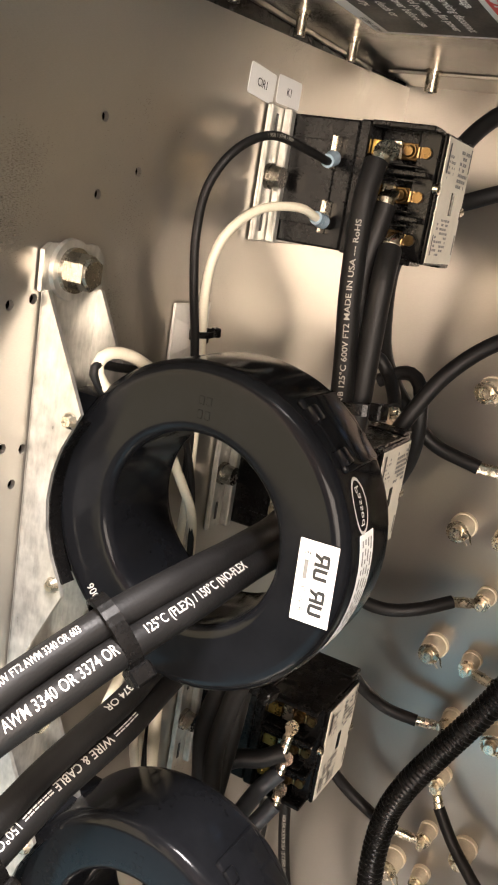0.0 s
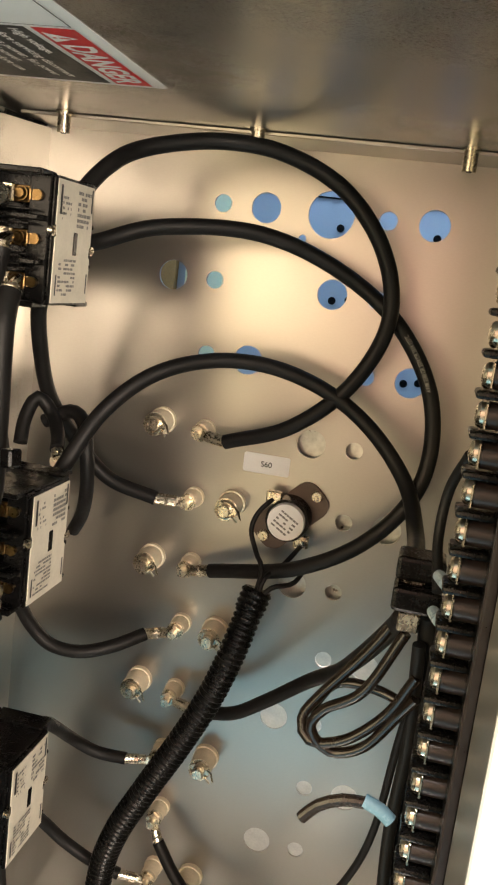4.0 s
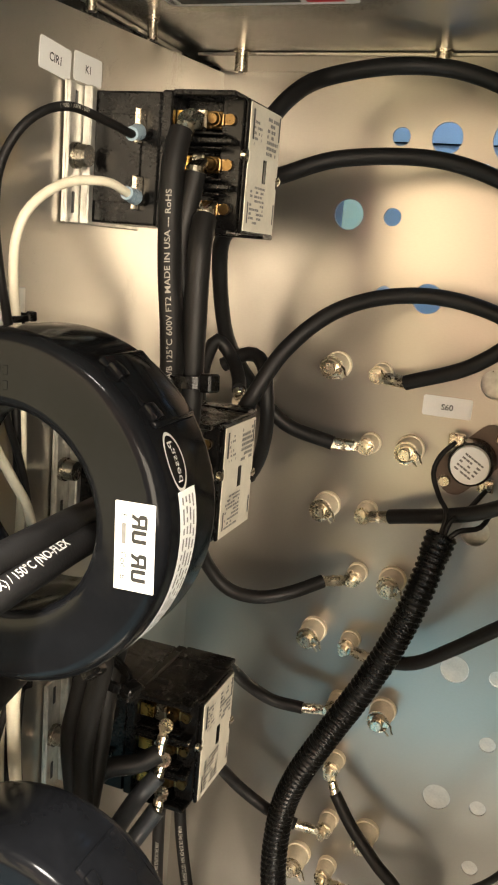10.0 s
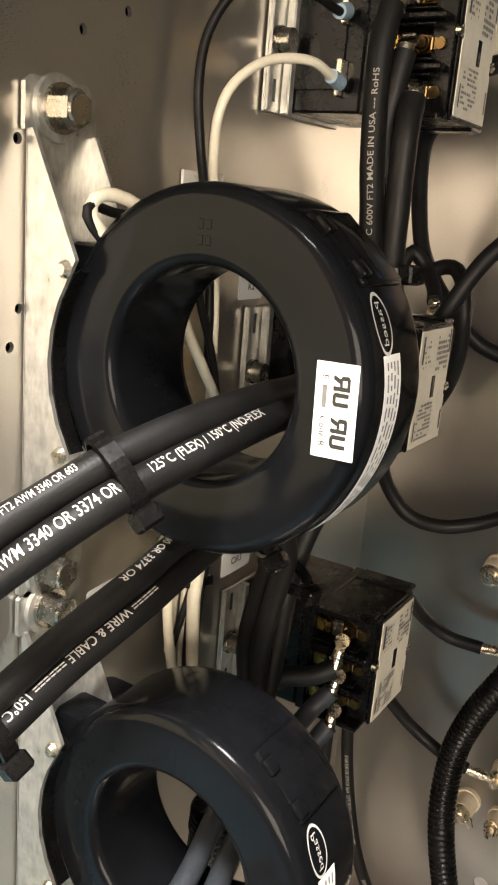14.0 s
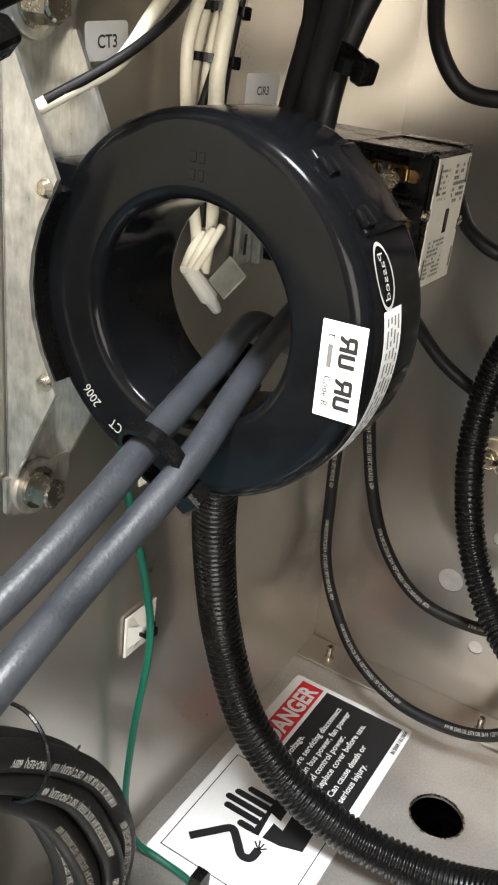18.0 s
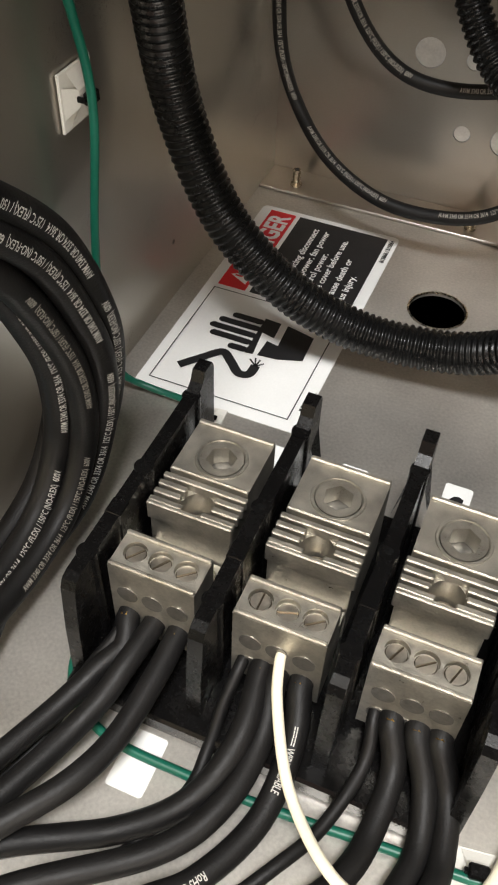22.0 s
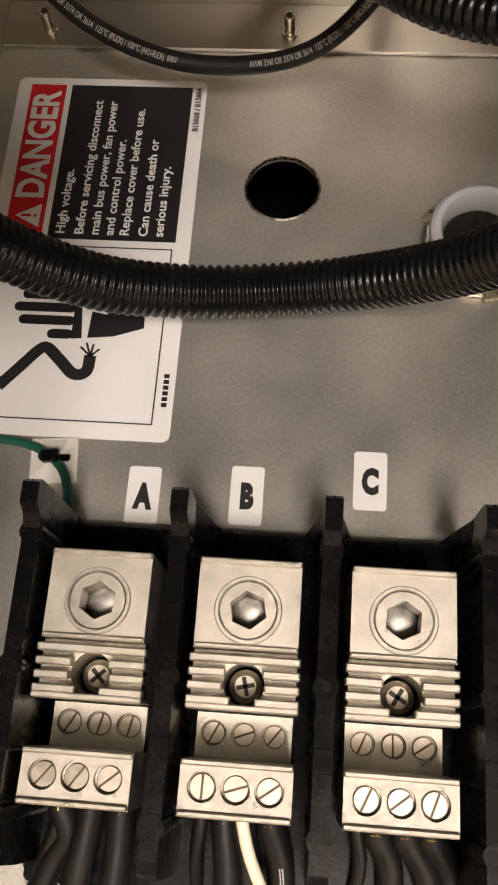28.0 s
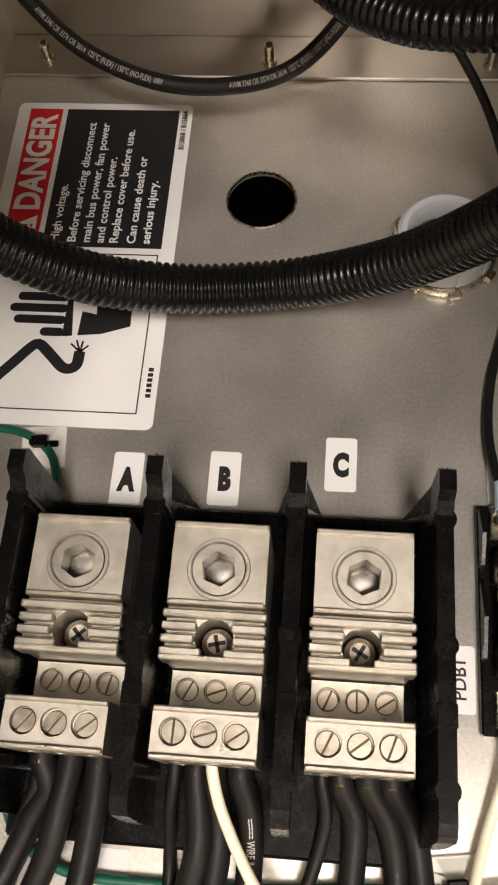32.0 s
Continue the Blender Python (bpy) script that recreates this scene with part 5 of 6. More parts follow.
bmesh.ops.transform(bm, matrix=Matrix.Translation((0.0310, -0.2030, 0.2880)) @ Matrix.Rotation(radians(38), 4, "Y"), verts=list(bm.verts))
part("foil_tab", bm, foil, w, "grey metal tab beside the wires")

# bundle of cables hung in a loop beside the distribution block
BUND = [(0.0282, -0.2900, 0.1560), (0.0339, -0.2660, 0.1290), (0.0372, -0.2530, 0.0965), (0.0374, -0.2480, 0.0701), (0.0344, -0.2500, 0.0400), (0.0320, -0.2680, 0.0170), (0.0290, -0.3050, 0.0100)]
for k, (dx, dy, dz) in enumerate(((0.0, 0.0, 0.0), (-0.0088, -0.0010, -0.003), (0.0008, -0.0092, -0.004), (-0.0080, -0.0104, -0.007), (-0.0034, -0.0184, -0.010), (-0.0124, -0.0190, -0.012), (-0.0160, -0.0090, -0.008))):
    pts = []
    for i, (x, y, z) in enumerate(BUND):
        u = i / 6
        turn = 0.9 * (u - 0.35)
        ox, oy = dx + 0.0065, dy + 0.0100
        qx, qy = ox * math.cos(turn) - oy * math.sin(turn), ox * math.sin(turn) + oy * math.cos(turn)
        pts.append((x - 0.0065 + qx, y - 0.0100 + qy, max(0.0065 + 0.004 * (k % 3), z + dz * (1 - 2 * u) * 0.6)))
    pts = [(pts[0][0] - 0.004, pts[0][1] - 0.05, pts[0][2] + 0.012), (pts[0][0] - 0.002, pts[0][1] - 0.022, pts[0][2] + 0.013)] + pts + [(0.030 + dx, -0.345 + dy, 0.012 + 0.004 * k), (0.020 + dx, -0.400 + dy, 0.03 + 0.004 * k)]
    words = [(FT, (0.0036, 0.0030, 0.0034)[k % 3], st + 0.011 * k, f, True) for st, f in ((0.11, (0.8, -0.5, 0.3)), (0.19, (0.75, -0.45, 0.45)), (0.27, (0.7, -0.3, 0.7)))]
    cable("bundled_cable", pts, 0.0049, "black printed cable hung in a tied loop above the floor", group="hung cable loop", words=words)

# load cables of the distribution block
LOAD = {
    "A": ((-0.0086, [(0.0748, -0.3173, 0.0185), (0.0703, -0.3251, 0.0150), (0.0637, -0.3405, 0.0110), (0.0553, -0.3612, 0.0100), (0.0440, -0.3900, 0.0100)]), (0.0, [(0.0790, -0.3236, 0.0205), (0.0765, -0.3354, 0.0170), (0.0710, -0.3500, 0.0130), (0.0620, -0.3731, 0.0120), (0.0500, -0.4000, 0.0120)]), (0.0086, [(0.0890, -0.3238, 0.0202), (0.0868, -0.3450, 0.0182), (0.0810, -0.3623, 0.0186), (0.0685, -0.3796, 0.0165), (0.0520, -0.4050, 0.0165)])),
    "B": ((-0.0040, [(0.1200, -0.3303, 0.0180), (0.1135, -0.3497, 0.0110), (0.0967, -0.3650, 0.0060), (0.0640, -0.3850, 0.0055), (0.0500, -0.4100, 0.0055)]), (0.0010, [(0.1255, -0.3281, 0.0150), (0.1223, -0.3489, 0.0130), (0.1102, -0.3674, 0.0114), (0.0776, -0.3929, 0.0130), (0.0600, -0.4150, 0.0130)]), (0.0090, [(0.1345, -0.3230, 0.0150), (0.1334, -0.3471, 0.0090), (0.1236, -0.3686, 0.0091), (0.1110, -0.3820, 0.0120), (0.0900, -0.4050, 0.0140)])),
    "C": ((-0.0040, [(0.1645, -0.3200, 0.0130), (0.1637, -0.3395, 0.0090), (0.1595, -0.3546, 0.0125), (0.1502, -0.3690, 0.0134), (0.1330, -0.3950, 0.0134)]), (0.0040, [(0.1745, -0.3210, 0.0120), (0.1775, -0.3371, 0.0070), (0.1741, -0.3528, 0.0097), (0.1687, -0.3700, 0.0127), (0.1540, -0.3980, 0.0127)]), (0.0110, [(0.1815, -0.3200, 0.0110), (0.1845, -0.3382, 0.0080), (0.1827, -0.3501, 0.0121), (0.1775, -0.3680, 0.0125), (0.1640, -0.3980, 0.0125)])),
}
for (pole, group), x in zip(LOAD.items(), POLES):
    for n, (dx, pts) in enumerate(group):
        start = [(x + dx, -0.3060, 0.0215), (x + dx, -0.3105, 0.0215)]
        words = (("===== WIRE & CABLE", 0.0034, 0.016, (0.1, -0.5, 0.9), False), ("RoHS Compliant", 0.0036, 0.066, (0.1, -0.5, 0.9), False)) if (pole, n) == ("B", 2) else ()
        ob = cable("load_cable", start + pts, 0.0039, "black load cable clamped in the distribution block, bending across the floor", group="load cables", words=words)
        bm = bmesh.new()
        rod(bm, (x + dx, -0.3040, 0.0222), (x + dx, -0.3112, 0.0220), 0.0033, n=12)
        part("bare_strands", bm, brass, ob, "bare stranded copper end")
for pts in ([(0.0715, -0.3050, 0.0215), (0.0715, -0.3110, 0.0215), (0.0705, -0.3175, 0.0190), (0.0675, -0.3240, 0.0150), (0.0645, -0.3342, 0.0100), (0.0620, -0.3490, 0.0040), (0.0560, -0.3700, 0.0030)], [(0.1115, -0.3050, 0.0215), (0.1115, -0.3110, 0.0212), (0.1105, -0.3200, 0.0150), (0.1105, -0.3330, 0.0060), (0.1095, -0.3480, 0.0030), (0.0980, -0.3750, 0.0030)], [(0.1540, -0.3050, 0.0215), (0.1545, -0.3110, 0.0210), (0.1560, -0.3220, 0.0130), (0.1504, -0.3418, 0.0080), (0.1418, -0.3577, 0.0090), (0.1290, -0.3760, 0.0060), (0.1150, -0.3950, 0.0060)]):
    cable("control_wire", pts, 0.0021, "thin black wire leaving the distribution block", category="wire", group="block tap wires", n=10)
WHITE = [(0.1235, -0.3050, 0.0330), (0.1237, -0.3100, 0.0328), (0.1280, -0.3225, 0.0290), (0.1400, -0.3423, 0.0235), (0.1590, -0.3590, 0.0255), (0.1793, -0.3600, 0.0210), (0.1950, -0.3450, 0.0110), (0.2040, -0.3200, 0.0050), (0.2108, -0.2990, 0.0090), (0.2116, -0.2940, 0.0098)]
cable("control_wire", WHITE, 0.0017, "cream wire from the distribution block to the fuse holder", white_wire, "wire", n=12)
GREEN = [(0.0060, -0.2290, 0.2400), (0.0060, -0.2197, 0.2225), (0.0055, -0.2124, 0.1947), (0.0075, -0.2043, 0.1626), (0.0105, -0.2020, 0.1300), (0.0085, -0.2067, 0.0841), (0.0060, -0.2060, 0.0400), (0.0090, -0.2010, 0.0120), (0.0200, -0.1970, 0.0035), (0.0380, -0.1980, 0.0035), (0.0500, -0.2040, 0.0050), (0.0550, -0.2120, 0.0040), (0.0560, -0.2260, 0.0035), (0.0540, -0.2900, 0.0030), (0.0580, -0.3250, 0.0030), (0.0765, -0.3399, 0.0030), (0.1082, -0.3419, 0.0030), (0.1406, -0.3407, 0.0030), (0.1703, -0.3382, 0.0035), (0.1981, -0.3370, 0.0055), (0.2180, -0.3320, 0.0055), (0.2255, -0.3180, 0.0050), (0.2265, -0.3050, 0.0050), (0.2261, -0.2718, 0.0035), (0.2274, -0.2344, 0.0038), (0.2275, -0.2050, 0.0060), (0.2262, -0.1900, 0.0080)]
cable("ground_wire", GREEN, 0.0016, "green earth wire tied along the wall and floor", green_wire, "wire", n=10)
THIN = [(0.2300, -0.1350, 0.4300), (0.2246, -0.1214, 0.3746), (0.2209, -0.1080, 0.3250), (0.2120, -0.0980, 0.2905), (0.1950, -0.0802, 0.2500), (0.1741, -0.0600, 0.2150), (0.1450, -0.0420, 0.1600), (0.1582, -0.0480, 0.1019), (0.2033, -0.0760, 0.0424), (0.2185, -0.1080, 0.0140), (0.2170, -0.1400, 0.0040), (0.2100, -0.1700, 0.0035), (0.2085, -0.1950, 0.0050), (0.2125, -0.2205, 0.0110)]
cable("control_wire", THIN, 0.0017, "thin black wire running down to the fuse holder", category="wire", n=10)


# ---- warning stickers ----
def warning_sticker(m, label):
    """A danger sticker 155 mm long in the plane of m, lettering to one side and a pictogram to the other."""
    st = thing("danger_sticker", m, label, "warning label", "danger stickers")
    L, Hh = 0.155, 0.0775
    bm = slab(Matrix(), rect(0, 0, L, Hh, 0.003), 0.0001, 0.0003)
    part("backing", bm, white_vinyl, st)
    I = Matrix.Translation((0, 0, 0.0005))
    T = Matrix.Translation((0, 0, 0.0007))
    print_part("danger_header", I, [rect(0.0795, 0.0575, 0.1515, 0.0720)], red_print, st)
    print_part("message_panel", I, [rect(0.0795, 0.0057, 0.1515, 0.0552)], black_print, st)
    lettering("DANGER", 0.0150, T @ Matrix.Translation((0.0968, 0.0597, 0)), white_vinyl, st, stretch=0.84, bold=0.034)
    print_part("warning_triangle", T, [[(0.0840, 0.0592), (0.0945, 0.0592), (0.0892, 0.0690)]], white_vinyl, st)
    print_part("exclamation", lift(T, 0.0001), [rect(0.0886, 0.0628, 0.0898, 0.0667), rect(0.0886, 0.0606, 0.0898, 0.0617)], red_print, st)
    for v, line in ((0.0488, "High voltage."), (0.0415, "Before servicing disconnect"), (0.0355, "main bus power, fan power"), (0.0298, "and control power."), (0.0240, "Replace cover before use."), (0.0168, "Can cause death or"), (0.0108, "serious injury.")):
        lettering(line, 0.0050, T @ Matrix.Translation((0.0815, v, 0)), white_vinyl, st, stretch=1.12, bold=0.022)
    lettering("B15868 / B15864", 0.0032, T @ Matrix.Translation((0.1300, 0.0020, 0)), black_print, st, stretch=0.95, bold=0.03)
    print_part("maker_mark", T, [rect(0.0130 + 0.0022 * k, 0.0022, 0.0146 + 0.0022 * k, 0.0042) for k in range(6)], black_print, st)
    # frame round the pictogram
    a, b, c, d, t = 0.0060, 0.0065, 0.0765, 0.0725, 0.0005
    print_part("pictogram_frame", T, [rect(a, b, c, b + t), rect(a, d - t, c, d), rect(a, b, a + t, d), rect(c - t, b, c, d)], black_print, st)
    # block with bars, a bolt and a bent frayed cable
    print_part("pictogram_block", T, [[(0.0640, 0.0400), (0.0632, 0.0280), (0.0600, 0.0142), (0.0432, 0.0136), (0.0394, 0.0245), (0.0378, 0.0400)]], black_print, st)
    for u, v in ((0.0606, 0.0555), (0.0554, 0.0603), (0.0502, 0.0628), (0.0450, 0.0604), (0.0396, 0.0490)):
        print_part("pictogram_bar", T, [rect(u - 0.0019, 0.0395, u + 0.0019, v, 0.0018)], black_print, st)
    bolt = [(0.0368, 0.0340), (0.0492, 0.0334), (0.0480, 0.0276), (0.0648, 0.0284), (0.0648, 0.0318), (0.0522, 0.0312), (0.0538, 0.0376), (0.0368, 0.0358)]
    print_part("pictogram_bolt", lift(T, 0.0001), [bolt], white_vinyl, st)
    bm = bmesh.new()
    pathc = spline([(0.0180, 0.0636, 0), (0.0260, 0.0568, 0), (0.0330, 0.0508, 0), (0.0338, 0.0478, 0), (0.0290, 0.0425, 0), (0.0240, 0.0370, 0), (0.0252, 0.0325, 0), (0.0315, 0.0318, 0)], 0.001)
    edge = []
    for i, q in enumerate(pathc):
        n = (pathc[min(i + 1, len(pathc) - 1)] - pathc[max(i - 1, 0)]).cross(Vector((0, 0, 1))).normalized() * 0.0022
        edge.append([bm.verts.new(w + Vector((0, 0, 0.0007))) for w in (q - n, q + n)])
    for a2, b2 in zip(edge, edge[1:]):
        bm.faces.new((a2[0], b2[0], b2[1], a2[1]))
    for du, dv in ((0.0035, 0.0040), (0.0052, 0.0020), (0.0048, -0.0006), (0.0030, -0.0030)):
        p, q = Vector((0.0312, 0.0318, 0.0007)), Vector((0.0312 + du, 0.0318 + dv, 0.0007))
        n = (q - p).cross(Vector((0, 0, 1))).normalized() * 0.0004
        bm.faces.new([bm.verts.new(w) for w in (p - n, q - n, q + n, p + n)])
    bmesh.ops.recalc_face_normals(bm, faces=list(bm.faces))
    part("pictogram_cable", bm, black_print, st)
    return st


warning_sticker(frame_of(Vector((0.0875, -0.1940, 0.0)), (0, 1, 0), (-1, 0, 0)), "white danger sticker with red header stuck to the cabinet floor")
warning_sticker(frame_of(Vector((0.0225, -0.2640, H)), (0, 1, 0), (1, 0, 0)), "white danger sticker with red header stuck under the cabinet top")

# ---- name stickers ----
def wall_m(y, z):
    """On the left wall, read along -y to +y."""
    return frame_of(Vector((0.0, y, z)), (0, 1, 0), (0, 0, 1))


sticker("name_sticker", wall_m(-0.1678, 0.5762) @ Matrix.Rotation(radians(-4), 4, "Z"), 0.0205, 0.0110, "white sticker lettered CIR1 on the side wall", "name stickers", "CIR1", 0.0042)
sticker("name_sticker", wall_m(-0.1448, 0.5765), 0.0205, 0.0105, "white sticker lettered K1 on the side wall", "name stickers", "K1", 0.0042)
sticker("name_sticker", wall_m(-0.2368, 0.3470) @ Matrix.Rotation(radians(4), 4, "Z"), 0.0180, 0.0100, "white sticker lettered CT3 on the side wall", "name stickers", "CT3", 0.0048)
sticker("name_sticker", wall_m(-0.1524, 0.3335), 0.0230, 0.0115, "white sticker lettered CIR3 on the side wall", "name stickers", "CIR3", 0.0042)
sticker("name_sticker", wall_m(-0.1560, 0.4530), 0.0180, 0.0105, "white sticker lettered K2 on the side wall", "name stickers", "K2", 0.0042)
sticker("name_sticker", wall_m(-0.3060, 0.4270), 0.0270, 0.0170, "blank white sticker at the edge of the side wall", "name stickers")
sticker("name_sticker", frame_of(Vector((0.1245, 0.0, 0.4438)), (1, 0, 0), (0, 0, 1)), 0.0250, 0.0105, "white sticker lettered S60 on the back sheet", "name stickers", "S60", 0.0042)
for x, y, ch in ((0.0750, -0.2235, "A"), (0.1102, -0.2215, "B"), (0.1515, -0.2140, "C")):
    sticker("phase_sticker", frame_of(Vector((x, y, 0.0)), (1, 0, 0), (0, 1, 0)), 0.0112, 0.0205, "white phase sticker lettered " + ch + " on the floor", "phase stickers", ch, 0.0115, bold=2)
sticker("name_sticker", frame_of(Vector((0.2026, -0.2866, 0.0)), (0, 1, 0), (-1, 0, 0)), 0.0215, 0.0103, "white sticker lettered PDB1 on the floor", "name stickers", "PDB1", 0.0058)
sticker("name_sticker", frame_of(Vector((0.2193, -0.2200, 0.0)), (0, 1, 0), (-1, 0, 0)), 0.0215, 0.0110, "white sticker lettered GND on the floor", "name stickers", "GND", 0.0050)
sticker("name_sticker", frame_of(Vector((0.0850, -0.3530, 0.0)), (1, 0, 0), (0, 1, 0)), 0.0125, 0.0195, "blank white sticker on the floor under the cables", "name stickers")

# printing on the current transformers
for z in CT_Z:
    st = sticker("rating_sticker", frame_of(Vector((0.0912 if z > 0.4 else 0.0935, CT_Y0 - 0.0001, z + 0.0100)), (0.03, 0, -1), (1, 0, 0.03)), 0.0232, 0.0112, "white approval sticker on the face of the ring", "rating stickers", r=0.0002)
    I = Matrix.Translation((0, 0, 0.0004))
    for u0 in (0.0028, 0.0130):
        q = lambda pts: [(u0 + 0.0076 * a, 0.0048 + 0.0044 * b) for a, b in pts]
        print_part("approval_mark", I, [q([(0.0, 0.0), (0.15, 0.0), (0.27, 0.38), (0.36, 0.38), (0.36, 0.0), (0.50, 0.0), (0.50, 1.0), (0.10, 1.0), (0.02, 0.90), (0.02, 0.52), (0.12, 0.40)])], black_print, st)
        print_part("approval_mark_eye", lift(I, 0.0001), [q([(0.16, 0.56), (0.36, 0.56), (0.36, 0.82), (0.16, 0.82)])], white_vinyl, st)
        print_part("approval_mark", I, [q([(0.56, 0.95), (0.56, 0.12), (0.66, 0.0), (0.90, 0.0), (1.0, 0.12), (1.0, 0.95), (0.86, 0.95), (0.86, 0.20), (0.70, 0.20), (0.70, 0.95)])], black_print, st)
    lettering("E", 0.0024, I @ Matrix.Translation((0.0030, 0.0018, 0)), black_print, st)
    print_part("number_bar", I, [rect(0.0055, 0.0020, 0.0110, 0.0032)], dark_print, st)
    lettering("Code B", 0.0024, I @ Matrix.Translation((0.0130, 0.0018, 0)), black_print, st)
    # long data sticker bent round the rim
    st = thing("data_sticker", Matrix.Translation((CT_X, 0, z)), "long white data sticker bent round the rim of the ring", "label", "data stickers")
    bm = bmesh.new()
    rows, R = [], CT_R + 0.0003
    for k in range(17):
        a = radians(14 - 62 * k / 16)
        rows.append([bm.verts.new((R * math.cos(a), y, R * math.sin(a))) for y in (CT_Y0 + 0.0085, CT_Y0 + 0.0185)])
    for p, q in zip(rows, rows[1:]):
        bm.faces.new((p[0], p[1], q[1], q[0]))
    part("backing", bm, white_vinyl, st)
    bm = bmesh.new()
    rr = random.Random(8)
    for row in range(4):
        y = CT_Y0 + 0.0100 + 0.0020 * row
        a = 12.0
        while a > -44:
            w = rr.uniform(1.5, 5)
            q = [bm.verts.new(((R + 0.0002) * math.cos(radians(b)), yy, (R + 0.0002) * math.sin(radians(b)))) for b, yy in ((a, y), (a, y + 0.0008), (a - w, y + 0.0008), (a - w, y))]
            bm.faces.new(q)
            a -= w + 1.2
    part("small_print", bm, dark_print, st)
    # inspection oval and date
    st = thing("inspection_stamp", Matrix.Translation((CT_X, 0, z)), "white oval inspection stamp printed on the ring", "stamp", "inspection stamps")
    bm = bmesh.new()
    for k in range(28):
        q = []
        for f, kk in ((1.0, k), (0.88, k), (0.88, k + 1), (1.0, k + 1)):
            t = 2 * math.pi * kk / 28
            a = radians(23) + 0.0080 * f * math.cos(t) / R
            q.append(bm.verts.new((R * math.cos(a), CT_Y0 + 0.0115 + 0.0045 * f * math.sin(t), R * math.sin(a))))
        bm.faces.new(q)
    part("oval", bm, white_print, st)
    verts, faces = text_verts("Passed", 0.0042, "CENTER")
    me = bpy.data.meshes.new("lettering")
    me.from_pydata([((R + 0.0001) * math.cos(radians(23) - x / R), CT_Y0 + 0.0125 - y * 0.9, (R + 0.0001) * math.sin(radians(23) - x / R)) for x, y in verts], [], faces)
    me.materials.append(white_print)
    ob = new("lettering", me)
    ob.parent = st
    st = thing("date_stamp", Matrix.Translation((CT_X, CT_Y0 - 0.0003, z)), "white date printed on the black ring", "stamp", "date stamps")
    for ch, a in (("21", 256), ("OCT", 243), ("2006", 226)):
        a = radians(a)
        t = frame_of(Vector((0.0400 * math.cos(a), 0, 0.0400 * math.sin(a))), (math.sin(a), 0, -math.cos(a)), (math.cos(a), 0, math.sin(a)))
        lettering(ch, 0.0046, t, white_print, st, "CENTER", 0.72)

# ---- cable ties and mounts ----
def tie_mount(m, label, size=0.0165, group="tie mounts", head=True):
    t = thing("tie_mount", m, label, "tie mount", group)
    s = size / 2
    bm = bmesh.new()
    box(bm, (-s, -s, 0.0004), (s, s, 0.0016), 0.0003, 1)
    part("pad", bm, nylon, t)
    bm = bmesh.new()
    for a in range(4):
        mm = Matrix.Rotation(math.pi / 2 * a, 4, "Z")
        vs = [bm.verts.new(mm @ Vector(q)) for q in ((-s * 0.55, s * 0.9, 0.0016), (s * 0.55, s * 0.9, 0.0016), (s * 0.30, s * 0.25, 0.0040), (-s * 0.30, s * 0.25, 0.0040))]
        bm.faces.new(vs)
    box(bm, (-s * 0.30, -s * 0.30, 0.0016), (s * 0.30, s * 0.30, 0.0040), 0.0003, 1)
    bmesh.ops.recalc_face_normals(bm, faces=list(bm.faces))
    part("saddle", bm, nylon, t)
    if head:
        bm = bmesh.new()
        box(bm, (-0.0030, -0.0022, 0.0052), (0.0030, 0.0022, 0.0085), 0.0006, 1)
        box(bm, (0.0015, -0.0012, 0.0035), (0.0062, 0.0012, 0.0048), 0.0004, 1)
        box(bm, (-0.0040, -0.0010, 0.0035), (-0.0028, 0.0010, 0.0070), 0.0003, 1)
        part("tie_head", bm, black_plastic, t, "black nylon tie head")
    return t


WALL = "cream adhesive tie mount holding wires on the side wall"
for y, z, s in ((-0.1860, 0.4865, 0.0245), (-0.1965, 0.1300, 0.0200), (-0.1920, 0.2115, 0.0225)):
    tie_mount(frame_of(Vector((0.0, y, z)), (0, 1, 0), (0, 0, 1)), WALL, s)
for x, y, a in ((0.0485, -0.2030, 5), (0.1950, -0.3355, 8), (0.2242, -0.3055, 84)):
    tie_mount(Matrix.Translation((x, y, 0)) @ Matrix.Rotation(radians(a), 4, "Z"), "cream adhesive tie mount holding the green wire on the floor")


def cable_tie(at, axis, rx, ry, side, label="black nylon cable tie round a pair of cables", k=1.0):
    """A strap round cables that run along axis, rx wide along side and ry across it, with its square head."""
    axis, side = Vector(axis).normalized(), Vector(side)
    side = (side - axis * side.dot(axis)).normalized()
    up = axis.cross(side)
    t = thing("cable_tie", Matrix.Translation(at), label, "cable tie", "cable ties")
    bm = bmesh.new()
    loops = []
    for n in range(28):
        a = 2 * math.pi * n / 28
        c = side * rx * math.cos(a) + up * ry * math.sin(a)
        out = (side * math.cos(a) / rx + up * math.sin(a) / ry).normalized()
        loops.append([bm.verts.new(c + out * h + axis * w) for h, w in ((0, -0.0024 * k), (0.0012 * k, -0.0022 * k), (0.0012 * k, 0.0022 * k), (0, 0.0024 * k))])
    for a, b in zip(loops, loops[1:] + loops[:1]):
        for n in range(4):
            bm.faces.new((a[n], a[(n + 1) % 4], b[(n + 1) % 4], b[n]))
    part("strap", bm, black_plastic, t)
    bm = bmesh.new()
    box(bm, (-0.0036 * k, -0.0034 * k, 0), (0.0036 * k, 0.0034 * k, 0.0052 * k), 0.0008 * k, 1)
    m = Matrix((up, axis, side)).transposed().to_4x4()
    m.translation = side * rx
    bmesh.ops.transform(bm, matrix=m, verts=list(bm.verts))
    part("head", bm, black_plastic, t)
    return t


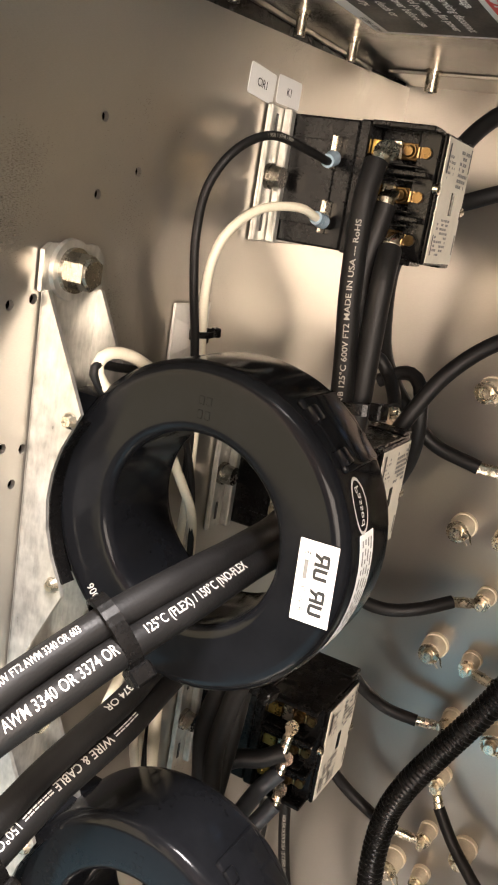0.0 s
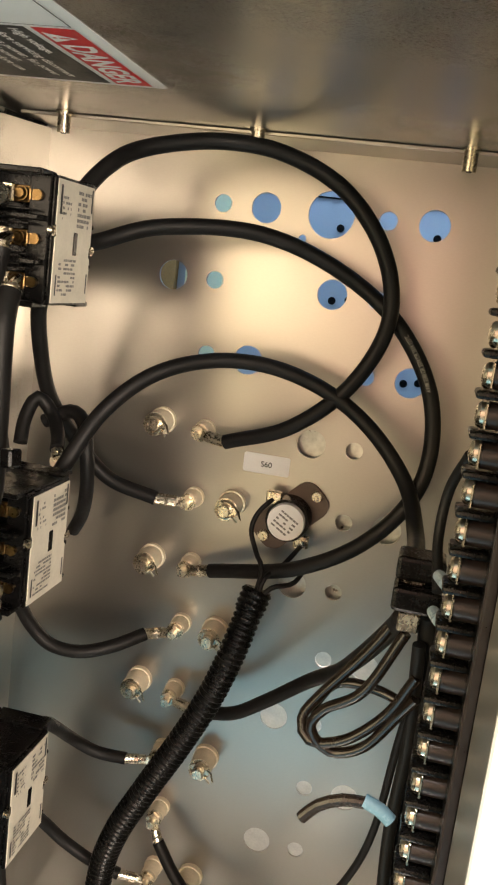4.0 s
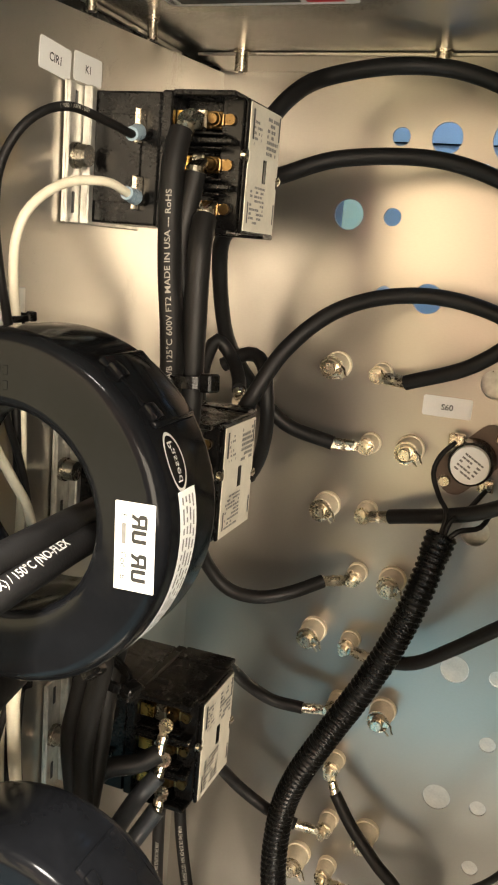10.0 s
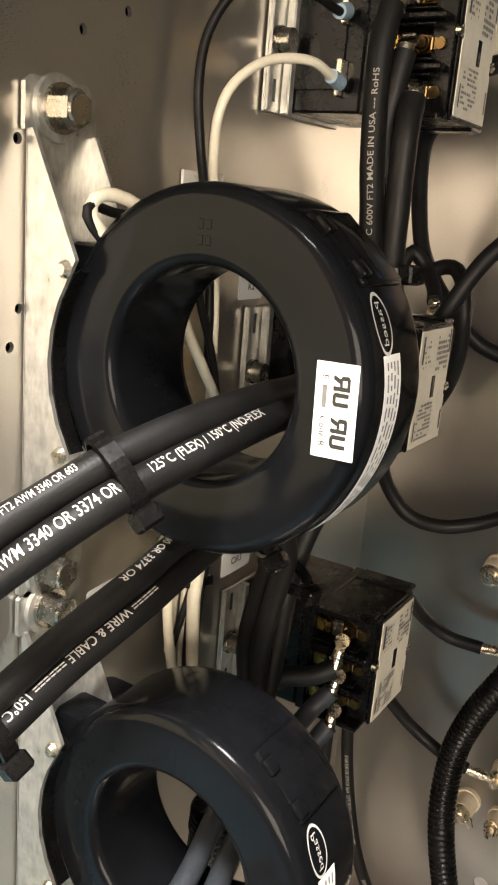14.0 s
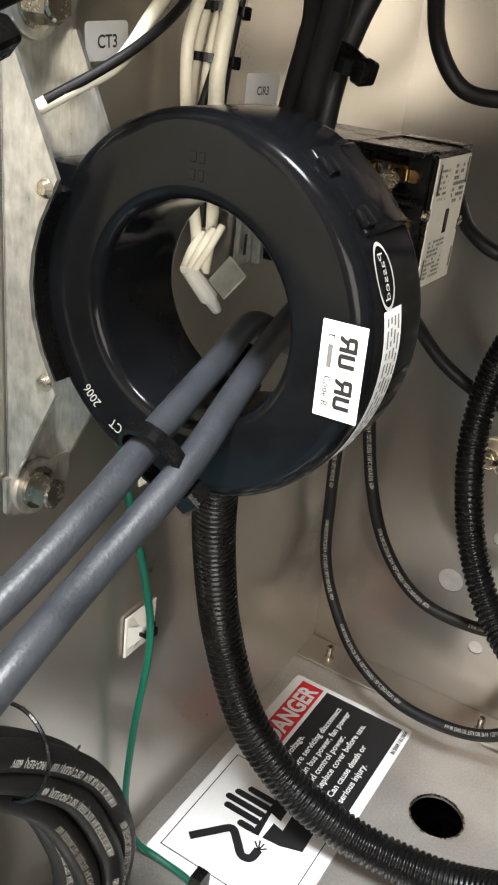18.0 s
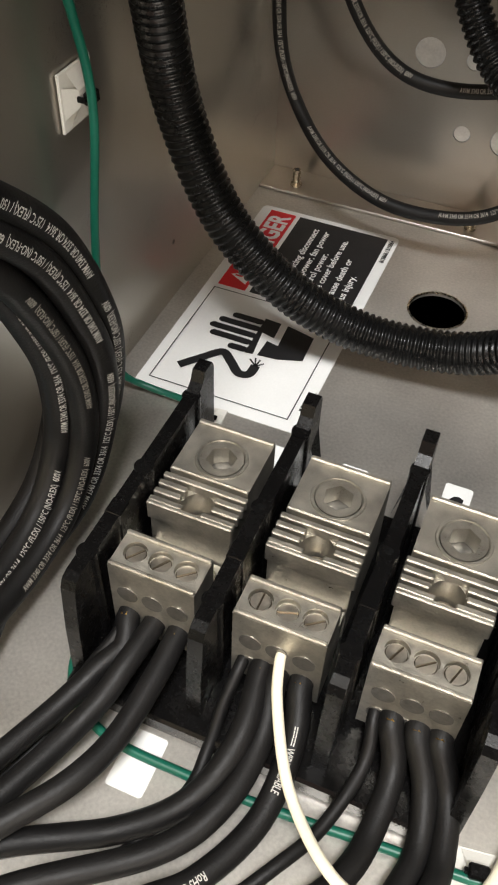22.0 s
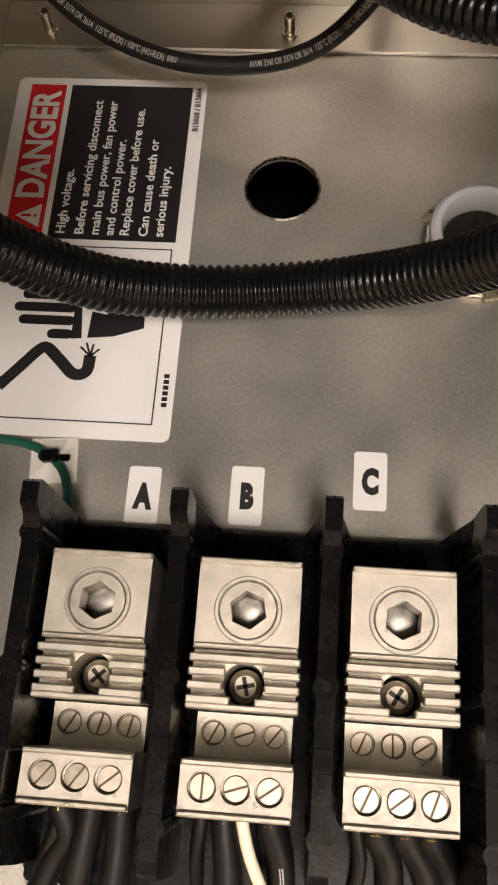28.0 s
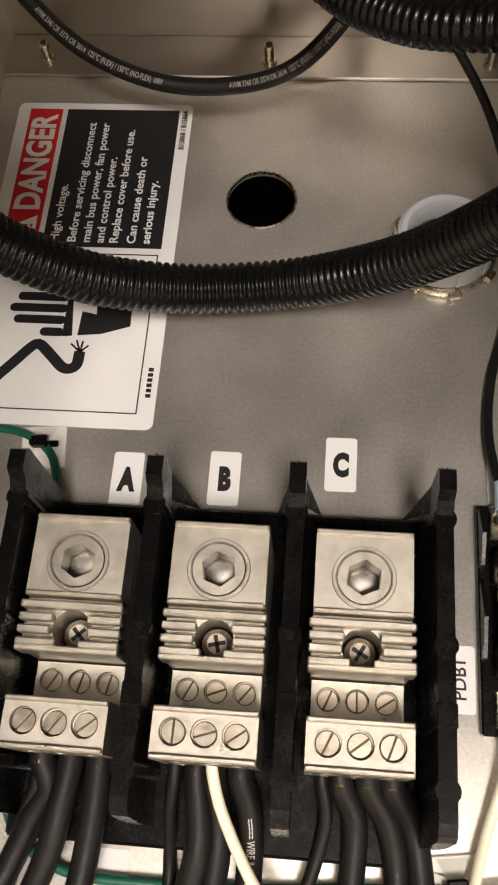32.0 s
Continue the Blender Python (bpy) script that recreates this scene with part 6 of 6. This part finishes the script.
cable_tie((0.0575, -0.2930, 0.4255), Vector((0.0554, -0.2908, 0.4288)) - Vector((0.0488, -0.3068, 0.4207)), 0.0098, 0.0054, (0.6, -0.1, -0.9))
cable_tie((0.0415, -0.3180, 0.3630), (0.002, 0.025, 0.010), 0.0086, 0.0048, (0.5, -0.3, -0.9))
cable_tie((0.0655, -0.2830, 0.2665), (-0.004, 0.028, 0.008), 0.0098, 0.0052, (0.7, -0.2, -0.8))
cable_tie((0.0410, -0.1720, 0.3560), (-0.006, 0.004, -0.022), 0.0125, 0.0056, (1, -0.3, 0))
cable_tie((0.0575, -0.1560, 0.4690), (0.002, -0.002, -0.024), 0.0110, 0.0058, (1, -0.2, 0))
cable_tie((0.0500, -0.2080, 0.3850), (0.0, 0.02, -0.008), 0.0090, 0.0050, (0.7, -0.2, -0.7))
cable_tie((0.0120, -0.1890, 0.3640), (0, -0.1, -1), 0.0062, 0.0048, (0.5, 1, 0), "thin black cable tie round the wall wires", 0.55)
cable_tie((0.0090, -0.1895, 0.4890), (0, 0.1, -1), 0.0046, 0.0034, (0.5, 1, 0), "thin black cable tie round the coil wires", 0.5)
cable_tie((0.0120, -0.1925, 0.3500), (0, -0.1, -1), 0.0062, 0.0048, (0.5, 1, 0), "thin black cable tie round the wall wires", 0.55)
ct = thing("wire_tie", Matrix.Translation((0.0255, -0.2930, 0.1545)), "thin dark wire tie holding the cable loop", "cable tie")
loop = [Vector((0.0150 * math.cos(a), 0.004 * math.sin(a), 0.0150 * math.sin(a))) for a in np.linspace(0, 2 * math.pi, 30)]
part("loop", rings(loop, [0.0007] * 30, 6), loom_black, ct)

# ---- fuse holder, earth stud, conduit fitting on the floor ----
fh = thing("fuse_holder", Matrix.Translation((-0.003, 0, 0)), "black open fuse holder with a yellow-banded cartridge fuse", "fuse holder")
bm = bmesh.new()
box(bm, (0.2065, -0.2930, 0.0004), (0.2235, -0.2180, 0.0045), 0.0006, 1)
part("base", bm, black_plastic, fh)
for y0, y1, h in ((-0.2400, -0.2200, 0.0130), (-0.2700, -0.2450, 0.0120)):
    for x in (0.2068, 0.2222):
        bm = bmesh.new()
        out = [(y0, 0.004), (y1, 0.004), (y1, h * 0.55), ((y0 + y1) / 2, h), (y0, h * 0.7)]
        part("guard", sheet(out, [], 0.0012, Matrix.Translation((x, 0, 0)) @ YZ), black_plastic, fh)
for y in (-0.2415, -0.2705):
    bm = bmesh.new()
    for k in range(14):
        a0, a1 = radians(-60 + 300 * k / 14 - 60), radians(-60 + 300 * (k + 1) / 14 - 60)
        vs = [bm.verts.new((0.2146 + q * math.cos(a + math.pi / 2 + 1.05), yy, 0.0120 + q * math.sin(a + math.pi / 2 + 1.05))) for q, a, yy in ((0.0040, a0, y - 0.005), (0.0040, a1, y - 0.005), (0.0040, a1, y + 0.005), (0.0040, a0, y + 0.005))]
        bm.faces.new(vs)
    box(bm, (0.2110, y - 0.0045, 0.0045), (0.2182, y + 0.0045, 0.0082), 0.0005, 1)
    part("clip", bm, zinc, fh, "tinned spring clip")
fuse = part("fuse", rod(bmesh.new(), (0.2146, -0.2660, 0.0125), (0.2146, -0.2480, 0.0125), 0.0034, n=20), white_vinyl, fh, "white cartridge fuse with yellow bands")
for y0, y1, mat in ((-0.2780, -0.2660, glass_tan), (-0.2480, -0.2370, glass_tan), (-0.2660, -0.2610, yellow_print), (-0.2525, -0.2495, yellow_print)):
    smooth(part("fuse_end" if mat is glass_tan else "fuse_band", rod(bmesh.new(), (0.2146, y0, 0.0125), (0.2146, y1, 0.0125), 0.00365, n=20), mat, fuse))
lettering("15", 0.0052, frame_of(Vector((0.2125, -0.2540, 0.0163)), (0, -1, 0), (1, 0, 0)), black_print, fuse)
for y, s in ((-0.2850, -1), (-0.2240, 1)):
    bm = bmesh.new()
    box(bm, (0.2105, y - 0.0055, 0.0044), (0.2187, y + 0.0055, 0.0066), 0.0004, 1)
    rod(bm, (0.2146, y, 0.0066), (0.2146, y, 0.0090), 0.0032, 0.0027, n=16)
    scr = part("terminal_screw", bm, zinc, fh)
    # black cross on the screw, for the shade in its slots
    bm = bmesh.new()
    box(bm, (0.2122, y - 0.0004, 0.00895), (0.2170, y + 0.0004, 0.0091))
    box(bm, (0.2142, y - 0.0024, 0.00895), (0.2150, y + 0.0024, 0.00912))
    part("cross_slot", bm, black_print, scr)
    sl = thing("crimp_terminal", Matrix.Translation((-0.003, 0, 0)), "pale blue crimp sleeve on the fuse holder wire", "terminal", "fuse wire terminals")
    part("sleeve", rod(bmesh.new(), (0.2144, y + s * 0.0030, 0.0085), (0.2142, y + s * 0.0130, 0.0098), 0.0026, n=14), blue_sleeve, sl)

gs = thing("earth_stud", Matrix.Translation((0.2255, -0.1750, 0)), "zinc-plated earth stud with star washer and crimp lug", "stud")
for name, r, z0, z1, n in (("washer", 0.0090, 0.0003, 0.0016, 28), ("star_washer", 0.0075, 0.0016, 0.0028, 12), ("nut", 0.0062, 0.0028, 0.0080, 6), ("stud", 0.0032, 0.0080, 0.0150, 14)):
    part(name, rod(bmesh.new(), (0, 0, z0), (0, 0, z1), r, n=n), zinc, gs)
sl = thing("crimp_terminal", Matrix(), "pale blue crimp sleeve on the earth wire", "terminal")
part("sleeve", rod(bmesh.new(), (0.2258, -0.1830, 0.0060), (0.2264, -0.1950, 0.0075), 0.0030, n=14), blue_sleeve, sl)

cf = thing("conduit_fitting", Matrix.Translation((0.1937, -0.1120, 0)), "grey plastic conduit fitting with a ridged lock nut in the floor", "conduit fitting")
prof = [(0.0136, 0.0040), (0.0190, 0.0040), (0.0190, 0.0110), (0.0186, 0.0128), (0.0172, 0.0138), (0.0152, 0.0134), (0.0144, 0.0120), (0.0136, 0.0080)]
bm = lathe(prof, 48)
bmesh.ops.rotate(bm, verts=list(bm.verts), matrix=Matrix.Rotation(radians(90), 3, "X"))
collar = smooth(part("collar", bm, grey_pvc, cf), 40)
for k in range(10):
    bm = box(bmesh.new(), (0.0186, -0.0022, 0.0045), (0.0196, 0.0022, 0.0108), 0.0004, 1)
    bmesh.ops.rotate(bm, verts=list(bm.verts), matrix=Matrix.Rotation(math.tau * k / 10, 3, "Z"))
    part("grip", bm, grey_pvc, collar)
bm = lathe([(0.0140, 0.0003), (0.0206, 0.0003), (0.0210, 0.0016), (0.0206, 0.0034), (0.0140, 0.0040)], 48)
bmesh.ops.rotate(bm, verts=list(bm.verts), matrix=Matrix.Rotation(radians(90), 3, "X"))
smooth(part("lock_nut", bm, zinc, cf, "zinc lock nut with lugs"), 40)
for k in range(8):
    a = 2 * math.pi * k / 8 + 0.2
    bm = bmesh.new()
    box(bm, (0.0185, -0.0026, 0.0006), (0.0228, 0.0026, 0.0034), 0.0006, 1)
    bmesh.ops.rotate(bm, verts=list(bm.verts), matrix=Matrix.Rotation(a, 3, "Z"))
    part("lug", bm, zinc, cf)
# bore darker than the collar, for the shade inside
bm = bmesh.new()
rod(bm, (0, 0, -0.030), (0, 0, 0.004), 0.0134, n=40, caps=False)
part("bore", bm, hole_grey, cf, "bore in darker grey for the shade inside")

# ---- thermostat on the back sheet ----
th = thing("thermostat", Matrix.Translation((0.1535, 0, 0.4240)), "round disc thermostat with a white cap on a red-brown flange", "thermostat")
m45 = Matrix.Rotation(radians(-45), 4, "Y")
bm = sheet(rect(-0.0215, -0.0105, 0.0215, 0.0105, 0.0075), [], -0.0016, m45 @ Matrix.Translation((0, -0.0004, 0)) @ XZ)
part("flange", bm, red_brown, th, "dark brown fibre flange")
for s in (-1, 1):
    c = Vector((0.0182 * s * 0.7071, 0, 0.0182 * s * 0.7071))
    bm = bmesh.new()
    rod(bm, c + Vector((0, -0.002, 0)), c + Vector((0, -0.0040, 0)), 0.0033, 0.0026, n=16)
    part("flange_screw", bm, zinc, th)
bm = bmesh.new()
rod(bm, (0, -0.002, 0), (0, -0.0130, 0), 0.0118, 0.0112, n=32)
smooth(part("body", bm, black_plastic, th))
bm = bmesh.new()
rod(bm, (0, -0.0130, 0), (0, -0.0165, 0), 0.0099, 0.0095, n=32)
cap = smooth(part("cap", bm, white_vinyl, th, "white printed cap"))
print_part("small_print", frame_of(Vector((0, -0.0167, 0)), (0.8, 0, -0.5), (0.5, 0, 0.8)), bars(random.Random(2), -0.0055, -0.0055, 0.0055, 0.0055, 5, 0.55, 0.2), dark_print, cap)
for s, a in ((-1, 0), (1, 0)):
    bm = bmesh.new()
    c = Vector((-0.0085 * s * -1, 0, 0.0105 * s * -1))
    box(bm, (c.x - 0.004, -0.0110, c.z - 0.0035), (c.x + 0.004, -0.0075, c.z + 0.0035), 0.0006, 1)
    rod(bm, (c.x, -0.0110, c.z), (c.x, -0.0128, c.z), 0.0026, n=14)
    part("terminal", bm, zinc, th)

# ---- terminal strip on the right wall ----
PITCH, TOP, N = 0.0102, 0.5852, 40
ts = thing("terminal_strip", Matrix(), "long black barrier terminal strip with screw terminals along the side wall", "terminal strip")
bm = bmesh.new()
box(bm, (0.2358, -0.2405, TOP - PITCH * N), (0.2516, -0.1900, TOP + 0.001), 0.0008, 1)
part("base", bm, black_plastic, ts)
bm = bmesh.new()
box(bm, (0.2345, -0.2445, TOP - PITCH * N), (0.2375, -0.2408, TOP + 0.001), 0.0006, 1)
part("base_edge", bm, strip_brown, ts)
fin = None
for k in range(N):
    z = TOP - PITCH * k
    if fin is None:
        bm = bmesh.new()
        box(bm, (0.2258, -0.2235, -0.0010), (0.2360, -0.2120, 0.0010), 0.0009, 2)
        fin = smooth(part("fin", bm, black_plastic, ts))
        bm = bmesh.new()
        rod(bm, (0.2360, -0.2190, -PITCH / 2), (0.2296, -0.2190, -PITCH / 2), 0.0036, n=18)
        pillar = smooth(part("pillar", bm, strip_brown, ts))
        bm = bmesh.new()
        box(bm, (0.2288, -0.2228, -PITCH / 2 - 0.0034), (0.2296, -0.2150, -PITCH / 2 + 0.0034), 0.0003, 1)
        clip = part("clip", bm, zinc, ts)
        bm = bmesh.new()
        rod(bm, (0.2288, -0.2190, -PITCH / 2), (0.2278, -0.2190, -PITCH / 2), 0.0034, n=18)
        rod(bm, (0.2278, -0.2190, -PITCH / 2), (0.2270, -0.2190, -PITCH / 2), 0.0034, 0.0027, n=18)
        rod(bm, (0.2270, -0.2190, -PITCH / 2), (0.2266, -0.2190, -PITCH / 2), 0.0027, 0.0012, n=18)
        screw = smooth(part("terminal_screw", bm, zinc, ts))
        for o in (pillar, clip, screw):
            o.location.z = z
        fin.location.z = z - PITCH * N
    else:
        for o in (fin, pillar, clip, screw):
            c = o.copy()
            scene.collection.objects.link(c)
            c.location.z = z + (0.0004 * math.sin(k * 7.3) if o is screw else 0.0)

# ---- wire connectors and looped leads by the strip ----
for z, y in ((0.4560, -0.1500), (0.4470, -0.1560)):
    wc = thing("flag_connector", Matrix.Translation((0.2205, y, z)), "black insulated flag connector on the wire end", "connector", "flag connectors")
    bm = bmesh.new()
    box(bm, (-0.0072, -0.0080, -0.0042), (0.0090, 0.0070, 0.0042), 0.0014, 2)
    part("shell", bm, black_plastic, wc)
    bm = bmesh.new()
    box(bm, (-0.0042, -0.0070, -0.0110), (0.0030, -0.0010, -0.0042), 0.0005, 1)
    part("tab", bm, zinc, wc)
for z in (0.4620, 0.4500):
    sl = thing("crimp_terminal", Matrix(), "pale blue crimp sleeve by the terminal strip", "terminal", "strip wire terminals")
    part("sleeve", rod(bmesh.new(), (0.2285, -0.1840, z), (0.2268, -0.1740, z - 0.001), 0.0020, n=14), blue_sleeve, sl)
LOOPS = ([(0.2170, -0.1500, 0.4360), (0.2080, -0.1480, 0.4200), (0.1930, -0.1450, 0.3980), (0.1880, -0.1450, 0.3880), (0.1920, -0.1470, 0.3810), (0.2050, -0.1500, 0.3860), (0.2180, -0.1520, 0.4000), (0.2260, -0.1560, 0.4180)], [(0.2200, -0.1560, 0.4330), (0.2090, -0.1540, 0.4080), (0.1960, -0.1500, 0.3960), (0.1920, -0.1490, 0.3870), (0.2000, -0.1480, 0.3790), (0.2120, -0.1500, 0.3850), (0.2220, -0.1530, 0.4010), (0.2270, -0.1560, 0.4100)], [(0.1900, -0.1420, 0.3900), (0.1980, -0.1400, 0.4020), (0.2120, -0.1420, 0.4040), (0.2240, -0.1450, 0.4020)])
for pts in LOOPS:
    cable("looped_lead", pts, 0.0020, "glossy dark brown lead looped beside the terminal strip", brown_wire, "wire", "looped leads", 12)
for k, pts in enumerate(([(0.2300, -0.1700, 0.5000), (0.2260, -0.1600, 0.4860), (0.2250, -0.1620, 0.4700), (0.2270, -0.1750, 0.4560)], [(0.2270, -0.1500, 0.4380), (0.2290, -0.1460, 0.4000), (0.2300, -0.1420, 0.3500), (0.2310, -0.1400, 0.2800), (0.2330, -0.1400, 0.2200)], [(0.2250, -0.1560, 0.4300), (0.2270, -0.1500, 0.3900), (0.2260, -0.1480, 0.3500), (0.2290, -0.1500, 0.3000), (0.2320, -0.1500, 0.2300)], [(0.2320, -0.1650, 0.4500), (0.2310, -0.1600, 0.4000), (0.2320, -0.1600, 0.3400), (0.2330, -0.1600, 0.2400)])):
    cable("control_wire", pts, (0.0018, 0.0034, 0.0024, 0.0028)[k], "black wire dropping behind the terminal strip", category="wire", group="strip wires", n=10)
sp = thing("splice_lead", Matrix(), "grey lead ending in a blue crimped butt splice", "wire")
part("jacket", tube([(0.1975, -0.2050, 0.3880), (0.2020, -0.2052, 0.3935), (0.2090, -0.2058, 0.3975), (0.2160, -0.2062, 0.3985)], 0.0019, 12), brown_wire, sp)
smooth(part("splice", tube([(0.2150, -0.2060, 0.3990), (0.2200, -0.2064, 0.3975), (0.2235, -0.2068, 0.3950)], 0.0022, 14), blue_splice, sp, "blue crimped splice sleeve"))
